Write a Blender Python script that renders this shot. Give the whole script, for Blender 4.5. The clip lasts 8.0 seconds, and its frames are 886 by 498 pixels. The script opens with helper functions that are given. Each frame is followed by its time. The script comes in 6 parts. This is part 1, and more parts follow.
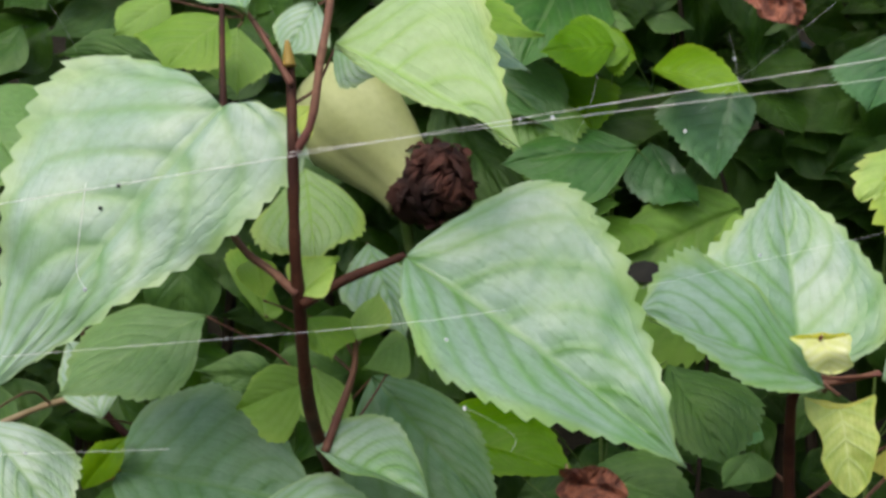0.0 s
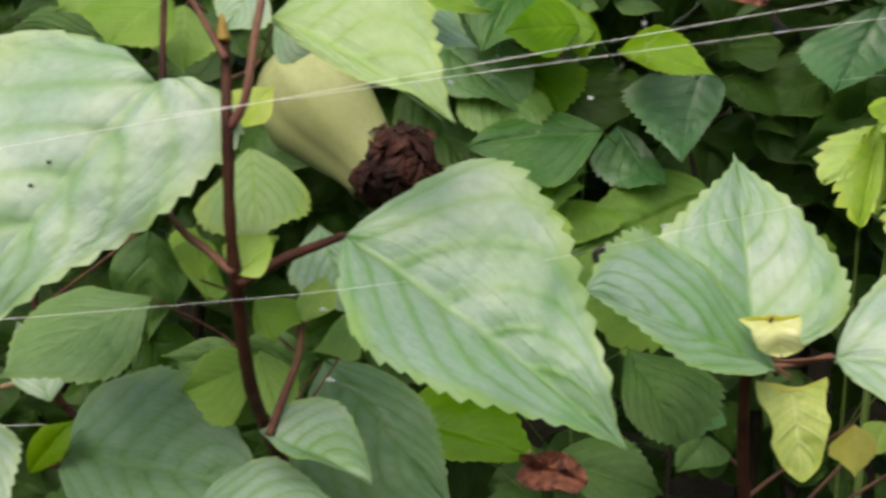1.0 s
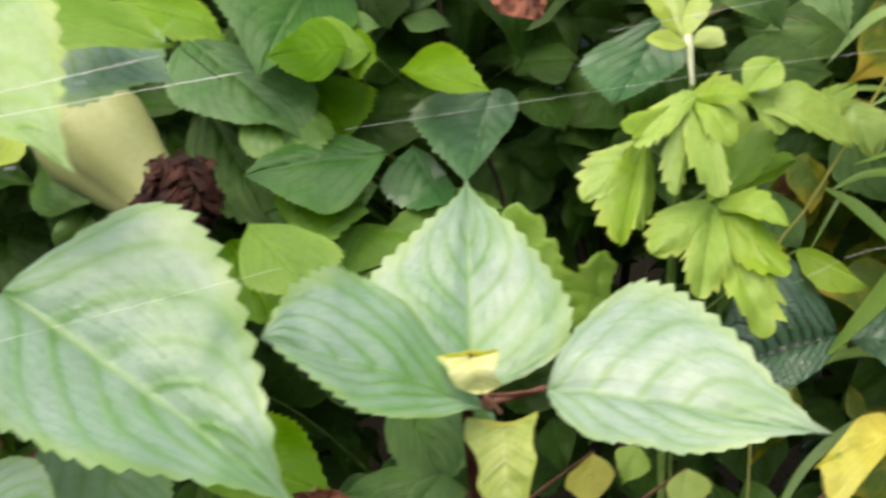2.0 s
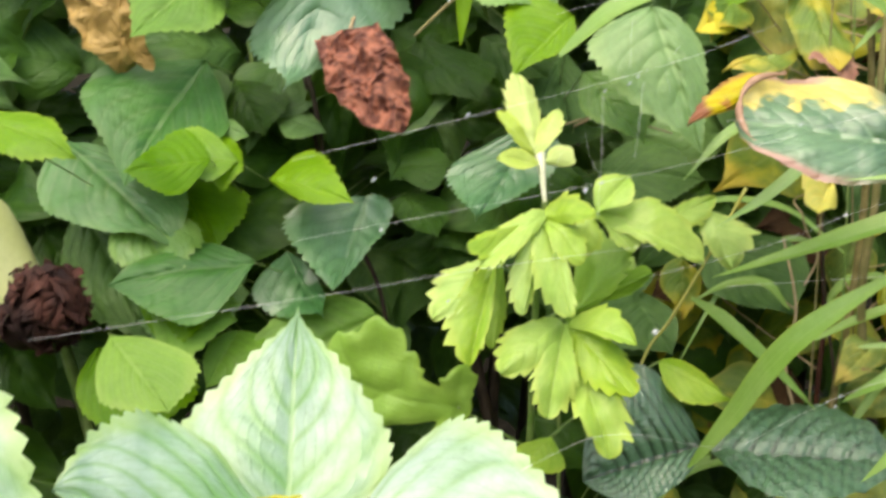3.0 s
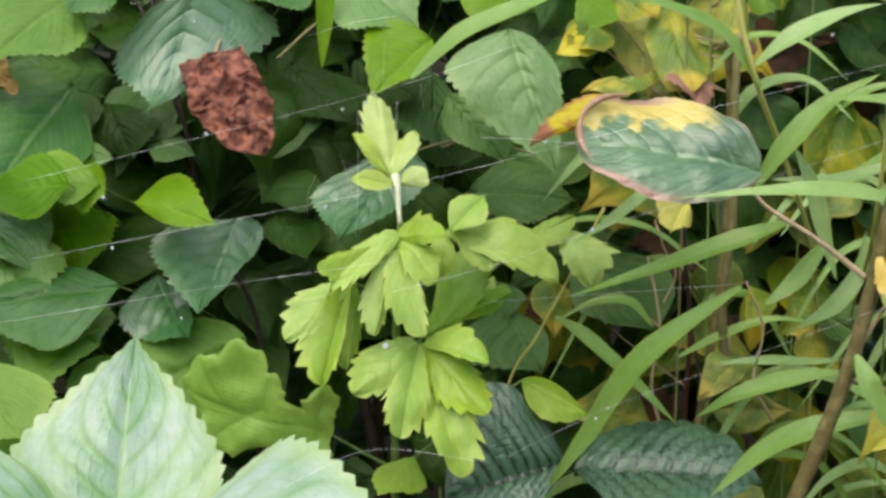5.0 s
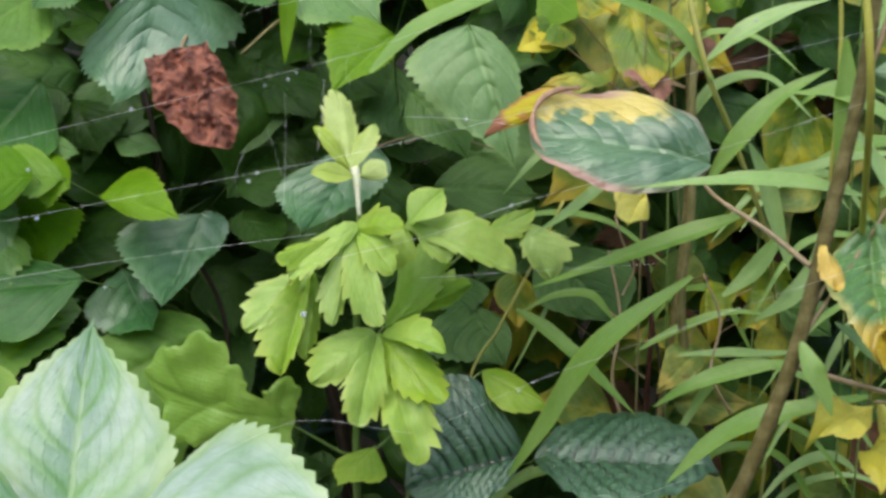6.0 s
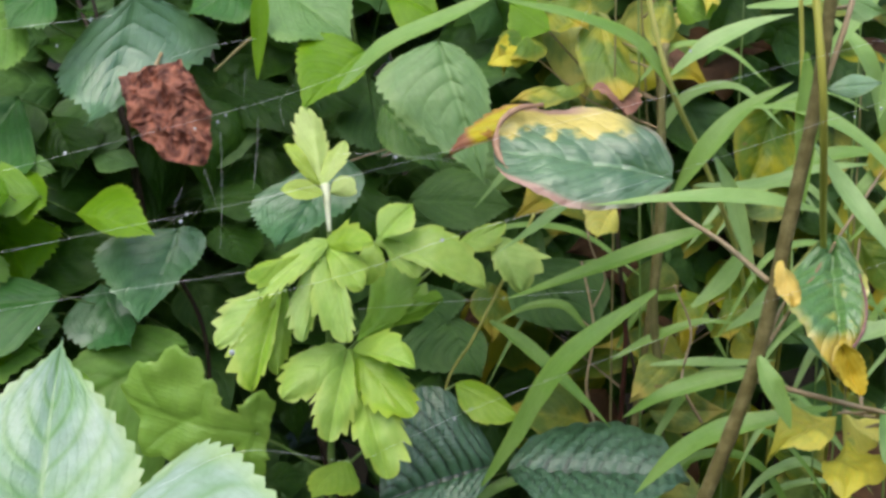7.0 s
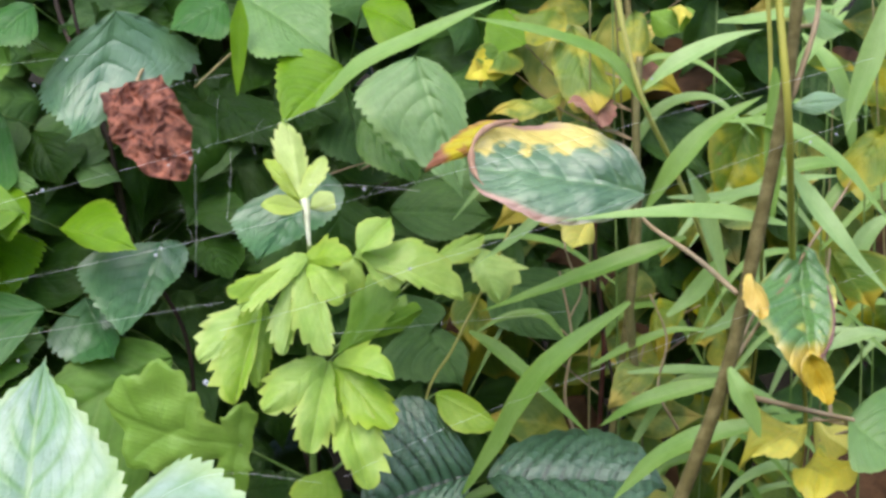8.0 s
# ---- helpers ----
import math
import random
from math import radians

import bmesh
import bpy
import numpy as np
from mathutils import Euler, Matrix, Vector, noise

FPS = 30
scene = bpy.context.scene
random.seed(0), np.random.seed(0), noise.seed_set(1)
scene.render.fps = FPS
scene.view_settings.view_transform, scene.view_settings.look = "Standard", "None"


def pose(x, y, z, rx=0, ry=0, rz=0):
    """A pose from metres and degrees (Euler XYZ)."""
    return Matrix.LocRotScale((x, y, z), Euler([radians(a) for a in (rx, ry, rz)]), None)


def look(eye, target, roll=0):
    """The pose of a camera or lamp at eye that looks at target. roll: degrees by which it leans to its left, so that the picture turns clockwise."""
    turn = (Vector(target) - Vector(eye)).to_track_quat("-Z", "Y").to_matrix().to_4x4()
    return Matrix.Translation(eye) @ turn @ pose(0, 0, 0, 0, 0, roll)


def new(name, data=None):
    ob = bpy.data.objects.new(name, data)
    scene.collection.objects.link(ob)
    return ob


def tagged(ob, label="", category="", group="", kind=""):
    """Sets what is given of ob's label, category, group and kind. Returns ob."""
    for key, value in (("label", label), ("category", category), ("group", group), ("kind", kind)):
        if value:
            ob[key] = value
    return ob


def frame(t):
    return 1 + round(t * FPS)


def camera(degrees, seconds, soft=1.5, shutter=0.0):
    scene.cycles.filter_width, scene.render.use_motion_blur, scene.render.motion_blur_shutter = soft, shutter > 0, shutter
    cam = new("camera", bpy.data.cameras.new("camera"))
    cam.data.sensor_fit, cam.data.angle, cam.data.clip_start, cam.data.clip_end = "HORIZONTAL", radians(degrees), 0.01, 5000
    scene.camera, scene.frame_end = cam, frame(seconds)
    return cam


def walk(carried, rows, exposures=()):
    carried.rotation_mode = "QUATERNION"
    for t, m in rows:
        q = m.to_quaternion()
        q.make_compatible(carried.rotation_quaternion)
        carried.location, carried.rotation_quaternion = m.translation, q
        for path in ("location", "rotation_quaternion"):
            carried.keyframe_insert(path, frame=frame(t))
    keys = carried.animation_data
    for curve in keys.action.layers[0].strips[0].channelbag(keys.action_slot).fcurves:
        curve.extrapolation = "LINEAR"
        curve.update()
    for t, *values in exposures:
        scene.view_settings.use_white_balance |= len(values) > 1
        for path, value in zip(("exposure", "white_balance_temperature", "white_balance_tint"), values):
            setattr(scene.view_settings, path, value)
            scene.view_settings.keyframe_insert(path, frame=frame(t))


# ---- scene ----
cam = camera(41.82, 8.0, soft=3.0, shutter=0.5)
# seconds, eye x y z, yaw, pitch, roll
PATH = [
    (0, 0.03125, 0.00373, 0.92598, 1.921, -8.586, 0.522),
    (0.5, 0.03380, 0.00468, 0.92264, 2.140, -9.443, 0.750),
    (1, 0.04813, 0.01048, 0.92181, 1.766, -9.061, 0.618),
    (1.5, 0.08341, 0.01851, 0.92919, 0.704, -9.118, 0.055),
    (2, 0.13258, 0.02873, 0.93007, -0.432, -8.887, -1.578),
    (2.2, 0.14894, 0.03331, 0.93415, -1.009, -8.357, -0.851),
    (3.5, 0.20010, 0.02934, 0.96394, -2.302, -5.135, -1.798),
    (4, 0.21555, 0.02807, 0.95333, -2.741, -3.879, -1.626),
    (4.5, 0.22139, 0.02891, 0.95754, -3.764, -5.443, -1.666),
    (6, 0.23749, 0.01795, 0.94875, -5.066, -5.006, -1.637),
    (6.5, 0.24894, 0.01659, 0.95413, -4.395, -6.048, -1.882),
    (7, 0.25276, 0.01145, 0.95663, -4.857, -5.133, -2.214),
    (7.5, 0.25040, 0.01015, 0.95969, -5.574, -4.910, -2.245),
    (8, 0.25695, 0.00301, 0.96382, -5.435, -5.231, -2.658),
]


def aim(x, y, z, yaw, pitch, roll):
    yaw, pitch = radians(yaw), radians(pitch)
    way = Vector((-math.sin(yaw) * math.cos(pitch), math.cos(yaw) * math.cos(pitch), math.sin(pitch)))
    eye = Vector((x, y, z))
    return look(eye, eye + way, roll)


# seconds, stops, kelvin, tint
EXPOSURES = [(0.0, 0.42, 6850, 10), (1.5, 0.42, 7700, 10), (2.0, 0.73, 7450, 10), (3.5, 1.16, 7350, 10), (4.5, 0.84, 7000, 10), (6.5, 0.52, 6400, 10), (7.0, 0.58, 6400, 10), (7.5, 0.85, 6300, 12), (8.0, 0.86, 6250, 14)]
walk(cam, [(t, aim(*row)) for t, *row in PATH], EXPOSURES)

# ---- sky and sun: a bright overcast day ----
world = bpy.data.worlds.new("sky")
scene.world = world
world.use_nodes = True
wn = world.node_tree
sky = wn.nodes.new("ShaderNodeTexSky")
sky.sky_type = "NISHITA"
sky.sun_disc = False
sky.sun_elevation = radians(58)
sky.sun_rotation = radians(200)
sky.air_density, sky.dust_density, sky.ozone_density = 1.0, 3.0, 1.0
wn.nodes["Background"].inputs["Strength"].default_value = 0.17
wn.links.new(sky.outputs["Color"], wn.nodes["Background"].inputs["Color"])

sun = new("sun", bpy.data.lights.new("sun", "SUN"))
sun.data.energy, sun.data.angle, sun.data.color = 1.2, radians(75), (1.0, 1.0, 0.98)
sun.matrix_world = look((0, 0, 0), (0.18, 0.5, -0.85))


# ---- materials ----
def math_node(nt, op, a, b=None, c=None):
    n = nt.nodes.new("ShaderNodeMath")
    n.operation = op
    for k, v in enumerate((a, b, c)):
        if v is None:
            continue
        if isinstance(v, (int, float)):
            n.inputs[k].default_value = v
        else:
            nt.links.new(v, n.inputs[k])
    return n.outputs[0]


def mix_node(nt, fac, a, b, blend="MIX"):
    n = nt.nodes.new("ShaderNodeMix")
    n.data_type, n.blend_type = "RGBA", blend
    for sock, v in ((n.inputs[0], fac), (n.inputs[6], a), (n.inputs[7], b)):
        if isinstance(v, (int, float)):
            sock.default_value = v
        elif isinstance(v, tuple):
            sock.default_value = (*v, 1)
        else:
            nt.links.new(v, sock)
    return n.outputs[2]


def noise_node(nt, coord, scale, detail=3.0, rough=0.55):
    n = nt.nodes.new("ShaderNodeTexNoise")
    n.inputs["Scale"].default_value, n.inputs["Detail"].default_value, n.inputs["Roughness"].default_value = scale, detail, rough
    nt.links.new(coord, n.inputs["Vector"])
    return n.outputs["Fac"]


def ramp(nt, v, lo, hi):
    n = nt.nodes.new("ShaderNodeMapRange")
    n.interpolation_type = "SMOOTHSTEP"
    n.inputs[1].default_value, n.inputs[2].default_value = lo, hi
    nt.links.new(v, n.inputs[0])
    return n.outputs[0]


def start_mat(name):
    m = bpy.data.materials.new(name)
    m.use_nodes = True
    return m, m.node_tree, m.node_tree.nodes["Principled BSDF"]


def leaf_mat(name, col, col2, vein, margin, rough=0.42, through_light=0.22, relief=0.35, spots=(), vein_strength=0.62, margin_strength=0.45, spread=0.16, gloss=0.5, band=None, dead_tip=None, pucker=0.45, furrow=0.95, wet=0.0):
    """A leaf: pinnate veins from the blade's own map, mottling at two scales with a sheen painted between the veins, a
    paler margin, a little light through it.
    """
    m, nt, bsdf = start_mat(name)
    coord = nt.nodes.new("ShaderNodeTexCoord")
    info = nt.nodes.new("ShaderNodeObjectInfo")
    geo = nt.nodes.new("ShaderNodeNewGeometry")
    sep = nt.nodes.new("ShaderNodeSeparateXYZ")
    nt.links.new(coord.outputs["UV"], sep.inputs[0])
    u, v = sep.outputs[0], sep.outputs[1]
    place = geo.outputs["Position"]
    av = math_node(nt, "ABSOLUTE", math_node(nt, "MULTIPLY_ADD", v, 2.0, -1.0))
    wob = noise_node(nt, place, 45, 2)
    vein_map = nt.nodes.new("ShaderNodeUVMap")
    vein_map.uv_map = "Veins"
    vein_sep = nt.nodes.new("ShaderNodeSeparateXYZ")
    nt.links.new(vein_map.outputs[0], vein_sep.inputs[0])
    phase = vein_sep.outputs[0]
    d = math_node(nt, "PINGPONG", phase, 0.5)
    blur = noise_node(nt, place, 160, 3)
    line = math_node(nt, "SUBTRACT", 1.0, ramp(nt, math_node(nt, "MULTIPLY_ADD", blur, 0.14, d), 0.07, 0.26))
    line = math_node(nt, "MULTIPLY", line, ramp(nt, noise_node(nt, place, 55, 2), 0.2, 0.55))
    rung = math_node(nt, "PINGPONG", math_node(nt, "MULTIPLY_ADD", blur, 1.1, vein_sep.outputs[1]), 0.5)
    rung = math_node(nt, "SUBTRACT", 1.0, ramp(nt, rung, 0.04, 0.2))
    mid = math_node(nt, "SUBTRACT", 1.0, ramp(nt, av, 0.012, 0.05))
    veiny = math_node(nt, "MAXIMUM", math_node(nt, "MULTIPLY", line, math_node(nt, "SUBTRACT", 1.0, math_node(nt, "MULTIPLY", av, 0.6))), mid)
    # panels between veins pale to col2: waxy tone plus painted sheen
    big = ramp(nt, math_node(nt, "MULTIPLY_ADD", d, 0.4, math_node(nt, "MULTIPLY", noise_node(nt, place, 34, 3), 0.9)), 0.3, 0.8)
    fine = noise_node(nt, place, 260, 4, 0.65)
    c = mix_node(nt, big, col, col2)
    c = mix_node(nt, math_node(nt, "MULTIPLY", ramp(nt, fine, 0.35, 0.75), 0.3), c, tuple(x * 0.62 for x in col))
    c = mix_node(nt, math_node(nt, "MULTIPLY", rung, 0.16 * vein_strength), c, vein)
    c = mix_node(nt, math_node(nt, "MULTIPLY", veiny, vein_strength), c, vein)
    edge = ramp(nt, math_node(nt, "MULTIPLY_ADD", wob, 0.35, av), 0.95, 1.2)
    c = mix_node(nt, math_node(nt, "MULTIPLY", edge, margin_strength), c, margin)
    for scale, lo, hi, sc in spots:
        c = mix_node(nt, ramp(nt, noise_node(nt, place, scale, 4, 0.6), lo, hi), c, sc)
    if band:
        lo, hi, bc = band
        c = mix_node(nt, math_node(nt, "MULTIPLY", ramp(nt, math_node(nt, "MULTIPLY_ADD", noise_node(nt, place, 75, 3), 0.75, v), lo + 0.1, hi + 0.14), ramp(nt, u, 0.18, 0.34)), c, bc)
        rim = ramp(nt, math_node(nt, "MULTIPLY_ADD", wob, 0.10, av), 0.91, 0.98)
        c = mix_node(nt, math_node(nt, "MULTIPLY", rim, ramp(nt, u, 0.35, 0.6)), c, margin)
    if dead_tip:
        c = mix_node(nt, ramp(nt, math_node(nt, "MULTIPLY_ADD", wob, 0.2, u), 0.78, 0.9), c, dead_tip)
    vary = math_node(nt, "FRACT", math_node(nt, "ADD", info.outputs["Random"], geo.outputs["Random Per Island"]))
    hsv = nt.nodes.new("ShaderNodeHueSaturation")
    hsv.inputs["Hue"].default_value = 0.5
    nt.links.new(math_node(nt, "MULTIPLY_ADD", vary, 2 * spread, 1.0 - spread), hsv.inputs["Value"])
    nt.links.new(math_node(nt, "MULTIPLY_ADD", vary, -0.25, 1.12), hsv.inputs["Saturation"])
    nt.links.new(c, hsv.inputs["Color"])
    c = hsv.outputs[0]
    nt.links.new(c, bsdf.inputs["Base Color"])
    nt.links.new(math_node(nt, "MULTIPLY_ADD", fine, 0.25, rough - 0.12), bsdf.inputs["Roughness"])
    bsdf.inputs["Specular IOR Level"].default_value = gloss
    bsdf.inputs["Coat Weight"].default_value, bsdf.inputs["Coat Roughness"].default_value, bsdf.inputs["Coat IOR"].default_value = wet, 0.3, 1.6
    bump = nt.nodes.new("ShaderNodeBump")
    bump.inputs["Strength"].default_value, bump.inputs["Distance"].default_value = relief, 0.0006
    h = math_node(nt, "ADD", math_node(nt, "MULTIPLY", noise_node(nt, place, 900, 3), 0.2), math_node(nt, "MULTIPLY", fine, 0.4))
    h = math_node(nt, "ADD", h, math_node(nt, "MULTIPLY", noise_node(nt, place, 95, 2), 3.2 * pucker))
    h = math_node(nt, "SUBTRACT", h, math_node(nt, "MULTIPLY", line, math_node(nt, "MULTIPLY_ADD", av, -0.5 * furrow, furrow)))
    h = math_node(nt, "SUBTRACT", h, math_node(nt, "MULTIPLY", rung, 0.3 * furrow))
    cell = nt.nodes.new("ShaderNodeTexVoronoi")
    cell.inputs["Scale"].default_value = 330
    nt.links.new(place, cell.inputs["Vector"])
    h = math_node(nt, "SUBTRACT", h, math_node(nt, "MULTIPLY", math_node(nt, "POWER", cell.outputs["Distance"], 2.0), 0.7 * pucker))
    nt.links.new(h, bump.inputs["Height"])
    nt.links.new(bump.outputs[0], bsdf.inputs["Normal"])
    tl = nt.nodes.new("ShaderNodeBsdfTranslucent")
    nt.links.new(mix_node(nt, 0.45, c, (0.42, 0.55, 0.05)), tl.inputs["Color"])
    mix = nt.nodes.new("ShaderNodeMixShader")
    mix.inputs[0].default_value = through_light
    nt.links.new(bsdf.outputs[0], mix.inputs[1])
    nt.links.new(tl.outputs[0], mix.inputs[2])
    nt.links.new(mix.outputs[0], nt.nodes["Material Output"].inputs["Surface"])
    return m


def rough_mat(name, col, col2, scale, rough, bump_mm=0.3, gloss=0.4, fine_scale=8.0):
    """Bark, soil, dry matter: two colours mottled at two scales, with relief."""
    m, nt, bsdf = start_mat(name)
    geo = nt.nodes.new("ShaderNodeNewGeometry")
    place = geo.outputs["Position"]
    a = noise_node(nt, place, scale, 4)
    b = noise_node(nt, place, scale * fine_scale, 4, 0.7)
    c = mix_node(nt, ramp(nt, a, 0.35, 0.65), col, col2)
    c = mix_node(nt, math_node(nt, "MULTIPLY", ramp(nt, b, 0.4, 0.7), 0.45), c, tuple(x * 0.5 for x in col))
    nt.links.new(c, bsdf.inputs["Base Color"])
    bsdf.inputs["Roughness"].default_value = rough
    bsdf.inputs["Specular IOR Level"].default_value = gloss
    bump = nt.nodes.new("ShaderNodeBump")
    bump.inputs["Strength"].default_value, bump.inputs["Distance"].default_value = 0.7, bump_mm / 1000
    nt.links.new(math_node(nt, "ADD", a, b), bump.inputs["Height"])
    nt.links.new(bump.outputs[0], bsdf.inputs["Normal"])
    return m


M = {}
# the silvery col2 holds sky sheen as colour
M["pale"] = leaf_mat("pale_green_leaf", (0.19, 0.385, 0.14), (0.35, 0.49, 0.375), (0.12, 0.30, 0.04), (0.35, 0.51, 0.13), 0.44, 0.2, 0.55, gloss=1.0, margin_strength=0.6, vein_strength=0.62, pucker=0.5, furrow=0.8, wet=0.25, spread=0.06)
M["bright"] = leaf_mat("bright_pale_leaf", (0.31, 0.50, 0.16), (0.40, 0.57, 0.25), (0.26, 0.48, 0.05), (0.44, 0.58, 0.12), 0.46, 0.25, 0.55, gloss=0.9, margin_strength=0.7, vein_strength=0.6, pucker=0.5, furrow=0.9, spread=0.08)
M["sage"] = leaf_mat("dull_sage_green_leaf", (0.13, 0.28, 0.10), (0.21, 0.36, 0.20), (0.10, 0.24, 0.04), (0.24, 0.38, 0.10), 0.46, 0.2, 0.55, gloss=0.6, vein_strength=0.55)
M["mid"] = leaf_mat("mid_green_leaf", (0.11, 0.25, 0.05), (0.16, 0.31, 0.08), (0.22, 0.38, 0.10), (0.24, 0.38, 0.08), 0.38, 0.24, 0.6, gloss=0.5, vein_strength=0.4)
M["green"] = leaf_mat("fresh_green_leaf", (0.15, 0.32, 0.02), (0.22, 0.41, 0.03), (0.29, 0.44, 0.09), (0.31, 0.45, 0.06), 0.42, 0.34, 0.35, gloss=0.3, vein_strength=0.4)
M["dark"] = leaf_mat("dark_green_leaf", (0.024, 0.084, 0.010), (0.06, 0.145, 0.018), (0.08, 0.17, 0.035), (0.08, 0.16, 0.035), 0.45, 0.18, 0.8, gloss=0.28, spread=0.42, pucker=0.6, vein_strength=0.4)
M["glossy"] = leaf_mat("glossy_blue_green_leaf", (0.045, 0.16, 0.05), (0.09, 0.23, 0.085), (0.06, 0.18, 0.05), (0.13, 0.26, 0.09), 0.36, 0.12, 0.6, gloss=0.9, vein_strength=0.5, pucker=0.4, wet=0.3)
M["lime"] = leaf_mat("lime_green_leaf", (0.27, 0.48, 0.05), (0.40, 0.57, 0.10), (0.44, 0.58, 0.15), (0.50, 0.58, 0.09), 0.40, 0.3, 0.35, vein_strength=0.3, gloss=0.5)
M["herb"] = leaf_mat("soft_green_herb_leaf", (0.24, 0.45, 0.06), (0.32, 0.52, 0.10), (0.27, 0.44, 0.09), (0.30, 0.45, 0.06), 0.42, 0.28, 0.4, vein_strength=0.35)
M["dusk"] = leaf_mat("dusky_green_leaf", (0.035, 0.135, 0.022), (0.068, 0.20, 0.04), (0.12, 0.23, 0.07), (0.13, 0.24, 0.06), 0.45, 0.18, 0.45, gloss=0.4, pucker=0.45, wet=0.06)
M["young"] = leaf_mat("young_yellow_green_leaf", (0.42, 0.58, 0.09), (0.5, 0.62, 0.16), (0.58, 0.66, 0.26), (0.56, 0.62, 0.12), 0.42, 0.3, 0.3, vein_strength=0.3)
M["yellow"] = leaf_mat("yellow_leaf", (0.74, 0.62, 0.04), (0.6, 0.6, 0.07), (0.68, 0.62, 0.15), (0.6, 0.48, 0.05), 0.45, 0.28, 0.4, spots=((60, 0.64, 0.74, (0.3, 0.42, 0.06)),), vein_strength=0.25, pucker=0.6)
M["mottled"] = leaf_mat("yellowing_mottled_leaf", (0.09, 0.19, 0.025), (0.19, 0.27, 0.035), (0.26, 0.33, 0.07), (0.44, 0.38, 0.05), 0.45, 0.25, 0.6, margin_strength=0.5, gloss=0.35, spots=((40, 0.44, 0.68, (0.44, 0.41, 0.04)), (85, 0.66, 0.74, (0.26, 0.11, 0.05))), dead_tip=(0.5, 0.4, 0.05))
# near-black vein colour paints the shade down in the quilted leaf's furrows
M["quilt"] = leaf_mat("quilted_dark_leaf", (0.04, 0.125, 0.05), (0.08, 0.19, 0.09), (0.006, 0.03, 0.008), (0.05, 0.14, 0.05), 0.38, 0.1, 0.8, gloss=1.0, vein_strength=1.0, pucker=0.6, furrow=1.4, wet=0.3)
M["grass"] = leaf_mat("grass_blade_green", (0.22, 0.41, 0.085), (0.32, 0.49, 0.15), (0.40, 0.55, 0.18), (0.36, 0.5, 0.10), 0.38, 0.3, 0.35, vein_strength=0.4, gloss=0.5, pucker=0.15, furrow=0.1)
M["straw"] = leaf_mat("straw_yellow_grass", (0.52, 0.54, 0.07), (0.6, 0.58, 0.12), (0.6, 0.6, 0.2), (0.56, 0.5, 0.1), 0.45, 0.2, 0.25)
M["mid_patch"] = leaf_mat("green_leaf_with_yellow_edge", (0.035, 0.12, 0.04), (0.11, 0.23, 0.085), (0.17, 0.31, 0.13), (0.36, 0.17, 0.10), 0.36, 0.15, 0.7, vein_strength=0.5, margin_strength=0.4, gloss=0.9, pucker=0.7, wet=0.3, band=(0.98, 1.02, (0.56, 0.44, 0.035)))
M["flap"] = leaf_mat("golden_dying_leaf_edge", (0.66, 0.5, 0.04), (0.6, 0.55, 0.08), (0.6, 0.45, 0.08), (0.42, 0.2, 0.1), 0.5, 0.2, 0.7, spots=((80, 0.6, 0.68, (0.45, 0.22, 0.08)),), margin_strength=0.8, dead_tip=(0.36, 0.15, 0.09))
M["flap_gold"] = leaf_mat("golden_rolled_leaf", (0.62, 0.40, 0.04), (0.68, 0.54, 0.10), (0.6, 0.42, 0.06), (0.6, 0.45, 0.08), 0.5, 0.2, 0.7, spots=((90, 0.64, 0.72, (0.42, 0.25, 0.06)),), margin_strength=0.5, vein_strength=0.2, pucker=0.9, furrow=0.1)
M["red_stem"] = rough_mat("dark_red_stem", (0.045, 0.015, 0.009), (0.09, 0.034, 0.018), 90, 0.6, 0.5, 0.2)
M["tan"] = rough_mat("tan_twig", (0.33, 0.24, 0.12), (0.42, 0.32, 0.19), 90, 0.6, 0.5)
M["fresh"] = leaf_mat("light_fresh_green_leaf", (0.22, 0.42, 0.06), (0.31, 0.50, 0.11), (0.3, 0.47, 0.1), (0.38, 0.52, 0.1), 0.42, 0.34, 0.35, gloss=0.35, vein_strength=0.4)
M["pink_stem"] = rough_mat("reddish_petiole", (0.16, 0.06, 0.045), (0.24, 0.12, 0.07), 80, 0.55, 0.3, 0.25)
M["green_stem"] = rough_mat("green_stem", (0.12, 0.22, 0.04), (0.2, 0.28, 0.08), 70, 0.45, 0.2)
M["brown_stem"] = rough_mat("olive_brown_woody_stem", (0.15, 0.125, 0.04), (0.27, 0.23, 0.09), 150, 0.75, 1.2, 0.2)
M["olive"] = rough_mat("olive_green_twig", (0.17, 0.16, 0.05), (0.26, 0.22, 0.09), 110, 0.6, 0.6)
M["dark_stem"] = rough_mat("dark_woody_stem", (0.03, 0.02, 0.012), (0.06, 0.04, 0.025), 80, 0.7, 0.5)
M["rib"] = rough_mat("pale_midrib", (0.33, 0.48, 0.2), (0.38, 0.52, 0.25), 60, 0.5, 0.1)
M["cream"] = leaf_mat("cream_yellow_young_leaf", (0.66, 0.70, 0.24), (0.78, 0.79, 0.50), (0.6, 0.6, 0.3), (0.5, 0.58, 0.1), 0.45, 0.2, 0.3)
M["deep"] = leaf_mat("deep_green_leaf", (0.08, 0.215, 0.008), (0.13, 0.30, 0.015), (0.2, 0.33, 0.05), (0.19, 0.33, 0.03), 0.45, 0.32, 0.35, gloss=0.22, vein_strength=0.4)
M["ochre"] = rough_mat("dead_ochre_leaf", (0.3, 0.19, 0.05), (0.4, 0.27, 0.08), 70, 0.6, 0.6)
M["purple"] = rough_mat("purple_brown_dead_rim", (0.2, 0.09, 0.08), (0.3, 0.17, 0.14), 140, 0.6, 0.6)
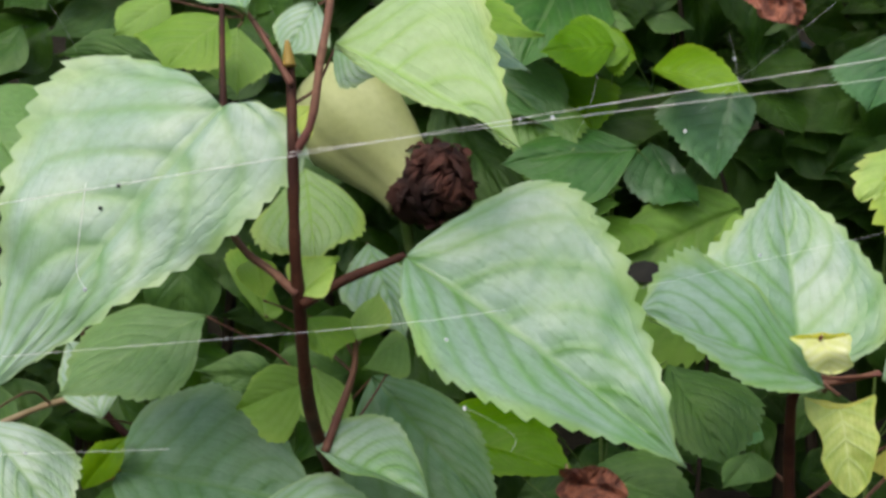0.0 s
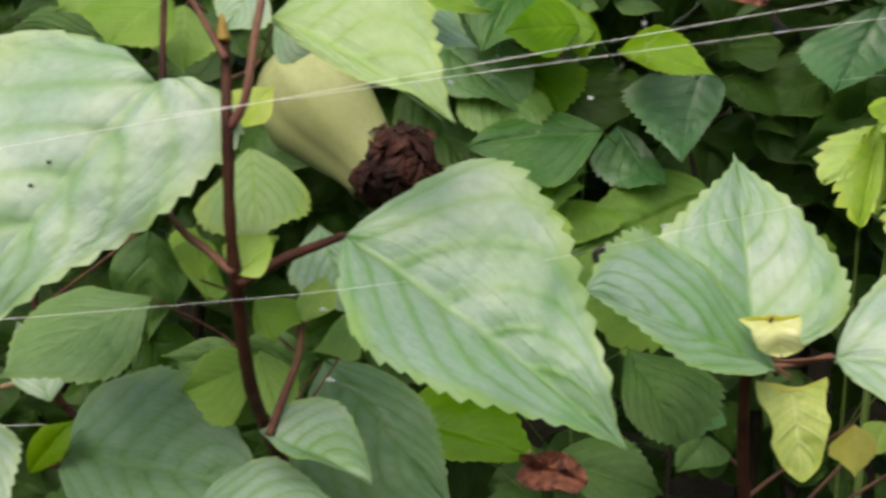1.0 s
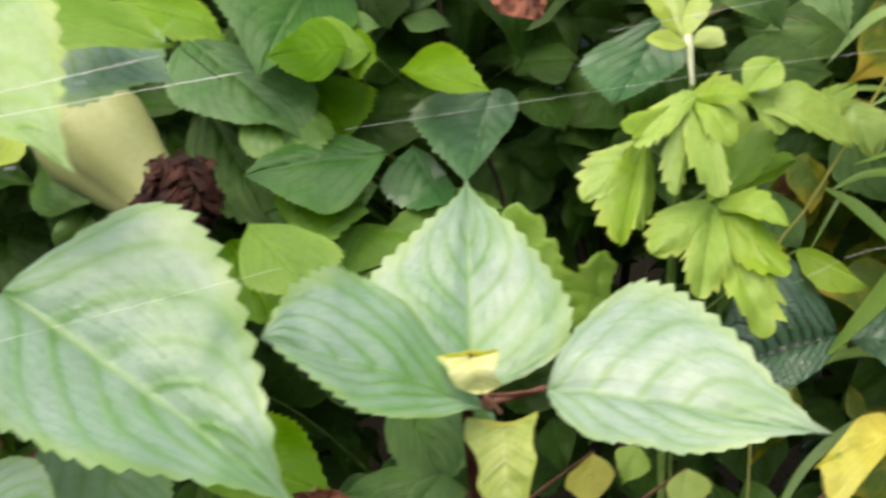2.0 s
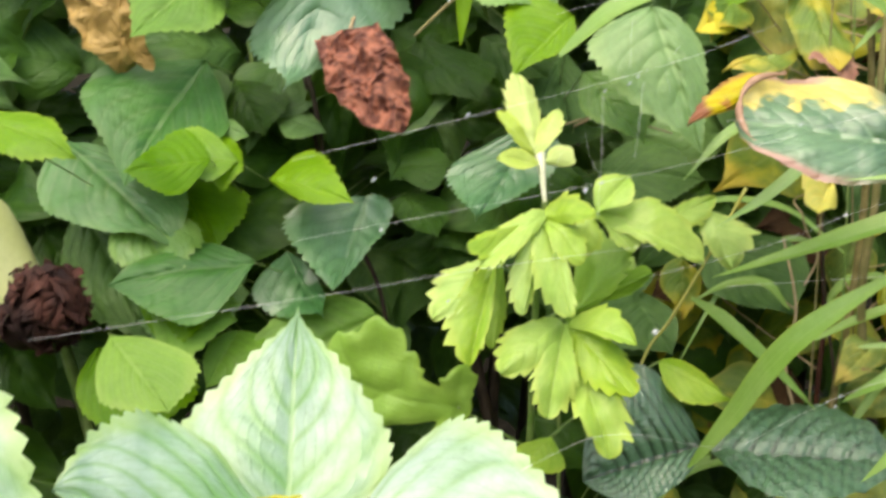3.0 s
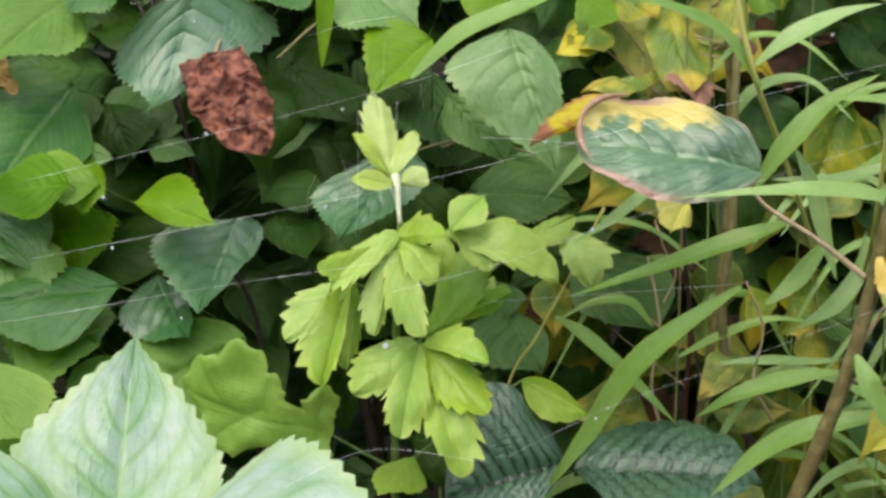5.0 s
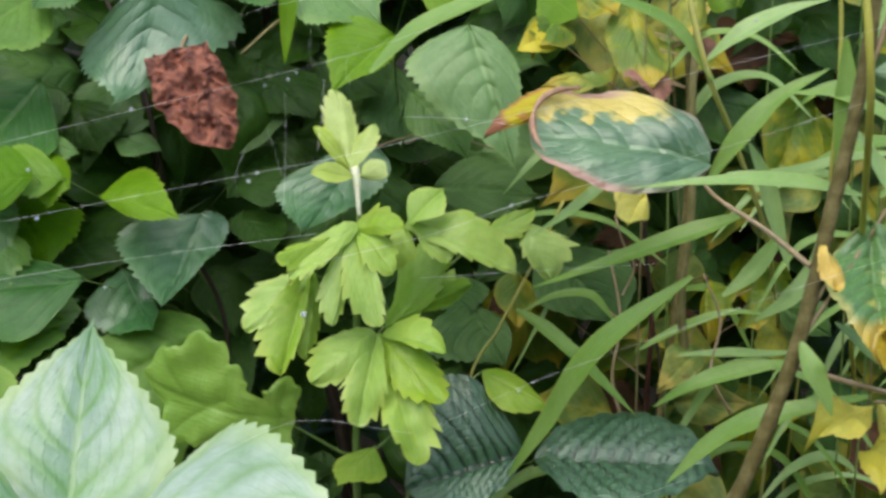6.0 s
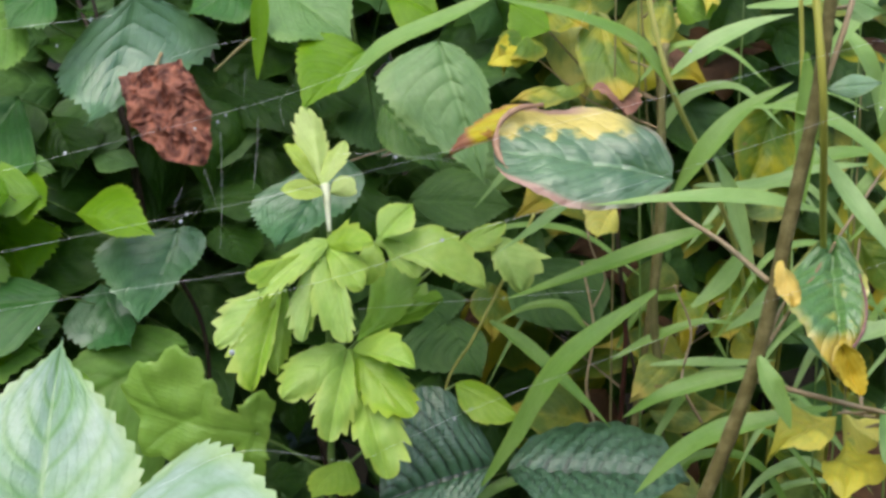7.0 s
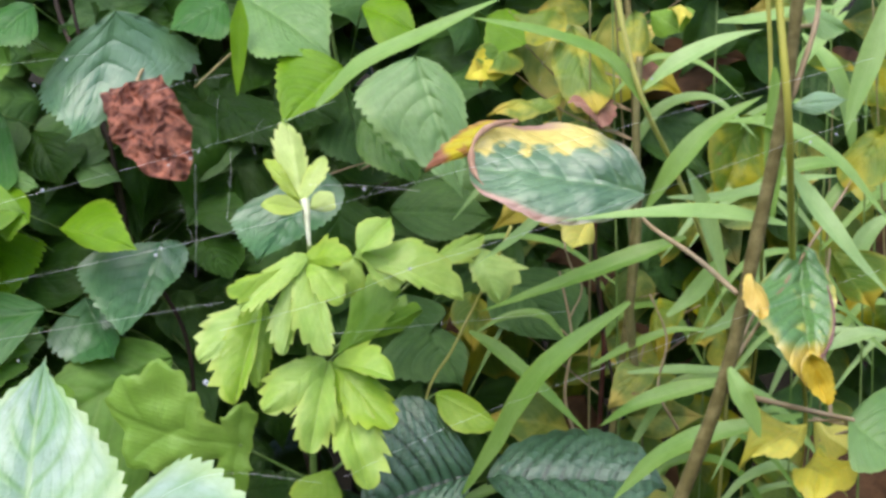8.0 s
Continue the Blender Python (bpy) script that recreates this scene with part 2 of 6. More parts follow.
M["puckered"] = leaf_mat("puckered_glossy_green_leaf", (0.08, 0.22, 0.04), (0.12, 0.28, 0.055), (0.2, 0.36, 0.1), (0.5, 0.45, 0.06), 0.3, 0.15, 0.8, gloss=1.0, vein_strength=0.5, margin_strength=0.9, spots=((55, 0.6, 0.68, (0.42, 0.42, 0.05)),), dead_tip=(0.6, 0.45, 0.04))
M["crumpled"] = leaf_mat("crumpled_lime_leaf", (0.27, 0.42, 0.012), (0.50, 0.58, 0.12), (0.68, 0.74, 0.36), (0.56, 0.58, 0.06), 0.4, 0.3, 0.6, vein_strength=0.35, gloss=0.5, pucker=0.8)
M["olive_gold"] = leaf_mat("olive_gold_leaf_rim", (0.46, 0.47, 0.05), (0.56, 0.55, 0.10), (0.5, 0.5, 0.15), (0.5, 0.46, 0.06), 0.42, 0.25, 0.4)
M["neck"] = rough_mat("pale_bud_stalk", (0.68, 0.72, 0.45), (0.76, 0.78, 0.56), 60, 0.5, 0.2)
M["pod"] = leaf_mat("pale_green_flower_cup", (0.46, 0.50, 0.22), (0.51, 0.55, 0.27), (0.44, 0.48, 0.2), (0.5, 0.54, 0.25), 0.5, 0.15, 0.15, vein_strength=0.3)
M["withered"] = rough_mat("withered_dark_petals", (0.02, 0.006, 0.004), (0.085, 0.026, 0.015), 45, 0.8, 0.8)
# its dark and pinkish mottles put crease shade and highlights into the colour
M["dry"] = rough_mat("dry_red_brown_leaf", (0.12, 0.031, 0.016), (0.46, 0.165, 0.09), 190, 0.55, 2.6, 0.6, 4.0)
M["red"] = rough_mat("reddish_brown_leaf", (0.22, 0.09, 0.06), (0.32, 0.17, 0.11), 70, 0.6, 0.8)
M["rust"] = rough_mat("dark_rust_leaf", (0.055, 0.028, 0.012), (0.11, 0.055, 0.022), 70, 0.7, 0.8, 0.2)
M["rim"] = rough_mat("pinkish_brown_dead_rim", (0.36, 0.2, 0.12), (0.48, 0.3, 0.19), 120, 0.6, 0.5)
M["bud"] = rough_mat("amber_bud", (0.3, 0.2, 0.03), (0.4, 0.25, 0.05), 150, 0.5, 0.4)
M["soil"] = rough_mat("dark_leaf_mould", (0.012, 0.010, 0.006), (0.02, 0.018, 0.009), 6, 0.9, 6.0, 0.2)
M["silk"], _nt, _b = start_mat("spider_silk")
_b.inputs["Base Color"].default_value, _b.inputs["Roughness"].default_value = (1.0, 0.98, 0.92, 1), 0.6
_b.inputs["Specular IOR Level"].default_value = 0.15
M["drop"], _nt, _b = start_mat("water_drop")
_b.inputs["Base Color"].default_value, _b.inputs["Roughness"].default_value = (0.9, 0.93, 0.93, 1), 0.08
_b.inputs["IOR"].default_value, _b.inputs["Transmission Weight"].default_value = 1.33, 0.55
M["hole"] = rough_mat("flat_black", (0.012, 0.012, 0.01), (0.02, 0.02, 0.015), 90, 0.8, 0.4)

# ---- builders ----
ORIGIN = {}


def mesh_of(name, verts, faces, uvs=None, mat=None, smooth=True):
    me = bpy.data.meshes.new(name)
    me.from_pydata([tuple(v) for v in verts], [], faces)
    if uvs is not None:
        layer = me.uv_layers.new(name="UVMap")
        flat = [c for loop in me.loops for c in uvs[loop.vertex_index][:2]]
        layer.data.foreach_set("uv", flat)
        vein_layer = me.uv_layers.new(name="Veins")
        vein_layer.data.foreach_set("uv", [c for loop in me.loops for c in uvs[loop.vertex_index][2:4]])
        me.uv_layers.active = layer
    if smooth:
        me.polygons.foreach_set("use_smooth", [True] * len(me.polygons))
    if mat:
        me.materials.append(mat)
    me.update()
    return me


def thing(name, place, label, category, group="", kind=""):
    ob = new(name)
    ob.empty_display_size = 0.02
    ob.location = place
    ORIGIN[ob] = Vector(place)
    return tagged(ob, label, category, group, kind)


def part(name, verts, faces, material, parent, label="", uvs=None, origin=None, smooth=True):
    """One mesh object, given in world metres, under a thing or a part."""
    o = Vector(origin) if origin is not None else Vector(verts[0])
    ob = new(name, mesh_of(name, [Vector(v) - o for v in verts], faces, uvs, material, smooth))
    ORIGIN[ob] = o
    if parent:
        ob.parent = parent
        ob.location = o - ORIGIN[parent]
    else:
        ob.location = o
    return tagged(ob, label)


def smooth_line(points, steps=8):
    p = [Vector(q) for q in points]
    if len(p) == 2:
        return [p[0].lerp(p[1], k / steps) for k in range(steps + 1)]
    p = [2 * p[0] - p[1], *p, 2 * p[-1] - p[-2]]
    out = []
    for a, b, c, d in zip(p, p[1:], p[2:], p[3:]):
        t1 = max((b - a).length, 1e-5) ** 0.5
        t2 = t1 + max((c - b).length, 1e-5) ** 0.5
        t3 = t2 + max((d - c).length, 1e-5) ** 0.5
        for k in range(steps):
            t = t1 + (t2 - t1) * k / steps
            a1, a2, a3 = a.lerp(b, t / t1), b.lerp(c, (t - t1) / (t2 - t1)), c.lerp(d, (t - t2) / (t3 - t2))
            b1, b2 = a1.lerp(a2, t / t2), a2.lerp(a3, (t - t1) / (t3 - t1))
            out.append(b1.lerp(b2, (t - t1) / (t2 - t1)))
    return [*out, p[-2]]


def tube(line, r0, r1, sides=8, knots=0.0):
    """A tapered round tube along a line, closed at both ends, swollen a little here and there."""
    verts, faces, n = [], [], len(line)
    up = Vector((0.31, 0.17, 0.93))
    for k, p in enumerate(line):
        way = (line[min(k + 1, n - 1)] - line[max(k - 1, 0)]).normalized()
        side = way.cross(up)
        side = side.normalized() if side.length > 1e-3 else way.orthogonal().normalized()
        other = way.cross(side)
        r = r0 + (r1 - r0) * k / (n - 1)
        r *= 1 + knots * noise.noise(p * 160)
        for s in range(sides):
            a = 2 * math.pi * s / sides
            verts.append(p + r * (math.cos(a) * side + math.sin(a) * other))
    for k in range(n - 1):
        for s in range(sides):
            a, b = k * sides + s, k * sides + (s + 1) % sides
            faces.append((a, b, b + sides, a + sides))
    faces += [tuple(range(sides - 1, -1, -1)), tuple(range((n - 1) * sides, n * sides))]
    return verts, faces


COLS = (0.0, 0.06, 0.15, 0.26, 0.38, 0.51, 0.64, 0.77, 0.89, 1.0)
COARSE = (0.0, 0.14, 0.36, 0.6, 0.82, 1.0)


def blade(base, tip, left, right, widest=0.3, teeth=14, tooth=0.055, bow=0.03, cup=0.16, quilt=0.013, veins=7, sweep=2.9, blunt=1.45, wave=0.002, start=0.0, seed=0.0, cols=COLS, fold=0.1, bare=0.0):
    """A toothed leaf blade between its base and tip, whose halves reach out to the points left and right; the side veins lie in furrows."""
    base, tip = Vector(base), Vector(tip)
    axis = tip - base
    size = axis.length
    anchor = base + widest * axis
    sides = {1: Vector(left) - anchor, -1: Vector(right) - anchor}
    n = axis.cross(sides[1] - sides[-1]).normalized()
    if n.y > 0 or (abs(n.y) < 0.2 and n.z < 0):
        n = -n
    fold += 0.22 * noise.noise(Vector((seed * 1.3, 4.7, 0.5)))
    steps = 4 if teeth < 13 else 3
    if len(cols) > 6 and teeth * steps < 48:
        steps = math.ceil(48 / teeth)
    rows = teeth * steps
    verts, uvs, faces = [], [], []
    vs = [-c for c in reversed(cols[1:])] + list(cols)
    for i in range(rows + 1):
        u = (i / rows) ** 1.12
        if u < widest:
            f = start + (1 - start) * math.sin(math.pi / 2 * u / widest) ** 0.72
        else:
            f = max(math.cos(math.pi / 2 * (u - widest) / (1 - widest)), 0.0) ** blunt + 0.002
        jag = (i % steps / (steps - 1)) ** 0.8 if 0 < i < rows else 0.0
        for v in vs:
            s, a = (1 if v >= 0 else -1), abs(v)
            side = sides[s]
            g = f * a * (1 + 0.09 * noise.noise(Vector((u * 4.5, s * 2.3, seed + 11))))
            along = u
            if a == 1.0:
                irregular = 0.75 + 0.5 * noise.noise(Vector((i // steps * 0.9, s * 3.1, seed)))
                g += tooth * jag * irregular * min(1, f * 2.5 + 0.1) * (1 if u >= bare else (u / bare) ** 3)
                along = min(1.0, u + 0.35 * tooth * jag * (1 - u))
            p = base + along * axis + g * side
            h = bow * size * 4 * u * (1 - u) + side.length * g * (fold - cup * g)
            ph = u * veins - a ** 1.15 * sweep * (0.75 + 0.45 * u) + 0.3 * noise.noise(Vector((u * 3.5, s * 1.9, seed + 4)))
            h += quilt * size * abs(math.sin(math.pi * ph)) ** 0.75 * (1 - 0.45 * a) * min(1, f * 3) * min(1, 0.25 + a * 4)
            h -= quilt * size * 0.9 * max(0.0, 1 - a * 7)
            h += wave * noise.noise(p * 38 + Vector((seed, 0, 0))) * (0.4 + a) * 2 + 0.35 * wave * noise.noise(p * 125)
            verts.append(p + n * h)
            uvs.append((u, 0.5 + 0.5 * v, ph, a * side.length / size * 22))
    w = len(vs)
    for i in range(rows):
        for j in range(w - 1):
            faces.append((i * w + j, i * w + j + 1, (i + 1) * w + j + 1, (i + 1) * w + j))
    return verts, faces, uvs


def smooth_step(x, lo, hi):
    t = np.clip((x - lo) / (hi - lo), 0, 1)
    return t * t * (3 - 2 * t)


def lobe_sheet(size, lobes, half, bow, droop, seed):
    """A cut leaf laid flat, its base at the origin and its tip at (size, 0): toothed lobes melt into one another along a midrib.
    Lobes: how far up the midrib each one starts, its side, its angle, length and half width, as shares of the leaf's length."""
    arms = [(np.zeros(2), np.array((size, 0.0)), half * size)]
    for t, s, angle, length, w in lobes:
        a = np.array((t * size, 0.0))
        arms.append((a, a + length * size * np.array((math.cos(radians(angle)), s * math.sin(radians(angle)))), w * size))
    cell = size / 58
    reach = max(max(abs(a[1]), abs(b[1])) + w for a, b, w in arms) + 3 * cell
    low = min(min(a[0], b[0]) - w for a, b, w in arms) - 3 * cell
    high = max(max(a[0], b[0]) + w for a, b, w in arms) + 3 * cell
    xs, ys = np.arange(low, high, cell), np.arange(-reach, reach, cell)
    gx, gy = np.meshgrid(xs, ys, indexing="ij")
    wobble = np.array([[noise.noise(Vector((x / size * 5, y / size * 5, seed))) for y in ys] for x in xs])
    fields, rib, far = [], np.full(gx.shape, 9.0), np.full(gx.shape, 9.0)
    for k, (a, b, w) in enumerate(arms):
        d = b - a
        length = math.hypot(*d)
        d = d / length
        t = ((gx - a[0]) * d[0] + (gy - a[1]) * d[1]) / length
        across = (gy - a[1]) * d[0] - (gx - a[0]) * d[1]
        curve = across - 0.06 * length * np.sin(np.pi * np.clip(t, 0, 1)) * (1 if k % 2 else -1)
        perp = np.abs(curve)
        tc = np.clip(t, 0, 1)
        width = w * (0.42 + 0.58 * np.sin(np.pi / 2 * np.minimum(tc / 0.6, 1)) ** 1.5)
        width = width * np.clip(1 - (np.maximum(tc - 0.5, 0) / 0.5) ** 1.7, 0, 1) ** 0.75
        count = 3.4 if length > 0.5 * size else 2.3
        saw = np.mod(tc * count + 0.37 * k + np.where(curve > 0, 0.0, 0.45) + seed, 1.0)
        width = width + w * 0.34 * (saw ** 1.6 - 0.4) * smooth_step(tc, 0.25, 0.5) * smooth_step(1 - tc, 0.0, 0.12)
        over = np.maximum(np.maximum(-t, t - 1), 0) * length
        fields.append(width - np.hypot(perp, over))
        near = perp / w + 2.2 * over / w
        rib = np.minimum(rib, near)
        far = np.minimum(far, perp + over)
    k = 0.017 * size
    inside = k * np.log(sum(np.exp(np.clip(f / k, -60, 60)) for f in fields)) + 0.008 * size * wobble
    u = np.clip(gx / size, 0, 1)
    rise = bow * 4 * u * (1 - u) - droop * (gy / size) ** 2 - 0.009 * np.exp(-(far / (0.016 * size)) ** 2)
    rise = rise + 0.045 * wobble + 0.012 * np.minimum(rib, 1.0) - 0.012 * smooth_step(-inside / size, -0.04, 0.0)
    verts, uvs, faces, index = [], [], [], {}

    def corner(i, j, m, n):
        key = (i, j, m, n)
        if key not in index:
            f0, f1 = inside[i, j], inside[m, n]
            q = 0.0 if (i, j) == (m, n) else f0 / (f0 - f1)
            mixed = [float(g[i, j] + q * (g[m, n] - g[i, j])) for g in (gx, gy, rise, inside, rib)]
            index[key] = len(verts)
            verts.append((mixed[0], mixed[1], mixed[2] * size))
            av = 1 - 0.85 * min(max(mixed[3] / (0.1 * size), 0), 1)
            uvs.append((min(max(mixed[0] / size, 0), 1), 0.5 + 0.5 * av, min(mixed[4] * 0.7, 0.5), abs(mixed[1]) / size * 30))
        return index[key]

    for i in range(len(xs) - 1):
        for j in range(len(ys) - 1):
            ring = ((i, j), (i + 1, j), (i + 1, j + 1), (i, j + 1))
            if not any(inside[c] > 0 for c in ring):
                continue
            face = []
            for c, d in zip(ring, ring[1:] + ring[:1]):
                if inside[c] > 0:
                    face.append(corner(*c, *c))
                if (inside[c] > 0) != (inside[d] > 0):
                    lo, hi = min(c, d), max(c, d)
                    face.append(corner(*lo, *hi))
            if len(face) > 2:
                faces.append(tuple(face))
    return verts, faces, uvs


class Plant:
    """A rooted plant: a stem from the ground, to which leaves are joined by their stalks."""

    def __init__(self, name, label, category, stem, r0, r1, mat, stalk_mat=None, group="", knots=0.15, deep=0.004, stalk_r=0.0007):
        self.deep, self.stalk_r = deep, stalk_r
        self.line = smooth_line(stem, 10)
        self.ob = thing(name, self.line[0], label, category, group)
        self.stalk_mat = stalk_mat or mat
        self.count = 0
        self.stems = list(self.line)
        part("stem", *tube(self.line, r0, r1, 10, knots), M[mat], self.ob, origin=self.line[0])

    def branch(self, points, r0, r1, mat, name="branch", label=""):
        line = smooth_line(points, 8)
        self.stems += line
        return part(name, *tube(line, r0, r1, 8, 0.12), M[mat], self.ob, label, origin=line[0])

    def cut_leaf(self, mat, lobes, stalk=True, label="", r=0.0008, name="leaf", blunt=1.0, tooth=0.34, widest=0.5, bare=0.0):
        """A deeply cut leaf whose toothed lobes, each with its own base, tip and sides, grow from one hub."""
        self.count += 1
        verts, faces, uvs = [], [], []
        for k, (b, t, l, rt) in enumerate(lobes):
            size = (Vector(t) - Vector(b)).length
            mid = Vector(b).lerp(Vector(t), widest)
            l, rt = mid.lerp(Vector(l), 0.82), mid.lerp(Vector(rt), 0.82)
            v, f, uv = blade(b, t, l, rt, widest, 5 if size < 0.035 else 7, tooth, 0.05, 0.09, 0.007, 5, 1.5, blunt, 0.003, 0.2, self.count * 1.7 + k, fold=-0.04, bare=bare)
            o = len(verts)
            verts += [p + Vector((0, -0.0006 * k, 0)) for p in v]
            uvs += uv
            faces += [tuple(i + o for i in q) for q in f]
        base = Vector(lobes[0][0])
        ob = part(name, verts, faces, M[mat], self.ob, label, uvs, base)
        if stalk:
            self.stalk(ob, base, Vector(lobes[0][1]), r)
        return ob

    def folded_leaf(self, mat, rim_mat, left, right, tip, waist=0.6, bulge=0.0, label=""):
        """A young leaf hanging from a turned-over upper edge that runs from left to right; the edge is a rolled rim of its own."""
        self.count += 1
        left, right, tip = Vector(left), Vector(right), Vector(tip)
        across, head = right - left, left.lerp(right, 0.5)
        down = tip - head
        n = down.cross(across).normalized()
        n = -n if n.y > 0 else n
        seed, verts, uvs, rows, cols = self.count * 1.3, [], [], 26, 22
        for i in range(rows + 1):
            v = i / rows
            half = 0.5 * (1 - (1 - waist) * min(v / 0.35, 1) ** 0.8) * max(1 - v ** 3.2, 0.02) ** 0.6
            half += 0.5 * bulge * math.exp(-((v - 0.62) / 0.14) ** 2)
            for k in range(cols + 1):
                c = 2 * k / cols - 1
                ragged = 1 + (0.32 * noise.noise(Vector((v * 3.2, math.copysign(2.0, c), seed))) + 0.02 * math.sin(v * 31 + seed)) * abs(c) ** 3
                sag = 0.10 * (1 - c * c) * (1 - v) ** 2
                p = head + across * c * half * ragged + down * (v + sag)
                h = across.length * (0.16 * abs(c) ** 1.5 * (1 - 0.5 * v) - 0.20 * (1 - v) ** 6 + 0.10 * math.sin(math.pi * v))
                h += 0.0012 * noise.noise(p * 190 + Vector((seed, 0, 0)))
                verts.append(p + n * h)
                uvs.append((v, 0.5 + 0.5 * c, v * 5 - abs(c) * 1.4, abs(c) * 6))
        w = cols + 1
        faces = [(i * w + k, i * w + k + 1, (i + 1) * w + k + 1, (i + 1) * w + k) for i in range(rows) for k in range(cols)]
        ob = part("leaf", verts, faces, M[mat], self.ob, label, uvs, head)
        top = []
        for k in range(cols + 1):
            c = 2 * k / cols - 1
            thick = across.length * (0.035 + 0.03 * noise.noise(Vector((c * 2.5, seed, 0.3)))) * (1.15 - c * c)
            edge = verts[k]
            for m in range(6):
                a = math.pi * (m / 5 * 1.25 - 0.15)
                top.append(edge + n * thick * (math.sin(a) + 0.2) - down.normalized() * thick * 1.7 * math.cos(a))
        part("rim", top, [(k * 6 + m, k * 6 + m + 1, k * 6 + m + 7, k * 6 + m + 6) for k in range(cols) for m in range(5)], M[rim_mat], ob, "rolled upper edge", [(k / cols, m / 5, k / 4, m / 3) for k in range(cols + 1) for m in range(6)], head)
        self.stalk(ob, head, tip, 0.0007)
        return ob

    def pinnate_leaf(self, mat, base, tip, toward, lobes, half=0.15, bow=0.04, droop=0.12, label="", r=0.0008, stalk=True, name="leaf"):
        """A deeply cut leaf from its base to its tip; toward: the way in which the lobes of side 1 reach out."""
        self.count += 1
        base, tip = Vector(base), Vector(tip)
        along = (tip - base).normalized()
        side = Vector(toward)
        side = (side - along * side.dot(along)).normalized()
        up = along.cross(side)
        up = -up if up.y > 0 else up
        flat, faces, uvs = lobe_sheet((tip - base).length, lobes, half, bow, droop, self.count * 0.37)
        verts = [base + along * x + side * y + up * z for x, y, z in flat]
        ob = part(name, verts, faces, M[mat], self.ob, label, uvs, base)
        if stalk:
            self.stalk(ob, base, tip, r)
        return ob

    def stalk(self, ob, base, tip, r, foot=None):
        size = (tip - base).length
        away = (base - tip).normalized()
        foot = Vector(foot) if foot else min(self.stems, key=lambda q: (q - base).length + 1.2 * abs(q.z - base.z + 0.7 * math.hypot(q.x - base.x, q.y - base.y)))
        bend = base.lerp(foot, 0.5) + away * min(0.10 * size, 0.2 * (foot - base).length) + Vector((0, self.deep, -0.003))
        line = smooth_line((base + Vector((0, 0.0003, 0)), bend, foot), 6)
        part("petiole", *tube(line, r * 0.8, r * 1.3, 6), M[self.stalk_mat], ob, origin=base)

    def leaf(self, mat, base, tip, left, right, stalk=True, name="leaf", label="", rib=False, r=None, foot=None, **shape):
        self.count += 1
        seed = self.count * 1.7
        base = Vector(base)
        v, f, uv = blade(base, tip, left, right, seed=seed, **shape)
        ob = part(name, v, f, M[mat], self.ob, label, uv, base)
        if rib:
            w = len(COLS) * 2 - 1
            mid = [v[k * w + w // 2] for k in range(0, len(v) // w - 3, 2)]
            back = (Vector(tip) - base).cross(Vector(left) - Vector(right)).normalized()
            back = -back if back.y < 0 else back
            part("midrib", *tube([p + back * 0.0016 for p in mid], 0.0008, 0.0002, 6), M["rib"], ob, origin=mid[0])
        if stalk:
            self.stalk(ob, base, Vector(tip), r or self.stalk_r, foot)
        return ob


def grass_blade(parent, points, width, mat="grass", face=(0, -0.85, 1.0), fold=0.3, name="blade"):
    """A long tapering blade with a keel, along a bent line."""
    line = smooth_line(points, 12)
    n = len(line)
    verts, faces, uvs = [], [], []
    for k, p in enumerate(line):
        t = k / (n - 1)
        way = (line[min(k + 1, n - 1)] - line[max(k - 1, 0)]).normalized()
        side = way.cross(Vector(face)).normalized()
        nor = side.cross(way).normalized()
        w = 0.5 * width * (0.15 + 0.85 * min(1, t * 3.2) ** 0.8) * max(1 - max(0, (t - 0.4) / 0.6) ** 1.8, 0.0) + 0.00008
        for v in (-1, -0.5, 0, 0.5, 1):
            verts.append(p + side * w * v + nor * (fold * w * abs(v) + 0.0006 * noise.noise(p * 60 + Vector((0, v, 0)))))
            uvs.append((t, 0.5 + 0.5 * v, 3 * v + 0.5, 0.5))
    for k in range(n - 1):
        for j in range(4):
            faces.append((k * 5 + j, k * 5 + j + 1, k * 5 + j + 6, k * 5 + j + 5))
    return part(name, verts, faces, M[mat], parent, uvs=uvs, origin=line[0])


# ---- ground: a roadside verge that rises into a bank behind the plants; an unseen one is added opposite ----
def ground_height(x, y):
    h = 0.0
    for a, b, z in ((0.75, 1.15, 0.2), (1.1, 1.7, 0.9), (1.7, 4.0, 0.8)):
        t = min(max((y - a) / (b - a), 0), 1)
        h += z * t * t * (3 - 2 * t)
    # added bank behind the camera, out of view, to hold back low front light
    t = min(max((-y - 0.7) / 1.6, 0), 1)
    h += 1.5 * t * t * (3 - 2 * t)
    return h + 0.02 * noise.noise(Vector((x * 3, y * 3, 0))) * min(1, max(0.0, 6 - abs(y)))


xs = [-400, -60, -12, -4] + [-2 + 0.1 * k for k in range(46)] + [4, 12, 60, 400]
ys = [-400, -60, -12, -4] + [-2 + 0.1 * k for k in range(46)] + [4, 12, 60, 400]
gv = [(x, y, ground_height(x, y)) for y in ys for x in xs]
gf = [(j * len(xs) + i, j * len(xs) + i + 1, (j + 1) * len(xs) + i + 1, (j + 1) * len(xs) + i) for j in range(len(ys) - 1) for i in range(len(xs) - 1)]
ground = part("ground", gv, gf, M["soil"], None, origin=(0, 0, 0))
tagged(ground, "dark leaf-mould soil rising into a bank, with an added light-blocking bank opposite", "ground", kind="structure")


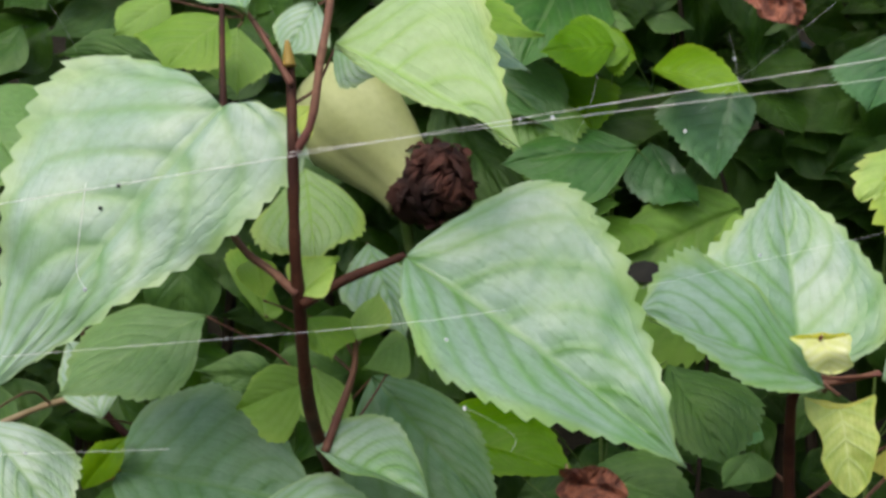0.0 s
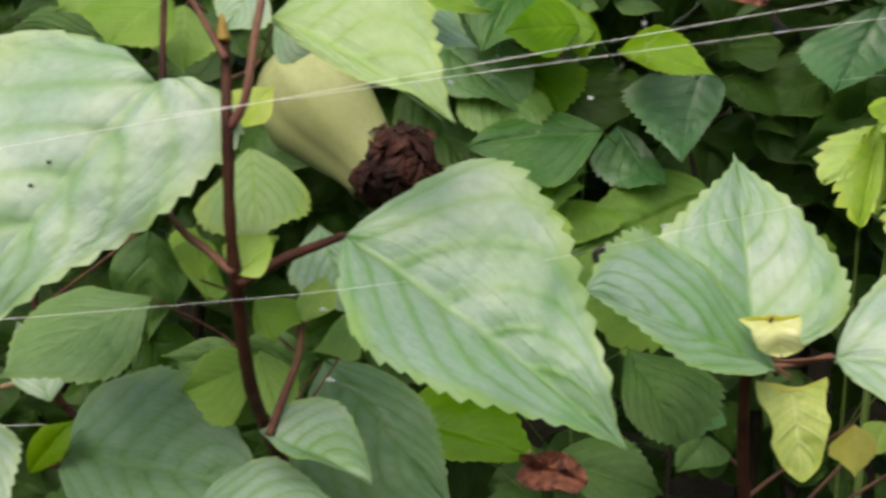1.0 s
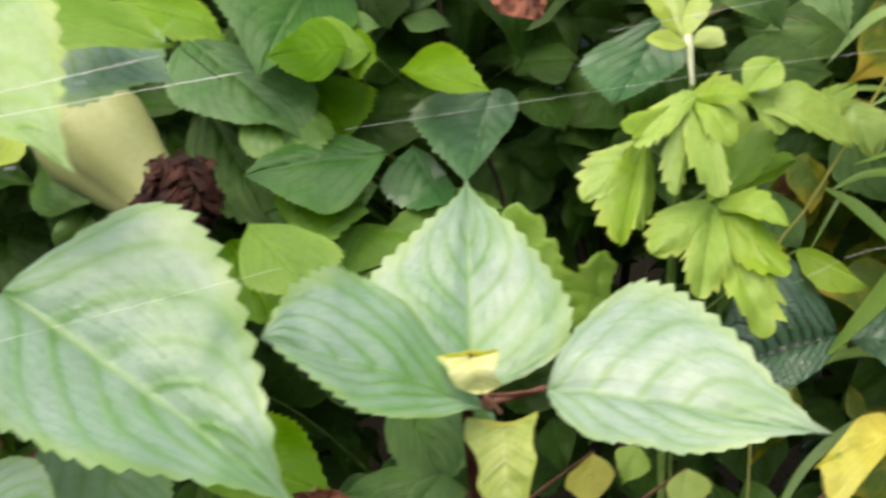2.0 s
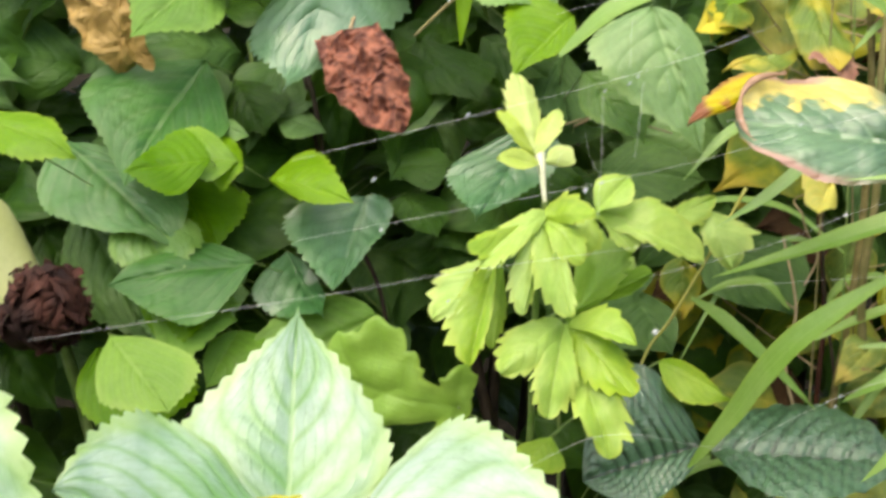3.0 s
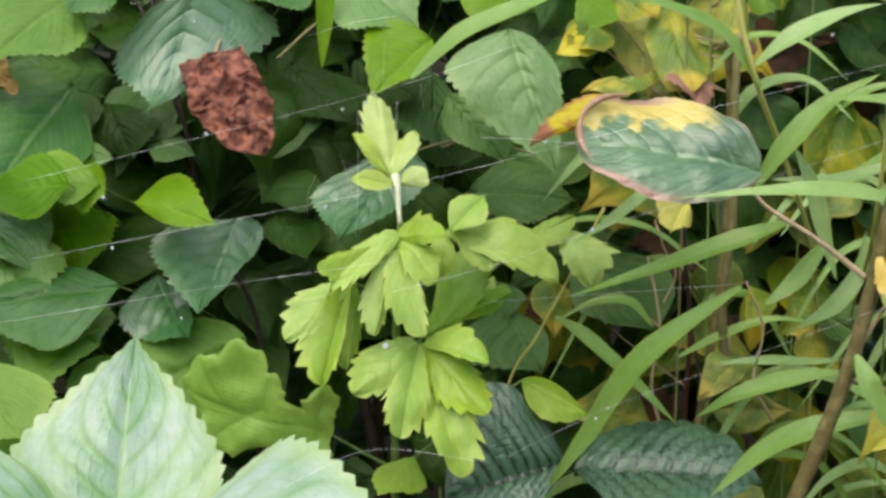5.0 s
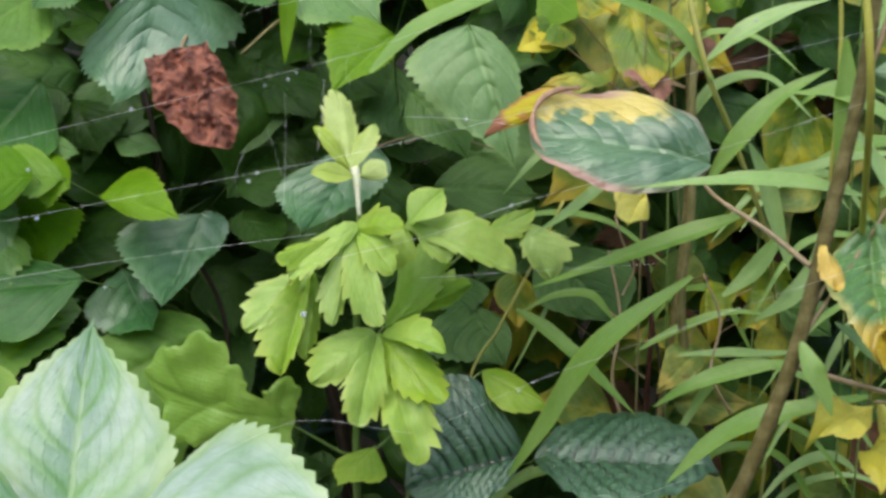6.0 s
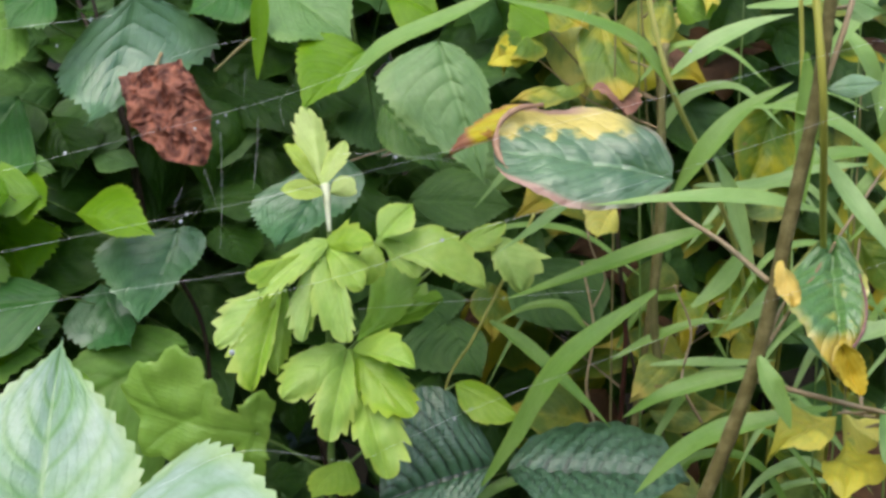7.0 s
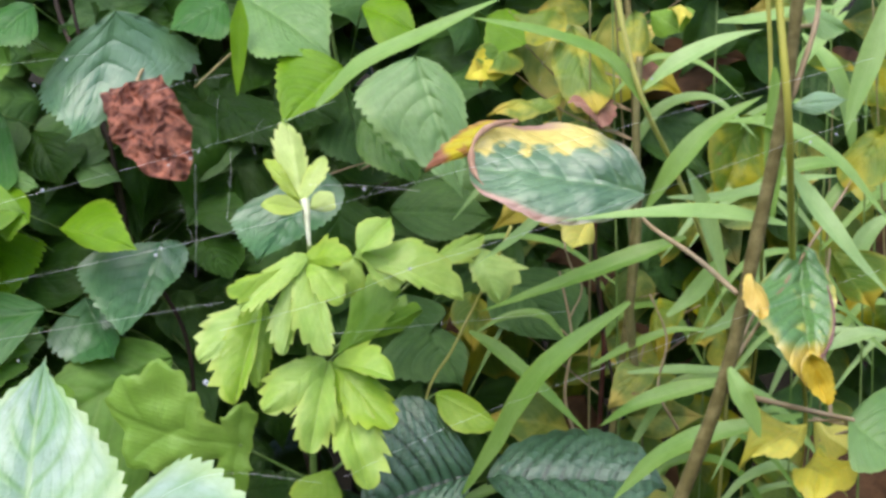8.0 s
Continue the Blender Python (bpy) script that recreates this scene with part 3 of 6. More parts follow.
# ---- the near shrub with the dark red stem and large pale leaves ----
shrub = Plant("shrub", "leafy shrub with dark red stem and large pale toothed leaves", "shrub", ((0.0000, 0.4300, ground_height(0.0000, 0.4300) - 0.01), (-0.0105, 0.4300, 0.3799), (-0.0210, 0.4300, 0.7597), (-0.0217, 0.4120, 0.7776), (-0.0249, 0.3740, 0.8166), (-0.0240, 0.3490, 0.8559), (-0.0242, 0.3430, 0.8743), (-0.0242, 0.3410, 0.9038), (-0.0254, 0.3470, 0.9192), (-0.0259, 0.3490, 0.9287)), 0.003, 0.0013, "red_stem", "pink_stem", deep=0.022, stalk_r=0.00045)
shrub.branch(((-0.0232, 0.3410, 0.9033), (-0.0192, 0.3410, 0.9104), (-0.0163, 0.3450, 0.9307), (-0.0146, 0.3500, 0.9439), (-0.0138, 0.3550, 0.9574)), 0.0014, 0.0011, "pink_stem", "branch")
shrub.branch(((-0.0250, 0.3450, 0.9225), (-0.0296, 0.3470, 0.9298), (-0.0351, 0.3500, 0.9381), (-0.0396, 0.3520, 0.9439)), 0.0012, 0.0008, "pink_stem", "branch")
shrub.branch(((-0.0231, 0.3470, 0.8564), (-0.0119, 0.3500, 0.8629), (0.0030, 0.3570, 0.8685), (0.0078, 0.3580, 0.8703)), 0.0019, 0.0012, "red_stem", "petiole")
shrub.branch(((-0.0240, 0.3450, 0.8602), (-0.0325, 0.3490, 0.8663), (-0.0399, 0.3520, 0.8709), (-0.0467, 0.3560, 0.8790), (-0.0498, 0.3580, 0.8963), (-0.0487, 0.3570, 0.9136)), 0.0014, 0.001, "pink_stem", "petiole")
shrub.branch(((-0.0517, 0.3750, 0.9022), (-0.0543, 0.3850, 0.9219), (-0.0576, 0.4000, 0.9369), (-0.0618, 0.4200, 0.9629)), 0.0013, 0.001, "red_stem", "branch")
shrub.branch(((-0.0212, 0.3830, 0.7981), (-0.0171, 0.3900, 0.8100), (-0.0128, 0.3950, 0.8229), (-0.0123, 0.4000, 0.8338)), 0.0016, 0.001, "pink_stem", "branch")
shrub.branch(((-0.0311, 0.4300, 0.7526), (-0.0919, 0.4700, 0.7601), (-0.1306, 0.4800, 0.7836), (-0.1352, 0.4800, 0.8569), (-0.1210, 0.4800, 0.9204), (-0.1061, 0.4800, 0.9502), (-0.0893, 0.4800, 0.9726)), 0.0018, 0.0012, "red_stem", "branch")
shrub.branch(((-0.1997, 0.5000, 0.7619), (-0.1681, 0.4750, 0.7788), (-0.1468, 0.4650, 0.7889), (-0.1258, 0.4700, 0.7934)), 0.0016, 0.0011, "tan", "twig", "pale brown dead twig")
leaf_a = \
shrub.leaf("pale", (-0.0469, 0.3500, 0.9159), (-0.1120, 0.3180, 0.8321), (-0.1000, 0.3620, 0.9275), (-0.0238, 0.3400, 0.8967), stalk=False, rib=True, teeth=18, start=0.3, widest=0.25, bow=0.02, tooth=0.08, quilt=0.011, veins=6, label='large pale green toothed leaf')
shrub.leaf("bright", (-0.0132, 0.3520, 0.9355), (0.0417, 0.3240, 0.9061), (0.0220, 0.3660, 0.9544), (0.0060, 0.3380, 0.9216), stalk=False, rib=True, teeth=17, widest=0.32, tooth=0.08, quilt=0.012, veins=6, label='pale yellow-green toothed leaf lit from above')
shrub.leaf("pale", (0.0078, 0.3580, 0.8702), (0.0924, 0.3310, 0.8137), (0.0578, 0.3680, 0.8888), (0.0189, 0.3160, 0.8438), stalk=False, rib=True, teeth=18, widest=0.3, tooth=0.075, bow=0.02, quilt=0.012, veins=6, label='large pale green toothed leaf')
# smaller leaves along its stem
shrub.leaf("lime", (-0.0239, 0.3466, 0.8599), (-0.0121, 0.3556, 0.8687), (-0.0283, 0.3529, 0.8678), (-0.0156, 0.3449, 0.8604), teeth=6, tooth=0.03)
shrub.leaf("lime", (-0.0360, 0.3545, 0.8560), (-0.0405, 0.3664, 0.8683), (-0.0454, 0.3602, 0.8629), (-0.0326, 0.3608, 0.8637), teeth=6, tooth=0.03)
shrub.leaf("bright", (-0.0316, 0.4122, 0.8921), (-0.0232, 0.3800, 0.8631), (-0.0480, 0.3970, 0.8717), (-0.0093, 0.4008, 0.8767), teeth=12)
shrub.leaf("young", (-0.0672, 0.5525, 0.8896), (-0.0488, 0.5587, 0.9119), (-0.0747, 0.5622, 0.9028), (-0.0504, 0.5466, 0.8952), teeth=6, tooth=0.03)
shrub.leaf("fresh", (-0.0116, 0.3936, 0.8349), (-0.0039, 0.3990, 0.8512), (-0.0146, 0.3995, 0.8419), (-0.0003, 0.3898, 0.8423), teeth=8)
shrub.leaf("green", (-0.0299, 0.4050, 0.8405), (-0.0189, 0.3889, 0.8273), (-0.0289, 0.3979, 0.8320), (-0.0106, 0.4031, 0.8382), teeth=7)
shrub.leaf("fresh", (-0.0425, 0.3919, 0.8431), (-0.0535, 0.4190, 0.8645), (-0.0587, 0.4044, 0.8585), (-0.0372, 0.3948, 0.8466), teeth=9)
shrub.leaf("fresh", (-0.0287, 0.4093, 0.8209), (-0.0171, 0.3892, 0.7982), (-0.0323, 0.3992, 0.8091), (-0.0146, 0.4023, 0.8127), teeth=8)
shrub.leaf("fresh", (-0.0286, 0.4158, 0.8150), (-0.0561, 0.4065, 0.8044), (-0.0458, 0.4185, 0.8183), (-0.0385, 0.3992, 0.7965), teeth=9)
shrub.leaf("fresh", (0.0028, 0.4431, 0.8241), (-0.0131, 0.4268, 0.8167), (-0.0039, 0.4446, 0.8259), (0.0040, 0.4255, 0.8152), teeth=8)
shrub.leaf("pale", (-0.0124, 0.4416, 0.8618), (0.0051, 0.4078, 0.8323), (-0.0217, 0.4280, 0.8445), (0.0082, 0.4226, 0.8502), teeth=9)
shrub.leaf("pale", (-0.0249, 0.3870, 0.7979), (0.0150, 0.3650, 0.7884), (-0.0016, 0.3950, 0.8074), (-0.0073, 0.3700, 0.7930), teeth=14, tooth=0.035, widest=0.45, blunt=0.8, quilt=0.016)
shrub.leaf("sage", (-0.0119, 0.4570, 0.8050), (0.0415, 0.4120, 0.7599), (0.0249, 0.4500, 0.7919), (-0.0177, 0.4200, 0.7644), teeth=18, tooth=0.06)
shrub.leaf("pale", (-0.0473, 0.3950, 0.7692), (0.0095, 0.3720, 0.7724), (-0.0229, 0.4000, 0.7824), (-0.0146, 0.3650, 0.7627), teeth=14, tooth=0.05, widest=0.4)
shrub.leaf("mid", (-0.0700, 0.4201, 0.8367), (-0.1155, 0.3868, 0.8151), (-0.1104, 0.4274, 0.8334), (-0.0743, 0.3907, 0.8138), teeth=14)
shrub.leaf("sage", (-0.1076, 0.4300, 0.7730), (-0.0254, 0.4000, 0.7717), (-0.0720, 0.4350, 0.8070), (-0.0690, 0.3850, 0.7554), teeth=18, tooth=0.035, widest=0.45, blunt=0.8, start=0.25, foot=(-0.0310, 0.4300, 0.7526))
shrub.leaf("pale", (-0.1406, 0.3850, 0.8069), (-0.1024, 0.3620, 0.7732), (-0.1098, 0.3850, 0.7972), (-0.1364, 0.3600, 0.7838), teeth=13, tooth=0.06)
shrub.leaf("pale", (-0.1200, 0.4484, 0.7883), (-0.1410, 0.4715, 0.8151), (-0.1381, 0.4549, 0.7955), (-0.1131, 0.4652, 0.8075), teeth=9)
shrub.leaf("green", (-0.1226, 0.4300, 0.7651), (-0.1020, 0.4250, 0.7890), (-0.1198, 0.4300, 0.7802), (-0.1039, 0.4200, 0.7755), teeth=9)
shrub.leaf("mid", (-0.1787, 0.4714, 0.9154), (-0.1353, 0.4278, 0.8833), (-0.1444, 0.4731, 0.9180), (-0.1566, 0.4277, 0.8831), teeth=12)
shrub.leaf("dark", (-0.0916, 0.4586, 0.9296), (-0.1367, 0.4599, 0.9315), (-0.1137, 0.4661, 0.9406), (-0.1108, 0.4554, 0.9251), teeth=10)
shrub.leaf("green", (-0.0619, 0.4264, 0.9456), (-0.0814, 0.4131, 0.9263), (-0.0975, 0.4352, 0.9438), (-0.0598, 0.4153, 0.9295), teeth=10)
shrub.leaf("green", (-0.0626, 0.4487, 0.9425), (-0.0593, 0.4312, 0.9173), (-0.0762, 0.4414, 0.9317), (-0.0480, 0.4386, 0.9277), teeth=9)
shrub.leaf("pale", (-0.0377, 0.3465, 0.9420), (-0.0534, 0.3652, 0.9581), (-0.0533, 0.3498, 0.9469), (-0.0349, 0.3545, 0.9539), teeth=9)
shrub.leaf("green", (-0.0844, 0.4343, 0.9520), (-0.1031, 0.4257, 0.9393), (-0.1012, 0.4342, 0.9518), (-0.0845, 0.4258, 0.9394), teeth=8)
shrub.leaf("pale", (-0.0249, 0.3964, 0.9482), (-0.0342, 0.3835, 0.9294), (-0.0377, 0.3938, 0.9443), (-0.0189, 0.3862, 0.9332), teeth=8, foot=(-0.0138, 0.3550, 0.9574))
shrub.leaf("pale", (-0.0162, 0.3724, 0.9329), (0.0007, 0.3626, 0.9260), (-0.0111, 0.3749, 0.9365), (-0.0135, 0.3651, 0.9224), teeth=8)
shrub.leaf("green", (-0.0049, 0.4034, 0.9530), (0.0519, 0.4046, 0.9401), (0.0230, 0.4269, 0.9583), (0.0183, 0.3952, 0.9410), teeth=12, foot=(-0.0138, 0.3550, 0.9574))
shrub.leaf("pale", (-0.0052, 0.4508, 0.9558), (0.0480, 0.4209, 0.9269), (0.0267, 0.4592, 0.9534), (0.0134, 0.4091, 0.9244), teeth=12, foot=(-0.0138, 0.3550, 0.9574))
_b = Vector((-0.0260, 0.3470, 0.9277))
_t = Vector((-0.0269, 0.3490, 0.9353))
bud_line = smooth_line((_b, _b.lerp(_t, 0.5), _t), 5)
bv, bf = tube(bud_line, 0.0026, 0.0006, 10, 0.2)
part("bud", bv, bf, M["bud"], shrub.ob, "small amber leaf bud at the stem tip", origin=_b)
SPECKS = ((-0.0770, 0.3445, 0.8937), (-0.0782, 0.3395, 0.8850))

# ---- the second shrub, with a fan of pale leaves ----
fan = Plant("shrub", "shrub with a fan of pale mint-green toothed leaves", "shrub", ((0.1650, 0.4600, ground_height(0.1650, 0.4600) - 0.01), (0.1564, 0.4400, 0.3783), (0.1478, 0.4200, 0.7566), (0.1449, 0.4150, 0.7801), (0.1428, 0.4100, 0.8026), (0.1425, 0.4050, 0.8164), (0.1469, 0.4000, 0.8234)), 0.0026, 0.0018, "red_stem", "pink_stem")
fan.leaf("pale", (0.1435, 0.4000, 0.8234), (0.1450, 0.4560, 0.8902), (0.1087, 0.4130, 0.8523), (0.1785, 0.4100, 0.8462), rib=True, teeth=18, widest=0.34, tooth=0.07, blunt=1.85, quilt=0.011, veins=6, bow=0.01, label='large pale mint-green toothed leaf standing upright')
fan.leaf("pale", (0.1464, 0.3830, 0.8238), (0.0806, 0.3620, 0.8524), (0.1066, 0.3900, 0.8643), (0.1128, 0.3490, 0.8313), rib=True, teeth=17, widest=0.42, tooth=0.065, quilt=0.012, veins=6, blunt=0.95, bow=0.03, label='pale green leaf held out sideways')
fan.leaf("pale", (0.1675, 0.3900, 0.8268), (0.2475, 0.3550, 0.8202), (0.2025, 0.4100, 0.8562), (0.1852, 0.3620, 0.8158), rib=True, teeth=18, widest=0.34, tooth=0.07, quilt=0.012, veins=6, bow=0.03, label='pale green toothed leaf held out sideways')
fan.folded_leaf("cream", "olive_gold", (0.1324, 0.3780, 0.8417), (0.1525, 0.3760, 0.8434), (0.1460, 0.3770, 0.8302), waist=0.78, label="cream-yellow young leaf folded at the hub")
fan.folded_leaf("crumpled", "olive_gold", (0.1414, 0.3870, 0.8195), (0.1630, 0.3850, 0.8213), (0.1536, 0.3720, 0.7897), waist=0.85, bulge=0.18, label="crumpled lime-green young leaf with a cream fold")
fan.leaf("mid", (0.1332, 0.4235, 0.7876), (0.1204, 0.4160, 0.7753), (0.1228, 0.4213, 0.7840), (0.1410, 0.4192, 0.7806), teeth=7)
fan.leaf("yellow", (0.1871, 0.4247, 0.7936), (0.1824, 0.4063, 0.7798), (0.1763, 0.4197, 0.7852), (0.1932, 0.4194, 0.7848), teeth=8, tooth=0.03, wave=0.004)
fan.leaf("lime", (0.2083, 0.4533, 0.7854), (0.2005, 0.4456, 0.7727), (0.1995, 0.4523, 0.7838), (0.2117, 0.4488, 0.7779), teeth=7)
fan.leaf("young", (0.2246, 0.4438, 0.7792), (0.2196, 0.4351, 0.7651), (0.2165, 0.4407, 0.7740), (0.2334, 0.4404, 0.7736), teeth=8)
fan.leaf("yellow", (0.3196, 0.4768, 0.7812), (0.2766, 0.4563, 0.7732), (0.3075, 0.4813, 0.7848), (0.2861, 0.4456, 0.7656), teeth=10, tooth=0.02, wave=0.006)
fan.branch(((0.1451, 0.4000, 0.8198), (0.1584, 0.4000, 0.8219), (0.1670, 0.3920, 0.8269)), 0.0013, 0.001, "pink_stem")

# ---- the lime-green cut-leaved plant ----
herb = Plant("herb", "lime-green herb with deeply cut leaves and a pale tip", "herb", ((0.2400, 0.6000, ground_height(0.2400, 0.6000) - 0.01), (0.2405, 0.5850, 0.3871), (0.2410, 0.5700, 0.7743), (0.2417, 0.5650, 0.8101), (0.2433, 0.5550, 0.8598), (0.2450, 0.5450, 0.8965), (0.2465, 0.5350, 0.9206)), 0.0022, 0.0014, "green_stem")
_l = smooth_line(((0.2463, 0.5345, 0.9197), (0.2459, 0.5365, 0.9290), (0.2455, 0.5385, 0.9370), (0.2452, 0.5400, 0.9405)), 6)
part("neck", *tube(_l, 0.0009, 0.0024, 10, 0.1), M["neck"], herb.ob, "pale swollen stalk of the young tip", origin=_l[0])
RIGHT, UP = (1, 0, 0.15), (0, 0, 1)
herb.cut_leaf("young", (((0.2437, 0.5410, 0.9391), (0.2384, 0.5630, 0.9760), (0.2307, 0.5560, 0.9662), (0.2477, 0.5560, 0.9633)), ((0.2433, 0.5400, 0.9402), (0.2269, 0.5500, 0.9600), (0.2346, 0.5490, 0.9571), (0.2337, 0.5440, 0.9467)), ((0.2443, 0.5400, 0.9401), (0.2550, 0.5510, 0.9608), (0.2454, 0.5490, 0.9529), (0.2563, 0.5460, 0.9503))), blunt=0.85, tooth=0.32, widest=0.6, bare=0.4, stalk=False, label="pale yellow-green lobed leaf at the tip")
herb.leaf("young", (0.2446, 0.5375, 0.9362), (0.2263, 0.5320, 0.9409), (0.2355, 0.5370, 0.9432), (0.2352, 0.5280, 0.9350), teeth=4, widest=0.5, blunt=0.9, stalk=False, tooth=0.12)
herb.leaf("young", (0.2462, 0.5375, 0.9375), (0.2575, 0.5320, 0.9439), (0.2495, 0.5370, 0.9440), (0.2558, 0.5285, 0.9375), teeth=4, widest=0.5, blunt=0.9, stalk=False, tooth=0.12)
herb.leaf("lime", (0.2682, 0.5310, 0.9146), (0.2849, 0.5384, 0.9303), (0.2696, 0.5373, 0.9280), (0.2828, 0.5282, 0.9192), teeth=5, tooth=0.08, stalk=False)
herb.cut_leaf("lime", (((0.2442, 0.5270, 0.9147), (0.2526, 0.5030, 0.8745), (0.2545, 0.5079, 0.8906), (0.2363, 0.5070, 0.8906)), ((0.2415, 0.5249, 0.9120), (0.2334, 0.5036, 0.8764), (0.2412, 0.5102, 0.8910), (0.2276, 0.5077, 0.8922)), ((0.2454, 0.5261, 0.9137), (0.2597, 0.5131, 0.8958), (0.2601, 0.5223, 0.9091), (0.2468, 0.5136, 0.9003)), ((0.2442, 0.5267, 0.9152), (0.2649, 0.5157, 0.9161), (0.2549, 0.5272, 0.9243), (0.2554, 0.5171, 0.9120)), ((0.2455, 0.5262, 0.9155), (0.2155, 0.5070, 0.8960), (0.2248, 0.5232, 0.9131), (0.2286, 0.5061, 0.8986)), ((0.2342, 0.5213, 0.9128), (0.2106, 0.5069, 0.9062), (0.2196, 0.5154, 0.9122), (0.2211, 0.5053, 0.9033))), blunt=0.8, tooth=0.36, widest=0.55, bare=0.45, label="drooping lime-green cut leaf")
herb.cut_leaf("lime", (((0.2232, 0.5300, 0.8957), (0.2098, 0.5080, 0.8529), (0.2200, 0.5155, 0.8714), (0.2006, 0.5148, 0.8753)), ((0.2252, 0.5291, 0.8957), (0.2215, 0.5130, 0.8606), (0.2288, 0.5209, 0.8775), (0.2136, 0.5171, 0.8765)), ((0.2247, 0.5293, 0.8957), (0.1958, 0.5130, 0.8744), (0.1996, 0.5255, 0.8924), (0.2103, 0.5142, 0.8798))), blunt=0.8, tooth=0.36, widest=0.55, bare=0.45)
herb.cut_leaf("lime", (((0.2668, 0.5370, 0.9140), (0.3159, 0.5300, 0.8915), (0.2982, 0.5460, 0.9168), (0.2876, 0.5306, 0.8997)), ((0.2688, 0.5367, 0.9132), (0.2845, 0.5338, 0.8968), (0.2875, 0.5380, 0.9086), (0.2730, 0.5324, 0.9021)), ((0.2659, 0.5369, 0.9133), (0.2620, 0.5344, 0.8947), (0.2718, 0.5346, 0.9027), (0.2575, 0.5376, 0.9066))), blunt=0.8, tooth=0.36, widest=0.55, bare=0.45)
herb.cut_leaf("herb", (((0.2565, 0.5460, 0.8674), (0.2974, 0.5510, 0.8858), (0.2783, 0.5636, 0.8916), (0.2816, 0.5483, 0.8755)), ((0.2568, 0.5464, 0.8632), (0.2866, 0.5508, 0.8973), (0.2658, 0.5658, 0.8982), (0.2818, 0.5486, 0.8789))), blunt=0.8, tooth=0.36, widest=0.55, bare=0.45)
herb.cut_leaf("lime", (((0.2538, 0.5215, 0.8681), (0.2664, 0.4930, 0.8162), (0.2751, 0.4987, 0.8385), (0.2511, 0.5023, 0.8393)), ((0.2518, 0.5205, 0.8684), (0.2419, 0.5014, 0.8321), (0.2544, 0.5035, 0.8450), (0.2355, 0.5042, 0.8487)), ((0.2542, 0.5209, 0.8669), (0.2784, 0.5024, 0.8403), (0.2788, 0.5130, 0.8578), (0.2585, 0.5023, 0.8475)), ((0.2506, 0.5198, 0.8699), (0.2235, 0.5039, 0.8524), (0.2264, 0.5147, 0.8686), (0.2431, 0.5067, 0.8552)), ((0.2543, 0.5213, 0.8681), (0.2807, 0.5078, 0.8617), (0.2701, 0.5242, 0.8764), (0.2684, 0.5105, 0.8620))), blunt=0.8, tooth=0.36, widest=0.55, bare=0.45, label="large lime-green cut leaf")
herb.pinnate_leaf("herb", (0.2072, 0.5560, 0.8243), (0.1458, 0.5630, 0.8443), UP, ((0.62, 1, 76, 0.48, 0.21), (0.42, 1, 92, 0.30, 0.12), (0.45, -1, 50, 0.48, 0.20), (0.0, 1, 84, 0.32, 0.13), (0.0, -1, 98, 0.42, 0.14), (0.75, 1, 50, 0.35, 0.18)), half=0.23, bow=0.03, droop=0.06, label="broad green cut leaf on a long stalk")
herb.cut_leaf("lime", (((0.3062, 0.5706, 0.9060), (0.3317, 0.5750, 0.9166), (0.3160, 0.5745, 0.9155), (0.3234, 0.5695, 0.9035)), ((0.3264, 0.5726, 0.9109), (0.3372, 0.5616, 0.8848), (0.3242, 0.5670, 0.8975), (0.3502, 0.5692, 0.9028)),))
herb.leaf("lime", (0.2500, 0.5534, 0.8099), (0.2321, 0.5367, 0.7970), (0.2322, 0.5515, 0.8063), (0.2534, 0.5384, 0.8003), teeth=6, tooth=0.1)
herb.leaf("lime", (0.3038, 0.5707, 0.8394), (0.3347, 0.5562, 0.8242), (0.3195, 0.5706, 0.8391), (0.3101, 0.5565, 0.8248), teeth=6, tooth=0.06, blunt=1.2, widest=0.4)

# ---- the flask-shaped pale flower with a withered dark end ----
CUP = ((-0.0458, 0.6250, 0.9079), (-0.0084, 0.6100, 0.8704), (0.0112, 0.6000, 0.8701))

# ---- the climbers and seedlings of the hedge behind ----
hedge_a = Plant("hedge_plant", "hedge plant with green heart-shaped toothed leaves", "shrub", ((0.1104, 0.7300, ground_height(0.1104, 0.7300) - 0.01), (0.1095, 0.7150, 0.3289), (0.1087, 0.7000, 0.6578), (0.1044, 0.7000, 0.7651), (0.1102, 0.7000, 0.8674), (0.1063, 0.7000, 0.9459), (0.0994, 0.7000, 1.0029)), 0.0013, 0.001, "green_stem", "green_stem", group="hedge plants", deep=0.05, stalk_r=0.00045)
hedge_a.leaf("deep", (0.0947, 0.5804, 0.9403), (0.0578, 0.5634, 0.9368), (0.0807, 0.5887, 0.9544), (0.0808, 0.5625, 0.9270), teeth=12, blunt=1.25, tooth=0.085, quilt=0.018, widest=0.34)
hedge_a.leaf("dark", (0.0299, 0.6767, 0.9576), (0.0396, 0.6225, 0.9007), (0.0062, 0.6604, 0.9296), (0.0591, 0.6504, 0.9297), teeth=14, blunt=1.25, tooth=0.085, quilt=0.018, widest=0.34)
hedge_a.leaf("deep", (0.0574, 0.6156, 0.8749), (0.1012, 0.5973, 0.8619), (0.0777, 0.6191, 0.8805), (0.0699, 0.5781, 0.8480), teeth=12, blunt=1.25, tooth=0.085, quilt=0.018, widest=0.34)
leaf_hole = \
hedge_a.leaf("deep", (0.1690, 0.6216, 0.8571), (0.0861, 0.5929, 0.8207), (0.1339, 0.6230, 0.8664), (0.1420, 0.5820, 0.7827), teeth=13, tooth=0.06, blunt=0.9, widest=0.42, quilt=0.018)
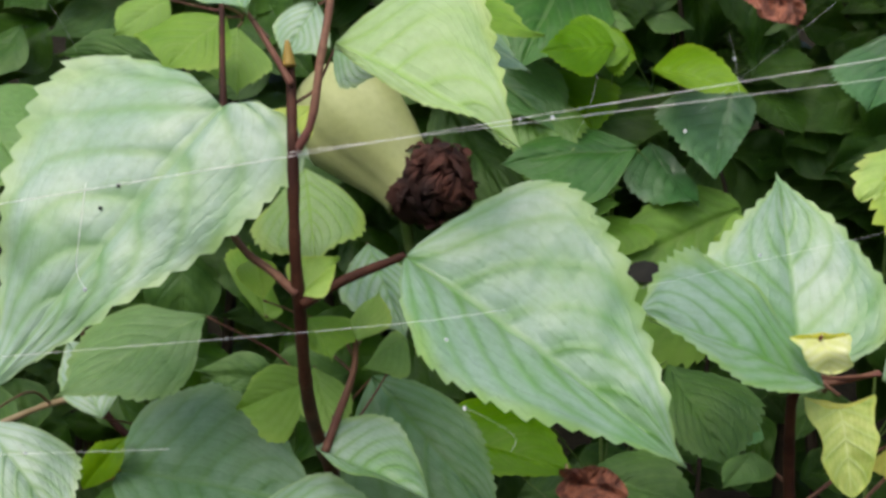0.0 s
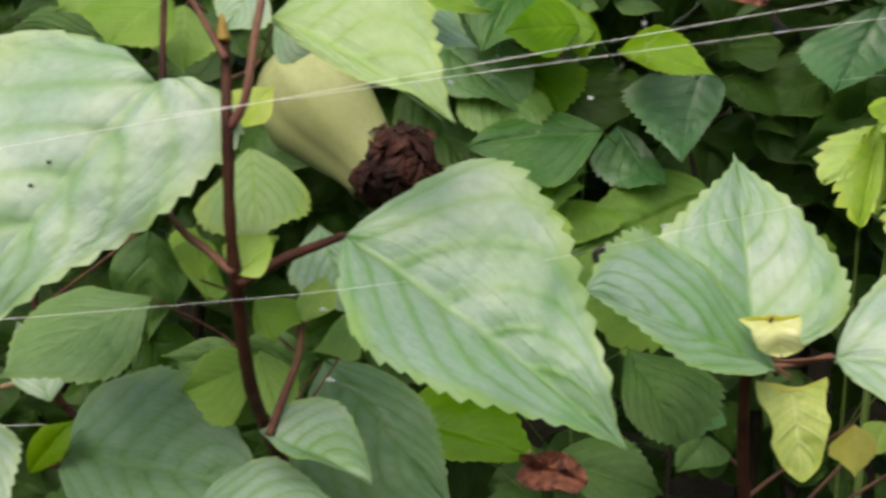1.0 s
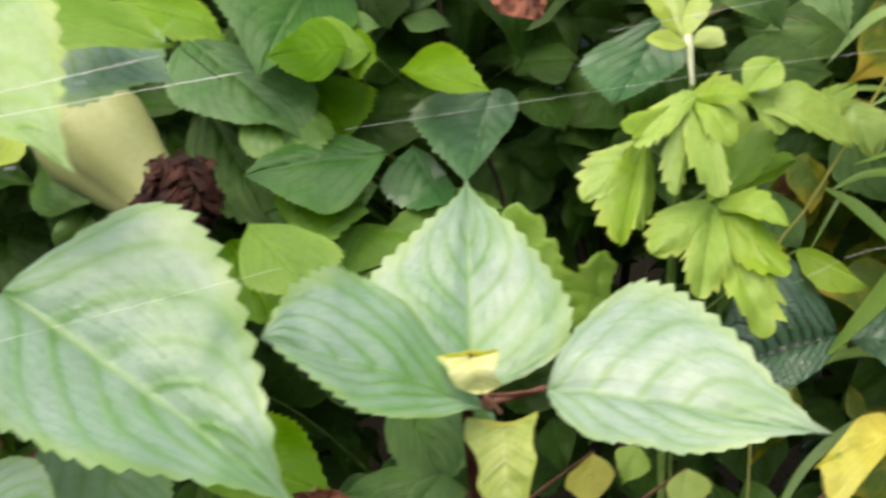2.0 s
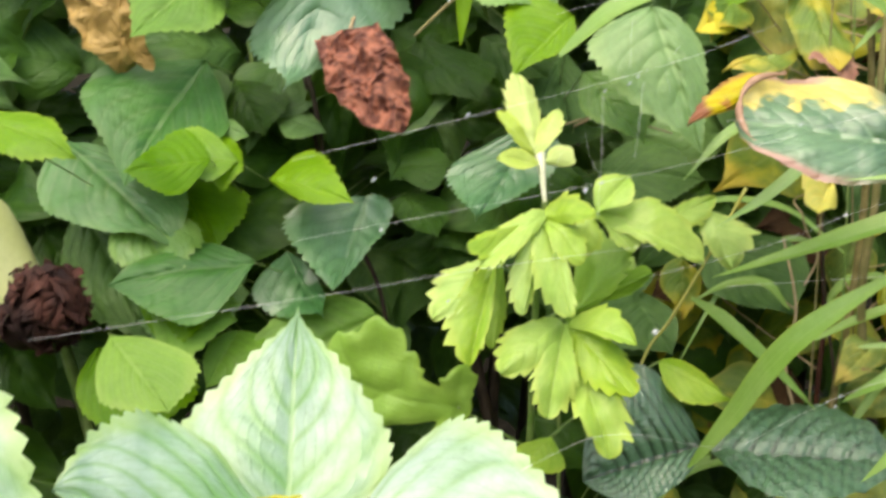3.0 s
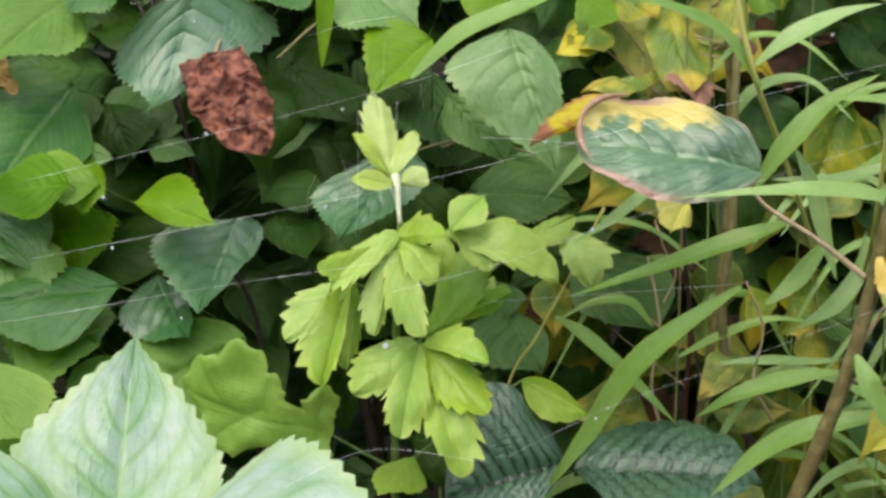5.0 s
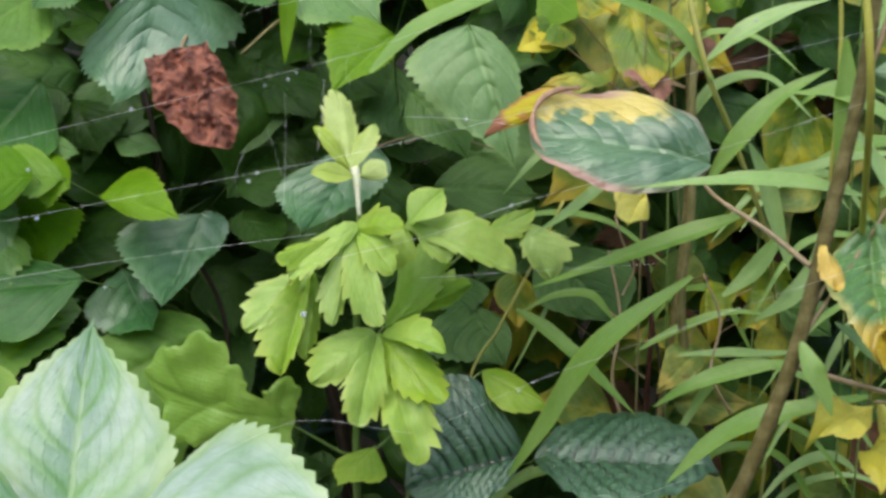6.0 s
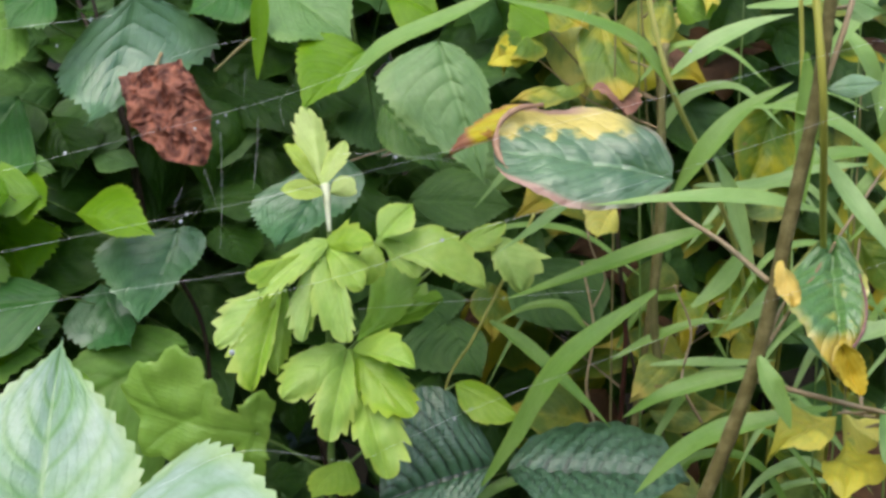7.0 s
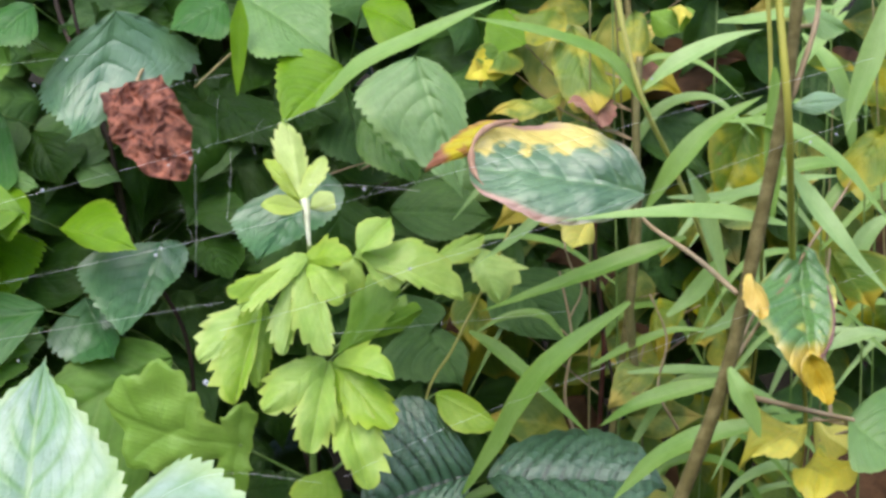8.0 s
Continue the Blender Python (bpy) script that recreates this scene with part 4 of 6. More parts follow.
hedge_a.leaf("deep", (0.0283, 0.6129, 0.8465), (0.0583, 0.5750, 0.8053), (0.0235, 0.5923, 0.8229), (0.0777, 0.5999, 0.8342), teeth=14, tooth=0.06, blunt=1.25, quilt=0.018, widest=0.34)
hedge_a.leaf("deep", (0.0987, 0.6160, 0.8528), (0.0853, 0.5908, 0.8299), (0.0851, 0.6028, 0.8478), (0.1218, 0.6004, 0.8443), teeth=11, tooth=0.06, blunt=1.25, quilt=0.018, widest=0.34)
hedge_a.leaf("deep", (0.0513, 0.6120, 0.8734), (0.1030, 0.5992, 0.8690), (0.0768, 0.6184, 0.8835), (0.0754, 0.5904, 0.8555), teeth=12, blunt=1.25, tooth=0.085, quilt=0.018, widest=0.34)
hedge_a.leaf("green", (0.0555, 0.6264, 0.8806), (0.0963, 0.6327, 0.8906), (0.0668, 0.6367, 0.8971), (0.0847, 0.6241, 0.8770), teeth=11, blunt=1.25, tooth=0.085, quilt=0.018, widest=0.34)
hedge_a.leaf("dark", (0.0069, 0.6780, 0.9151), (0.0544, 0.6220, 0.8459), (0.0017, 0.6459, 0.8744), (0.0584, 0.6558, 0.8901), teeth=15, blunt=1.25, tooth=0.085, quilt=0.018, widest=0.34)
hedge_a.leaf("dark", (0.0251, 0.6939, 0.9521), (0.0544, 0.6443, 0.9029), (0.0061, 0.6713, 0.9307), (0.0586, 0.6705, 0.9293), teeth=15, blunt=1.25, tooth=0.085, quilt=0.018, widest=0.34)
hedge_a.leaf("green", (-0.0039, 0.5456, 0.9655), (0.0478, 0.5243, 0.9461), (0.0256, 0.5451, 0.9647), (0.0169, 0.5251, 0.9475), teeth=12, blunt=1.25, tooth=0.085, quilt=0.018, widest=0.34)
hedge_a.leaf("dark", (0.0093, 0.4914, 0.8230), (-0.0066, 0.5078, 0.8473), (-0.0106, 0.4973, 0.8315), (0.0111, 0.5035, 0.8407), teeth=12, blunt=1.25, tooth=0.085, quilt=0.018, widest=0.34)
hedge_a.leaf("deep", (0.0055, 0.5874, 0.7426), (0.0806, 0.5659, 0.7273), (0.0468, 0.6048, 0.7598), (0.0237, 0.5669, 0.7286), teeth=16, tooth=0.06, blunt=1.25, quilt=0.018, widest=0.34)
hedge_a.leaf("dark", (0.1148, 0.5121, 0.7998), (0.1346, 0.4673, 0.7659), (0.1115, 0.4856, 0.7766), (0.1514, 0.4950, 0.7896), teeth=14, blunt=1.25, tooth=0.085, quilt=0.018, widest=0.34)
hedge_a.leaf("glossy", (0.1537, 0.5371, 0.7805), (0.1348, 0.5030, 0.7612), (0.1278, 0.5237, 0.7757), (0.1600, 0.5161, 0.7653), teeth=12, blunt=1.25, tooth=0.085, quilt=0.018, widest=0.34)
hedge_a.leaf("dark", (0.0860, 0.5629, 0.7284), (0.1393, 0.5454, 0.7187), (0.1176, 0.5703, 0.7384), (0.1090, 0.5415, 0.7138), teeth=12, blunt=1.25, tooth=0.085, quilt=0.018, widest=0.34)
hedge_a.leaf("deep", (0.0535, 0.6004, 0.8691), (0.0960, 0.5913, 0.8705), (0.0740, 0.6075, 0.8805), (0.0700, 0.5807, 0.8542), teeth=12, blunt=1.25, tooth=0.085, quilt=0.018, widest=0.34)
hedge_a.leaf("dark", (0.0457, 0.6606, 0.8889), (0.0892, 0.6494, 0.8868), (0.0649, 0.6683, 0.9014), (0.0672, 0.6417, 0.8747), teeth=12, blunt=1.25, tooth=0.085, quilt=0.018, widest=0.34)
hedge_a.leaf("dark", (0.0062, 0.6866, 0.9100), (0.0457, 0.6635, 0.8887), (0.0192, 0.6925, 0.9199), (0.0267, 0.6575, 0.8793), teeth=12, blunt=1.25, tooth=0.085, quilt=0.018, widest=0.34)
_q = Vector((0.1150, 0.5950, 0.8284))
_q = min((Vector(v.co) + ORIGIN[leaf_hole] for v in leaf_hole.data.vertices), key=lambda w: (w.x - _q.x) ** 2 + (w.z - _q.z) ** 2)
# black disc that stands in for the dark opening at this leaf
ring = [_q + Vector((0.0095 * math.cos(k * 0.5236) * (1 + 0.2 * noise.noise(Vector((k, 5, 0)))), -0.003 - 0.004 * math.sin(k * 0.5236) * -0.6, 0.0055 * math.sin(k * 0.5236))) for k in range(12)]
part("rotted_spot", [_q + Vector((0, -0.0042, 0)), *ring], [(0, k + 1, (k + 1) % 12 + 1) for k in range(12)], M["hole"], leaf_hole, "black disc painted for a dark hole at a leaf", origin=_q)
hedge_b = Plant("hedge_plant", "hedge plant with glossy blue-green pointed leaves", "shrub", ((0.1632, 0.7100, ground_height(0.1632, 0.7100) - 0.01), (0.1643, 0.6950, 0.3716), (0.1654, 0.6800, 0.7433), (0.1709, 0.6700, 0.8591), (0.1434, 0.6700, 0.9190), (0.1323, 0.6700, 0.9830), (0.1194, 0.6700, 1.0580), (0.1156, 0.6700, 1.0887)), 0.0015, 0.001, "dark_stem", "green_stem", group="hedge plants", deep=0.05, stalk_r=0.00045)
hedge_b.leaf("green", (0.1177, 0.6121, 0.9300), (0.1611, 0.5840, 0.9182), (0.1388, 0.6201, 0.9422), (0.1379, 0.5939, 0.9180), teeth=12, blunt=1.25, tooth=0.085, quilt=0.018, widest=0.34)
hedge_b.leaf("glossy", (0.1648, 0.6398, 0.9177), (0.1490, 0.5925, 0.8750), (0.1263, 0.6255, 0.9114), (0.1778, 0.6350, 0.9106), teeth=18, bow=-0.09, blunt=1.25, tooth=0.085, quilt=0.018, widest=0.34)
hedge_b.leaf("glossy", (0.1222, 0.6412, 0.8901), (0.1433, 0.6040, 0.8591), (0.1078, 0.6170, 0.8700), (0.1396, 0.6227, 0.8779), bow=-0.07, teeth=14, blunt=1.25, tooth=0.085, quilt=0.018, widest=0.34)
hedge_b.leaf("glossy", (0.1508, 0.6320, 1.0408), (0.1282, 0.5960, 0.9721), (0.1111, 0.6130, 1.0134), (0.1901, 0.6240, 1.0263), teeth=18, blunt=2.5, widest=0.30, quilt=0.011, bow=-0.20, fold=0.0, tooth=0.085)
hedge_b.leaf("mid", (0.0707, 0.6265, 0.8606), (0.1045, 0.6239, 0.8709), (0.0863, 0.6385, 0.8773), (0.0886, 0.6111, 0.8534), teeth=14, blunt=1.25, tooth=0.085, quilt=0.018, widest=0.34)
hedge_b.leaf("green", (0.0835, 0.6171, 0.9524), (0.1078, 0.5956, 0.9350), (0.1007, 0.6148, 0.9487), (0.0941, 0.5925, 0.9304), teeth=12, blunt=1.25, tooth=0.085, quilt=0.018, widest=0.34)
hedge_b.leaf("mid", (0.0823, 0.6239, 0.9610), (0.1087, 0.6175, 0.9511), (0.0966, 0.6235, 0.9603), (0.0921, 0.6152, 0.9477), teeth=12, blunt=1.25, tooth=0.085, quilt=0.018, widest=0.34)
hedge_b.leaf("dark", (0.1857, 0.6562, 0.9177), (0.2019, 0.6301, 0.8945), (0.1780, 0.6504, 0.9092), (0.2074, 0.6534, 0.9136), teeth=14, blunt=1.25, tooth=0.085, quilt=0.018, widest=0.34)
hedge_b.leaf("dark", (0.1768, 0.6594, 0.9306), (0.2118, 0.6506, 0.9324), (0.1955, 0.6670, 0.9420), (0.1964, 0.6430, 0.9213), teeth=14, blunt=1.25, tooth=0.085, quilt=0.018, widest=0.34)
hedge_b.leaf("dark", (0.1947, 0.6807, 0.9997), (0.2263, 0.6492, 0.9660), (0.1915, 0.6665, 0.9771), (0.2328, 0.6735, 0.9882), teeth=14, blunt=1.25, tooth=0.085, quilt=0.018, widest=0.34)
hedge_b.leaf("dark", (0.2039, 0.6903, 0.9539), (0.1774, 0.6510, 0.9248), (0.1791, 0.6750, 0.9458), (0.2076, 0.6637, 0.9288), teeth=14, blunt=1.25, tooth=0.085, quilt=0.018, widest=0.34)
hedge_b.leaf("dusk", (0.1107, 0.6265, 1.0439), (0.0929, 0.6035, 1.0224), (0.0912, 0.6251, 1.0415), (0.1146, 0.6048, 1.0245), teeth=12, blunt=1.25, tooth=0.085, quilt=0.018, widest=0.34)
hedge_b.leaf("dusk", (0.2070, 0.6454, 1.0458), (0.1787, 0.6238, 1.0267), (0.1860, 0.6477, 1.0498), (0.2077, 0.6231, 1.0256), teeth=14, blunt=1.25, tooth=0.085, quilt=0.018, widest=0.34)
hedge_b.leaf("mid", (0.1168, 0.6631, 0.9617), (0.1450, 0.6463, 0.9514), (0.1319, 0.6656, 0.9657), (0.1257, 0.6450, 0.9494), teeth=12, blunt=1.25, tooth=0.085, quilt=0.018, widest=0.34)
hedge_b.leaf("dark", (0.0930, 0.6799, 0.9818), (0.1129, 0.6492, 0.9499), (0.0853, 0.6680, 0.9632), (0.1236, 0.6629, 0.9708), teeth=14, blunt=1.25, tooth=0.085, quilt=0.018, widest=0.34)
hedge_b.leaf("mid", (0.0719, 0.6647, 0.8980), (0.1058, 0.6462, 0.8858), (0.0836, 0.6684, 0.9033), (0.0917, 0.6407, 0.8782), teeth=14, blunt=1.25, tooth=0.085, quilt=0.018, widest=0.34)
hedge_b.leaf("green", (0.1043, 0.5980, 0.9391), (0.0691, 0.5907, 0.9432), (0.0853, 0.6089, 0.9558), (0.0927, 0.5824, 0.9308), teeth=12, blunt=1.25, tooth=0.085, quilt=0.018, widest=0.34)
hedge_b.leaf("mid", (0.0432, 0.6342, 0.9194), (0.0733, 0.5950, 0.8774), (0.0385, 0.6160, 0.8926), (0.0810, 0.6148, 0.9054), teeth=14, blunt=1.25, tooth=0.085, quilt=0.018, widest=0.34)
hedge_b.leaf("dusk", (0.0999, 0.6382, 0.8757), (0.0475, 0.6156, 0.8581), (0.0737, 0.6389, 0.8767), (0.0739, 0.6074, 0.8471), teeth=14, blunt=1.25, tooth=0.085, quilt=0.018, widest=0.34)
hedge_b.leaf("green", (0.0448, 0.5720, 0.8608), (0.0798, 0.5308, 0.8326), (0.0473, 0.5434, 0.8359), (0.0871, 0.5538, 0.8496), teeth=14, tooth=0.06, blunt=1.25, quilt=0.018, widest=0.34)
hedge_b.leaf("mid", (0.0878, 0.6453, 0.8932), (0.0516, 0.6256, 0.8794), (0.0670, 0.6477, 0.8967), (0.0692, 0.6214, 0.8735), teeth=14, blunt=1.25, tooth=0.085, quilt=0.018, widest=0.34)
hedge_b.leaf("dark", (0.0882, 0.6620, 0.9643), (0.0741, 0.6780, 0.9893), (0.0664, 0.6683, 0.9740), (0.0930, 0.6718, 0.9794), teeth=14, blunt=1.25, tooth=0.085, quilt=0.018, widest=0.34)
hedge_b.leaf("deep", (0.0933, 0.6298, 1.0345), (0.0559, 0.5985, 0.9997), (0.0602, 0.6285, 1.0322), (0.0976, 0.6032, 1.0070), teeth=15, blunt=1.25, tooth=0.085, quilt=0.018, widest=0.34)
hedge_b.leaf("dusk", (0.0816, 0.6592, 0.9900), (0.0486, 0.6005, 0.9287), (0.0264, 0.6458, 0.9765), (0.0960, 0.6158, 0.9458), teeth=22, tooth=0.03, blunt=1.25, quilt=0.018, widest=0.34)
hedge_b.leaf("dusk", (0.0034, 0.6631, 0.9502), (0.0744, 0.6055, 0.8951), (0.0013, 0.6307, 0.9165), (0.0645, 0.6407, 0.9312), teeth=22, tooth=0.03, blunt=1.25, quilt=0.018, widest=0.34)
hedge_b.leaf("dusk", (0.1105, 0.6036, 0.8884), (0.0408, 0.5891, 0.8820), (0.0749, 0.6108, 0.8987), (0.0829, 0.5764, 0.8648), teeth=19, tooth=0.04, blunt=1.25, quilt=0.018, widest=0.34)
hedge_b.leaf("deep", (0.0650, 0.6518, 0.9305), (0.0902, 0.6180, 0.8958), (0.0628, 0.6356, 0.9065), (0.1022, 0.6396, 0.9196), teeth=14, blunt=1.25, tooth=0.085, quilt=0.018, widest=0.34)
hedge_c = Plant("hedge_plant", "hedge plant with broad light green toothed leaves", "shrub", ((0.2711, 0.7300, ground_height(0.2711, 0.7300) - 0.01), (0.2715, 0.7150, 0.3640), (0.2719, 0.7000, 0.7280), (0.2739, 0.7000, 0.8338), (0.2761, 0.7000, 0.9401), (0.2661, 0.6900, 1.0070), (0.2571, 0.6900, 1.0819)), 0.0013, 0.001, "green_stem", "green_stem", group="hedge plants", deep=0.05, stalk_r=0.00045)
hedge_c.leaf("glossy", (0.2512, 0.6148, 0.9530), (0.2189, 0.5845, 0.9078), (0.2111, 0.6015, 0.9365), (0.2629, 0.6023, 0.9381), bow=-0.08, teeth=18, label='glossy leaf with a whitish sheen', blunt=1.25, tooth=0.085, quilt=0.018, widest=0.34)
hedge_c.leaf("mid", (0.2173, 0.6284, 1.0463), (0.2610, 0.5908, 1.0093), (0.2558, 0.6292, 1.0480), (0.2233, 0.5916, 1.0109), teeth=16, tooth=0.06, blunt=1.25, quilt=0.018, widest=0.34)
hedge_c.leaf("green", (0.2662, 0.5840, 1.0031), (0.2359, 0.5605, 0.9756), (0.2388, 0.5879, 1.0114), (0.2640, 0.5727, 0.9902), teeth=14, blunt=1.25, tooth=0.085, quilt=0.018, widest=0.34)
hedge_c.leaf("mid", (0.3019, 0.5716, 1.0070), (0.3190, 0.5480, 0.9378), (0.2719, 0.5660, 0.9876), (0.3230, 0.5660, 0.9880), teeth=17, tooth=0.085, bow=0.03, widest=0.3, blunt=1.35, quilt=0.022, label='broad light green toothed leaf')
hedge_c.leaf("mid", (0.2754, 0.6079, 0.9783), (0.3016, 0.5899, 0.9424), (0.2740, 0.5978, 0.9580), (0.3041, 0.6044, 0.9711), teeth=14, blunt=1.25, tooth=0.085, quilt=0.018, widest=0.34)
hedge_c.leaf("dark", (0.2902, 0.6607, 0.9262), (0.3472, 0.6479, 0.9208), (0.3176, 0.6689, 0.9423), (0.3136, 0.6424, 0.9103), teeth=16, blunt=1.25, tooth=0.085, quilt=0.018, widest=0.34)
hedge_c.leaf("dark", (0.3057, 0.6494, 0.8644), (0.3230, 0.6230, 0.8311), (0.2785, 0.6372, 0.8419), (0.3262, 0.6374, 0.8515), teeth=16, blunt=1.25, tooth=0.085, quilt=0.018, widest=0.34)
hedge_c.leaf("dark", (0.3059, 0.6842, 0.9491), (0.3445, 0.6766, 0.9342), (0.3265, 0.6870, 0.9547), (0.3204, 0.6722, 0.9257), teeth=14, blunt=1.25, tooth=0.085, quilt=0.018, widest=0.34)
hedge_c.leaf("dark", (0.2914, 0.6660, 0.8786), (0.3079, 0.6432, 0.8549), (0.2837, 0.6581, 0.8638), (0.3160, 0.6527, 0.8723), teeth=14, blunt=1.25, tooth=0.085, quilt=0.018, widest=0.34)
hedge_c.leaf("green", (0.2783, 0.6044, 1.0354), (0.3050, 0.5863, 1.0184), (0.2958, 0.6055, 1.0378), (0.2849, 0.5839, 1.0134), teeth=12, blunt=1.25, tooth=0.085, quilt=0.018, widest=0.34)
hedge_c.leaf("dark", (0.2303, 0.6760, 1.0012), (0.2641, 0.6541, 0.9768), (0.2326, 0.6649, 0.9784), (0.2654, 0.6650, 0.9992), teeth=14, blunt=1.25, tooth=0.085, quilt=0.018, widest=0.34)
hedge_c.leaf("dark", (0.2722, 0.6930, 0.9971), (0.2755, 0.6602, 0.9510), (0.2510, 0.6689, 0.9681), (0.2926, 0.6679, 0.9662), teeth=14, blunt=1.25, tooth=0.085, quilt=0.018, widest=0.34)
grass_blade(hedge_c.ob, ((0.2182, 0.5900, 1.0385), (0.2167, 0.5900, 1.0193), (0.2139, 0.5900, 0.9911)), 0.009, "green", name="leaf")
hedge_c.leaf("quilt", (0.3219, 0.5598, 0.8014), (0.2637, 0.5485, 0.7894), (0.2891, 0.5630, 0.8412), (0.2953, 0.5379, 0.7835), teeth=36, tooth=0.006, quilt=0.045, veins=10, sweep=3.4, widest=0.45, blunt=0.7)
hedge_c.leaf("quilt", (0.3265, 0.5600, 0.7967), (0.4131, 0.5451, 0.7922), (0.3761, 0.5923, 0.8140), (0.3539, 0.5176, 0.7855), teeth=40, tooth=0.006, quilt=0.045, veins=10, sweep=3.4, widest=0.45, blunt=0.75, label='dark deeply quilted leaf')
hedge_c.branch(((0.2749, 0.6400, 0.9514), (0.2896, 0.6200, 0.9577), (0.3029, 0.6000, 0.9519), (0.3173, 0.6000, 0.9472)), 0.0007, 0.0004, "tan", "twig")
hedge_c.branch(((0.2558, 0.6400, 1.0495), (0.2311, 0.6200, 1.0244), (0.2124, 0.6100, 1.0150), (0.1924, 0.6000, 0.9973)), 0.0012, 0.0007, "olive", "twig")
hedge_c.branch(((0.2563, 0.6200, 0.9497), (0.2742, 0.6100, 0.9549), (0.2915, 0.6000, 0.9583)), 0.0006, 0.0003, "tan", "twig")
hedge_b.branch(((0.1042, 0.7000, 1.0690), (0.1107, 0.6900, 1.0420), (0.1291, 0.6700, 1.0019), (0.1390, 0.6600, 0.9638), (0.1423, 0.6700, 0.9254)), 0.0016, 0.0013, "dark_stem", "twig")

# ---- the dry brown leaf caught in the hedge ----
DRY = ((0.1596, 0.6230, 1.0027), (0.1742, 0.5917, 0.9522), (0.1458, 0.6107, 0.9878), (0.1871, 0.6049, 0.9781))
DRY_C = ((0.0196, 0.6400, 1.0500), (0.0501, 0.6300, 0.9899), (0.0186, 0.6350, 1.0096), (0.0528, 0.6350, 1.0087))
DRY_D = ((0.0712, 0.5200, 0.7401), (0.0963, 0.5000, 0.7426), (0.0815, 0.5100, 0.7491), (0.0816, 0.5000, 0.7373))

# ---- the woody stem with yellowing leaves ----
woody = Plant("sapling", "brown woody sapling with yellowing diseased leaves", "sapling", ((0.1400, 0.5000, ground_height(0.1400, 0.5000) - 0.01), (0.2587, 0.4700, 0.3989), (0.3774, 0.4400, 0.7979), (0.3869, 0.4350, 0.8217), (0.4046, 0.4300, 0.8708), (0.4150, 0.4250, 0.9187), (0.4242, 0.4180, 0.9690), (0.4295, 0.4150, 1.0095), (0.4306, 0.4100, 1.0326)), 0.0033, 0.0022, "brown_stem", "tan")
rnd_hair = random.Random(8)
hair_v, hair_f = [], []
for k in range(900):
    i = rnd_hair.randrange(20, len(woody.line) - 1)
    p = woody.line[i].lerp(woody.line[i + 1], rnd_hair.random())
    out = Vector((rnd_hair.uniform(-1, 1), rnd_hair.uniform(-1, 1), rnd_hair.uniform(-0.5, 0.3))).normalized()
    along = Vector((0.2, 0, 0.98))
    out = (out - along * out.dot(along)).normalized()
    foot, size = p + out * 0.0022, rnd_hair.uniform(0.0006, 0.0019)
    acr = out.cross(along) * 0.00016
    o = len(hair_v)
    hair_v += [foot + acr, foot - acr, foot + along * 0.00025, foot + out * size + along * rnd_hair.uniform(-0.6, 0.6) * size]
    hair_f += [(o, o + 1, o + 3), (o + 1, o + 2, o + 3), (o + 2, o, o + 3)]
part("stem_hairs", hair_v, hair_f, M["brown_stem"], woody.ob, "short brown bristles along the stem", origin=woody.line[20])
woody.branch(((0.4090, 0.4280, 0.9015), (0.3999, 0.4500, 0.9140), (0.3864, 0.4700, 0.9270), (0.3820, 0.4750, 0.9351)), 0.0012, 0.0007, "tan", "twig")
woody.branch(((0.4033, 0.4300, 0.8643), (0.4296, 0.4400, 0.8547), (0.4620, 0.4500, 0.8440), (0.4912, 0.4600, 0.8352)), 0.0012, 0.0009, "tan", "twig")
woody.branch(((0.4271, 0.4180, 0.9730), (0.4351, 0.4200, 0.9914), (0.4410, 0.4250, 1.0041), (0.4448, 0.4300, 1.0192)), 0.0013, 0.0009, "tan", "twig")
CURL = ((0.3864, 0.4750, 0.9385), (0.3150, 0.4780, 0.9547), (0.3552, 0.4950, 0.9729), (0.3446, 0.4580, 0.9302))
CURL_FLAP = ((0.3389, 0.5020, 0.9667), (0.2968, 0.4860, 0.9517), (0.3218, 0.5020, 0.9706), (0.3210, 0.4940, 0.9595))
_l = smooth_line(((0.3372, 0.4900, 0.9716), (0.3262, 0.4860, 0.9701), (0.3183, 0.4820, 0.9648), (0.3155, 0.4780, 0.9561), (0.3180, 0.4710, 0.9473), (0.3260, 0.4650, 0.9394)), 8)
part("rolled_rim", *tube(_l, 0.0012, 0.0008, 8, 1.1), M["rim"], woody.ob, "pinkish-brown rolled dead leaf edge", origin=_l[0])
woody.leaf("puckered", (0.4537, 0.4750, 0.9123), (0.4375, 0.4300, 0.8620), (0.4227, 0.4500, 0.8945), (0.4603, 0.4570, 0.8984), teeth=12, tooth=0.02, widest=0.3, blunt=0.8, quilt=0.03, veins=9, sweep=1.4, wave=0.005, label='glossy puckered green leaf with yellow and purple edges')
woody.leaf("flap_gold", (0.4389, 0.4340, 0.8749), (0.4433, 0.4280, 0.8558), (0.4352, 0.4330, 0.8673), (0.4453, 0.4310, 0.8679), teeth=8, tooth=0.22, widest=0.45, blunt=0.6, wave=0.009, stalk=False, quilt=0.004, veins=3, name='leaf_tip', label='golden-yellow dying leaf tip')
woody.leaf("flap_gold", (0.4122, 0.4190, 0.9101), (0.4116, 0.4160, 0.8931), (0.4069, 0.4180, 0.9028), (0.4181, 0.4200, 0.9030), teeth=6, tooth=0.2, blunt=0.6, widest=0.5, wave=0.008, bow=0.16, stalk=False, quilt=0.004, veins=3, name='leaf_edge', label='golden-yellow rolled leaf edge')
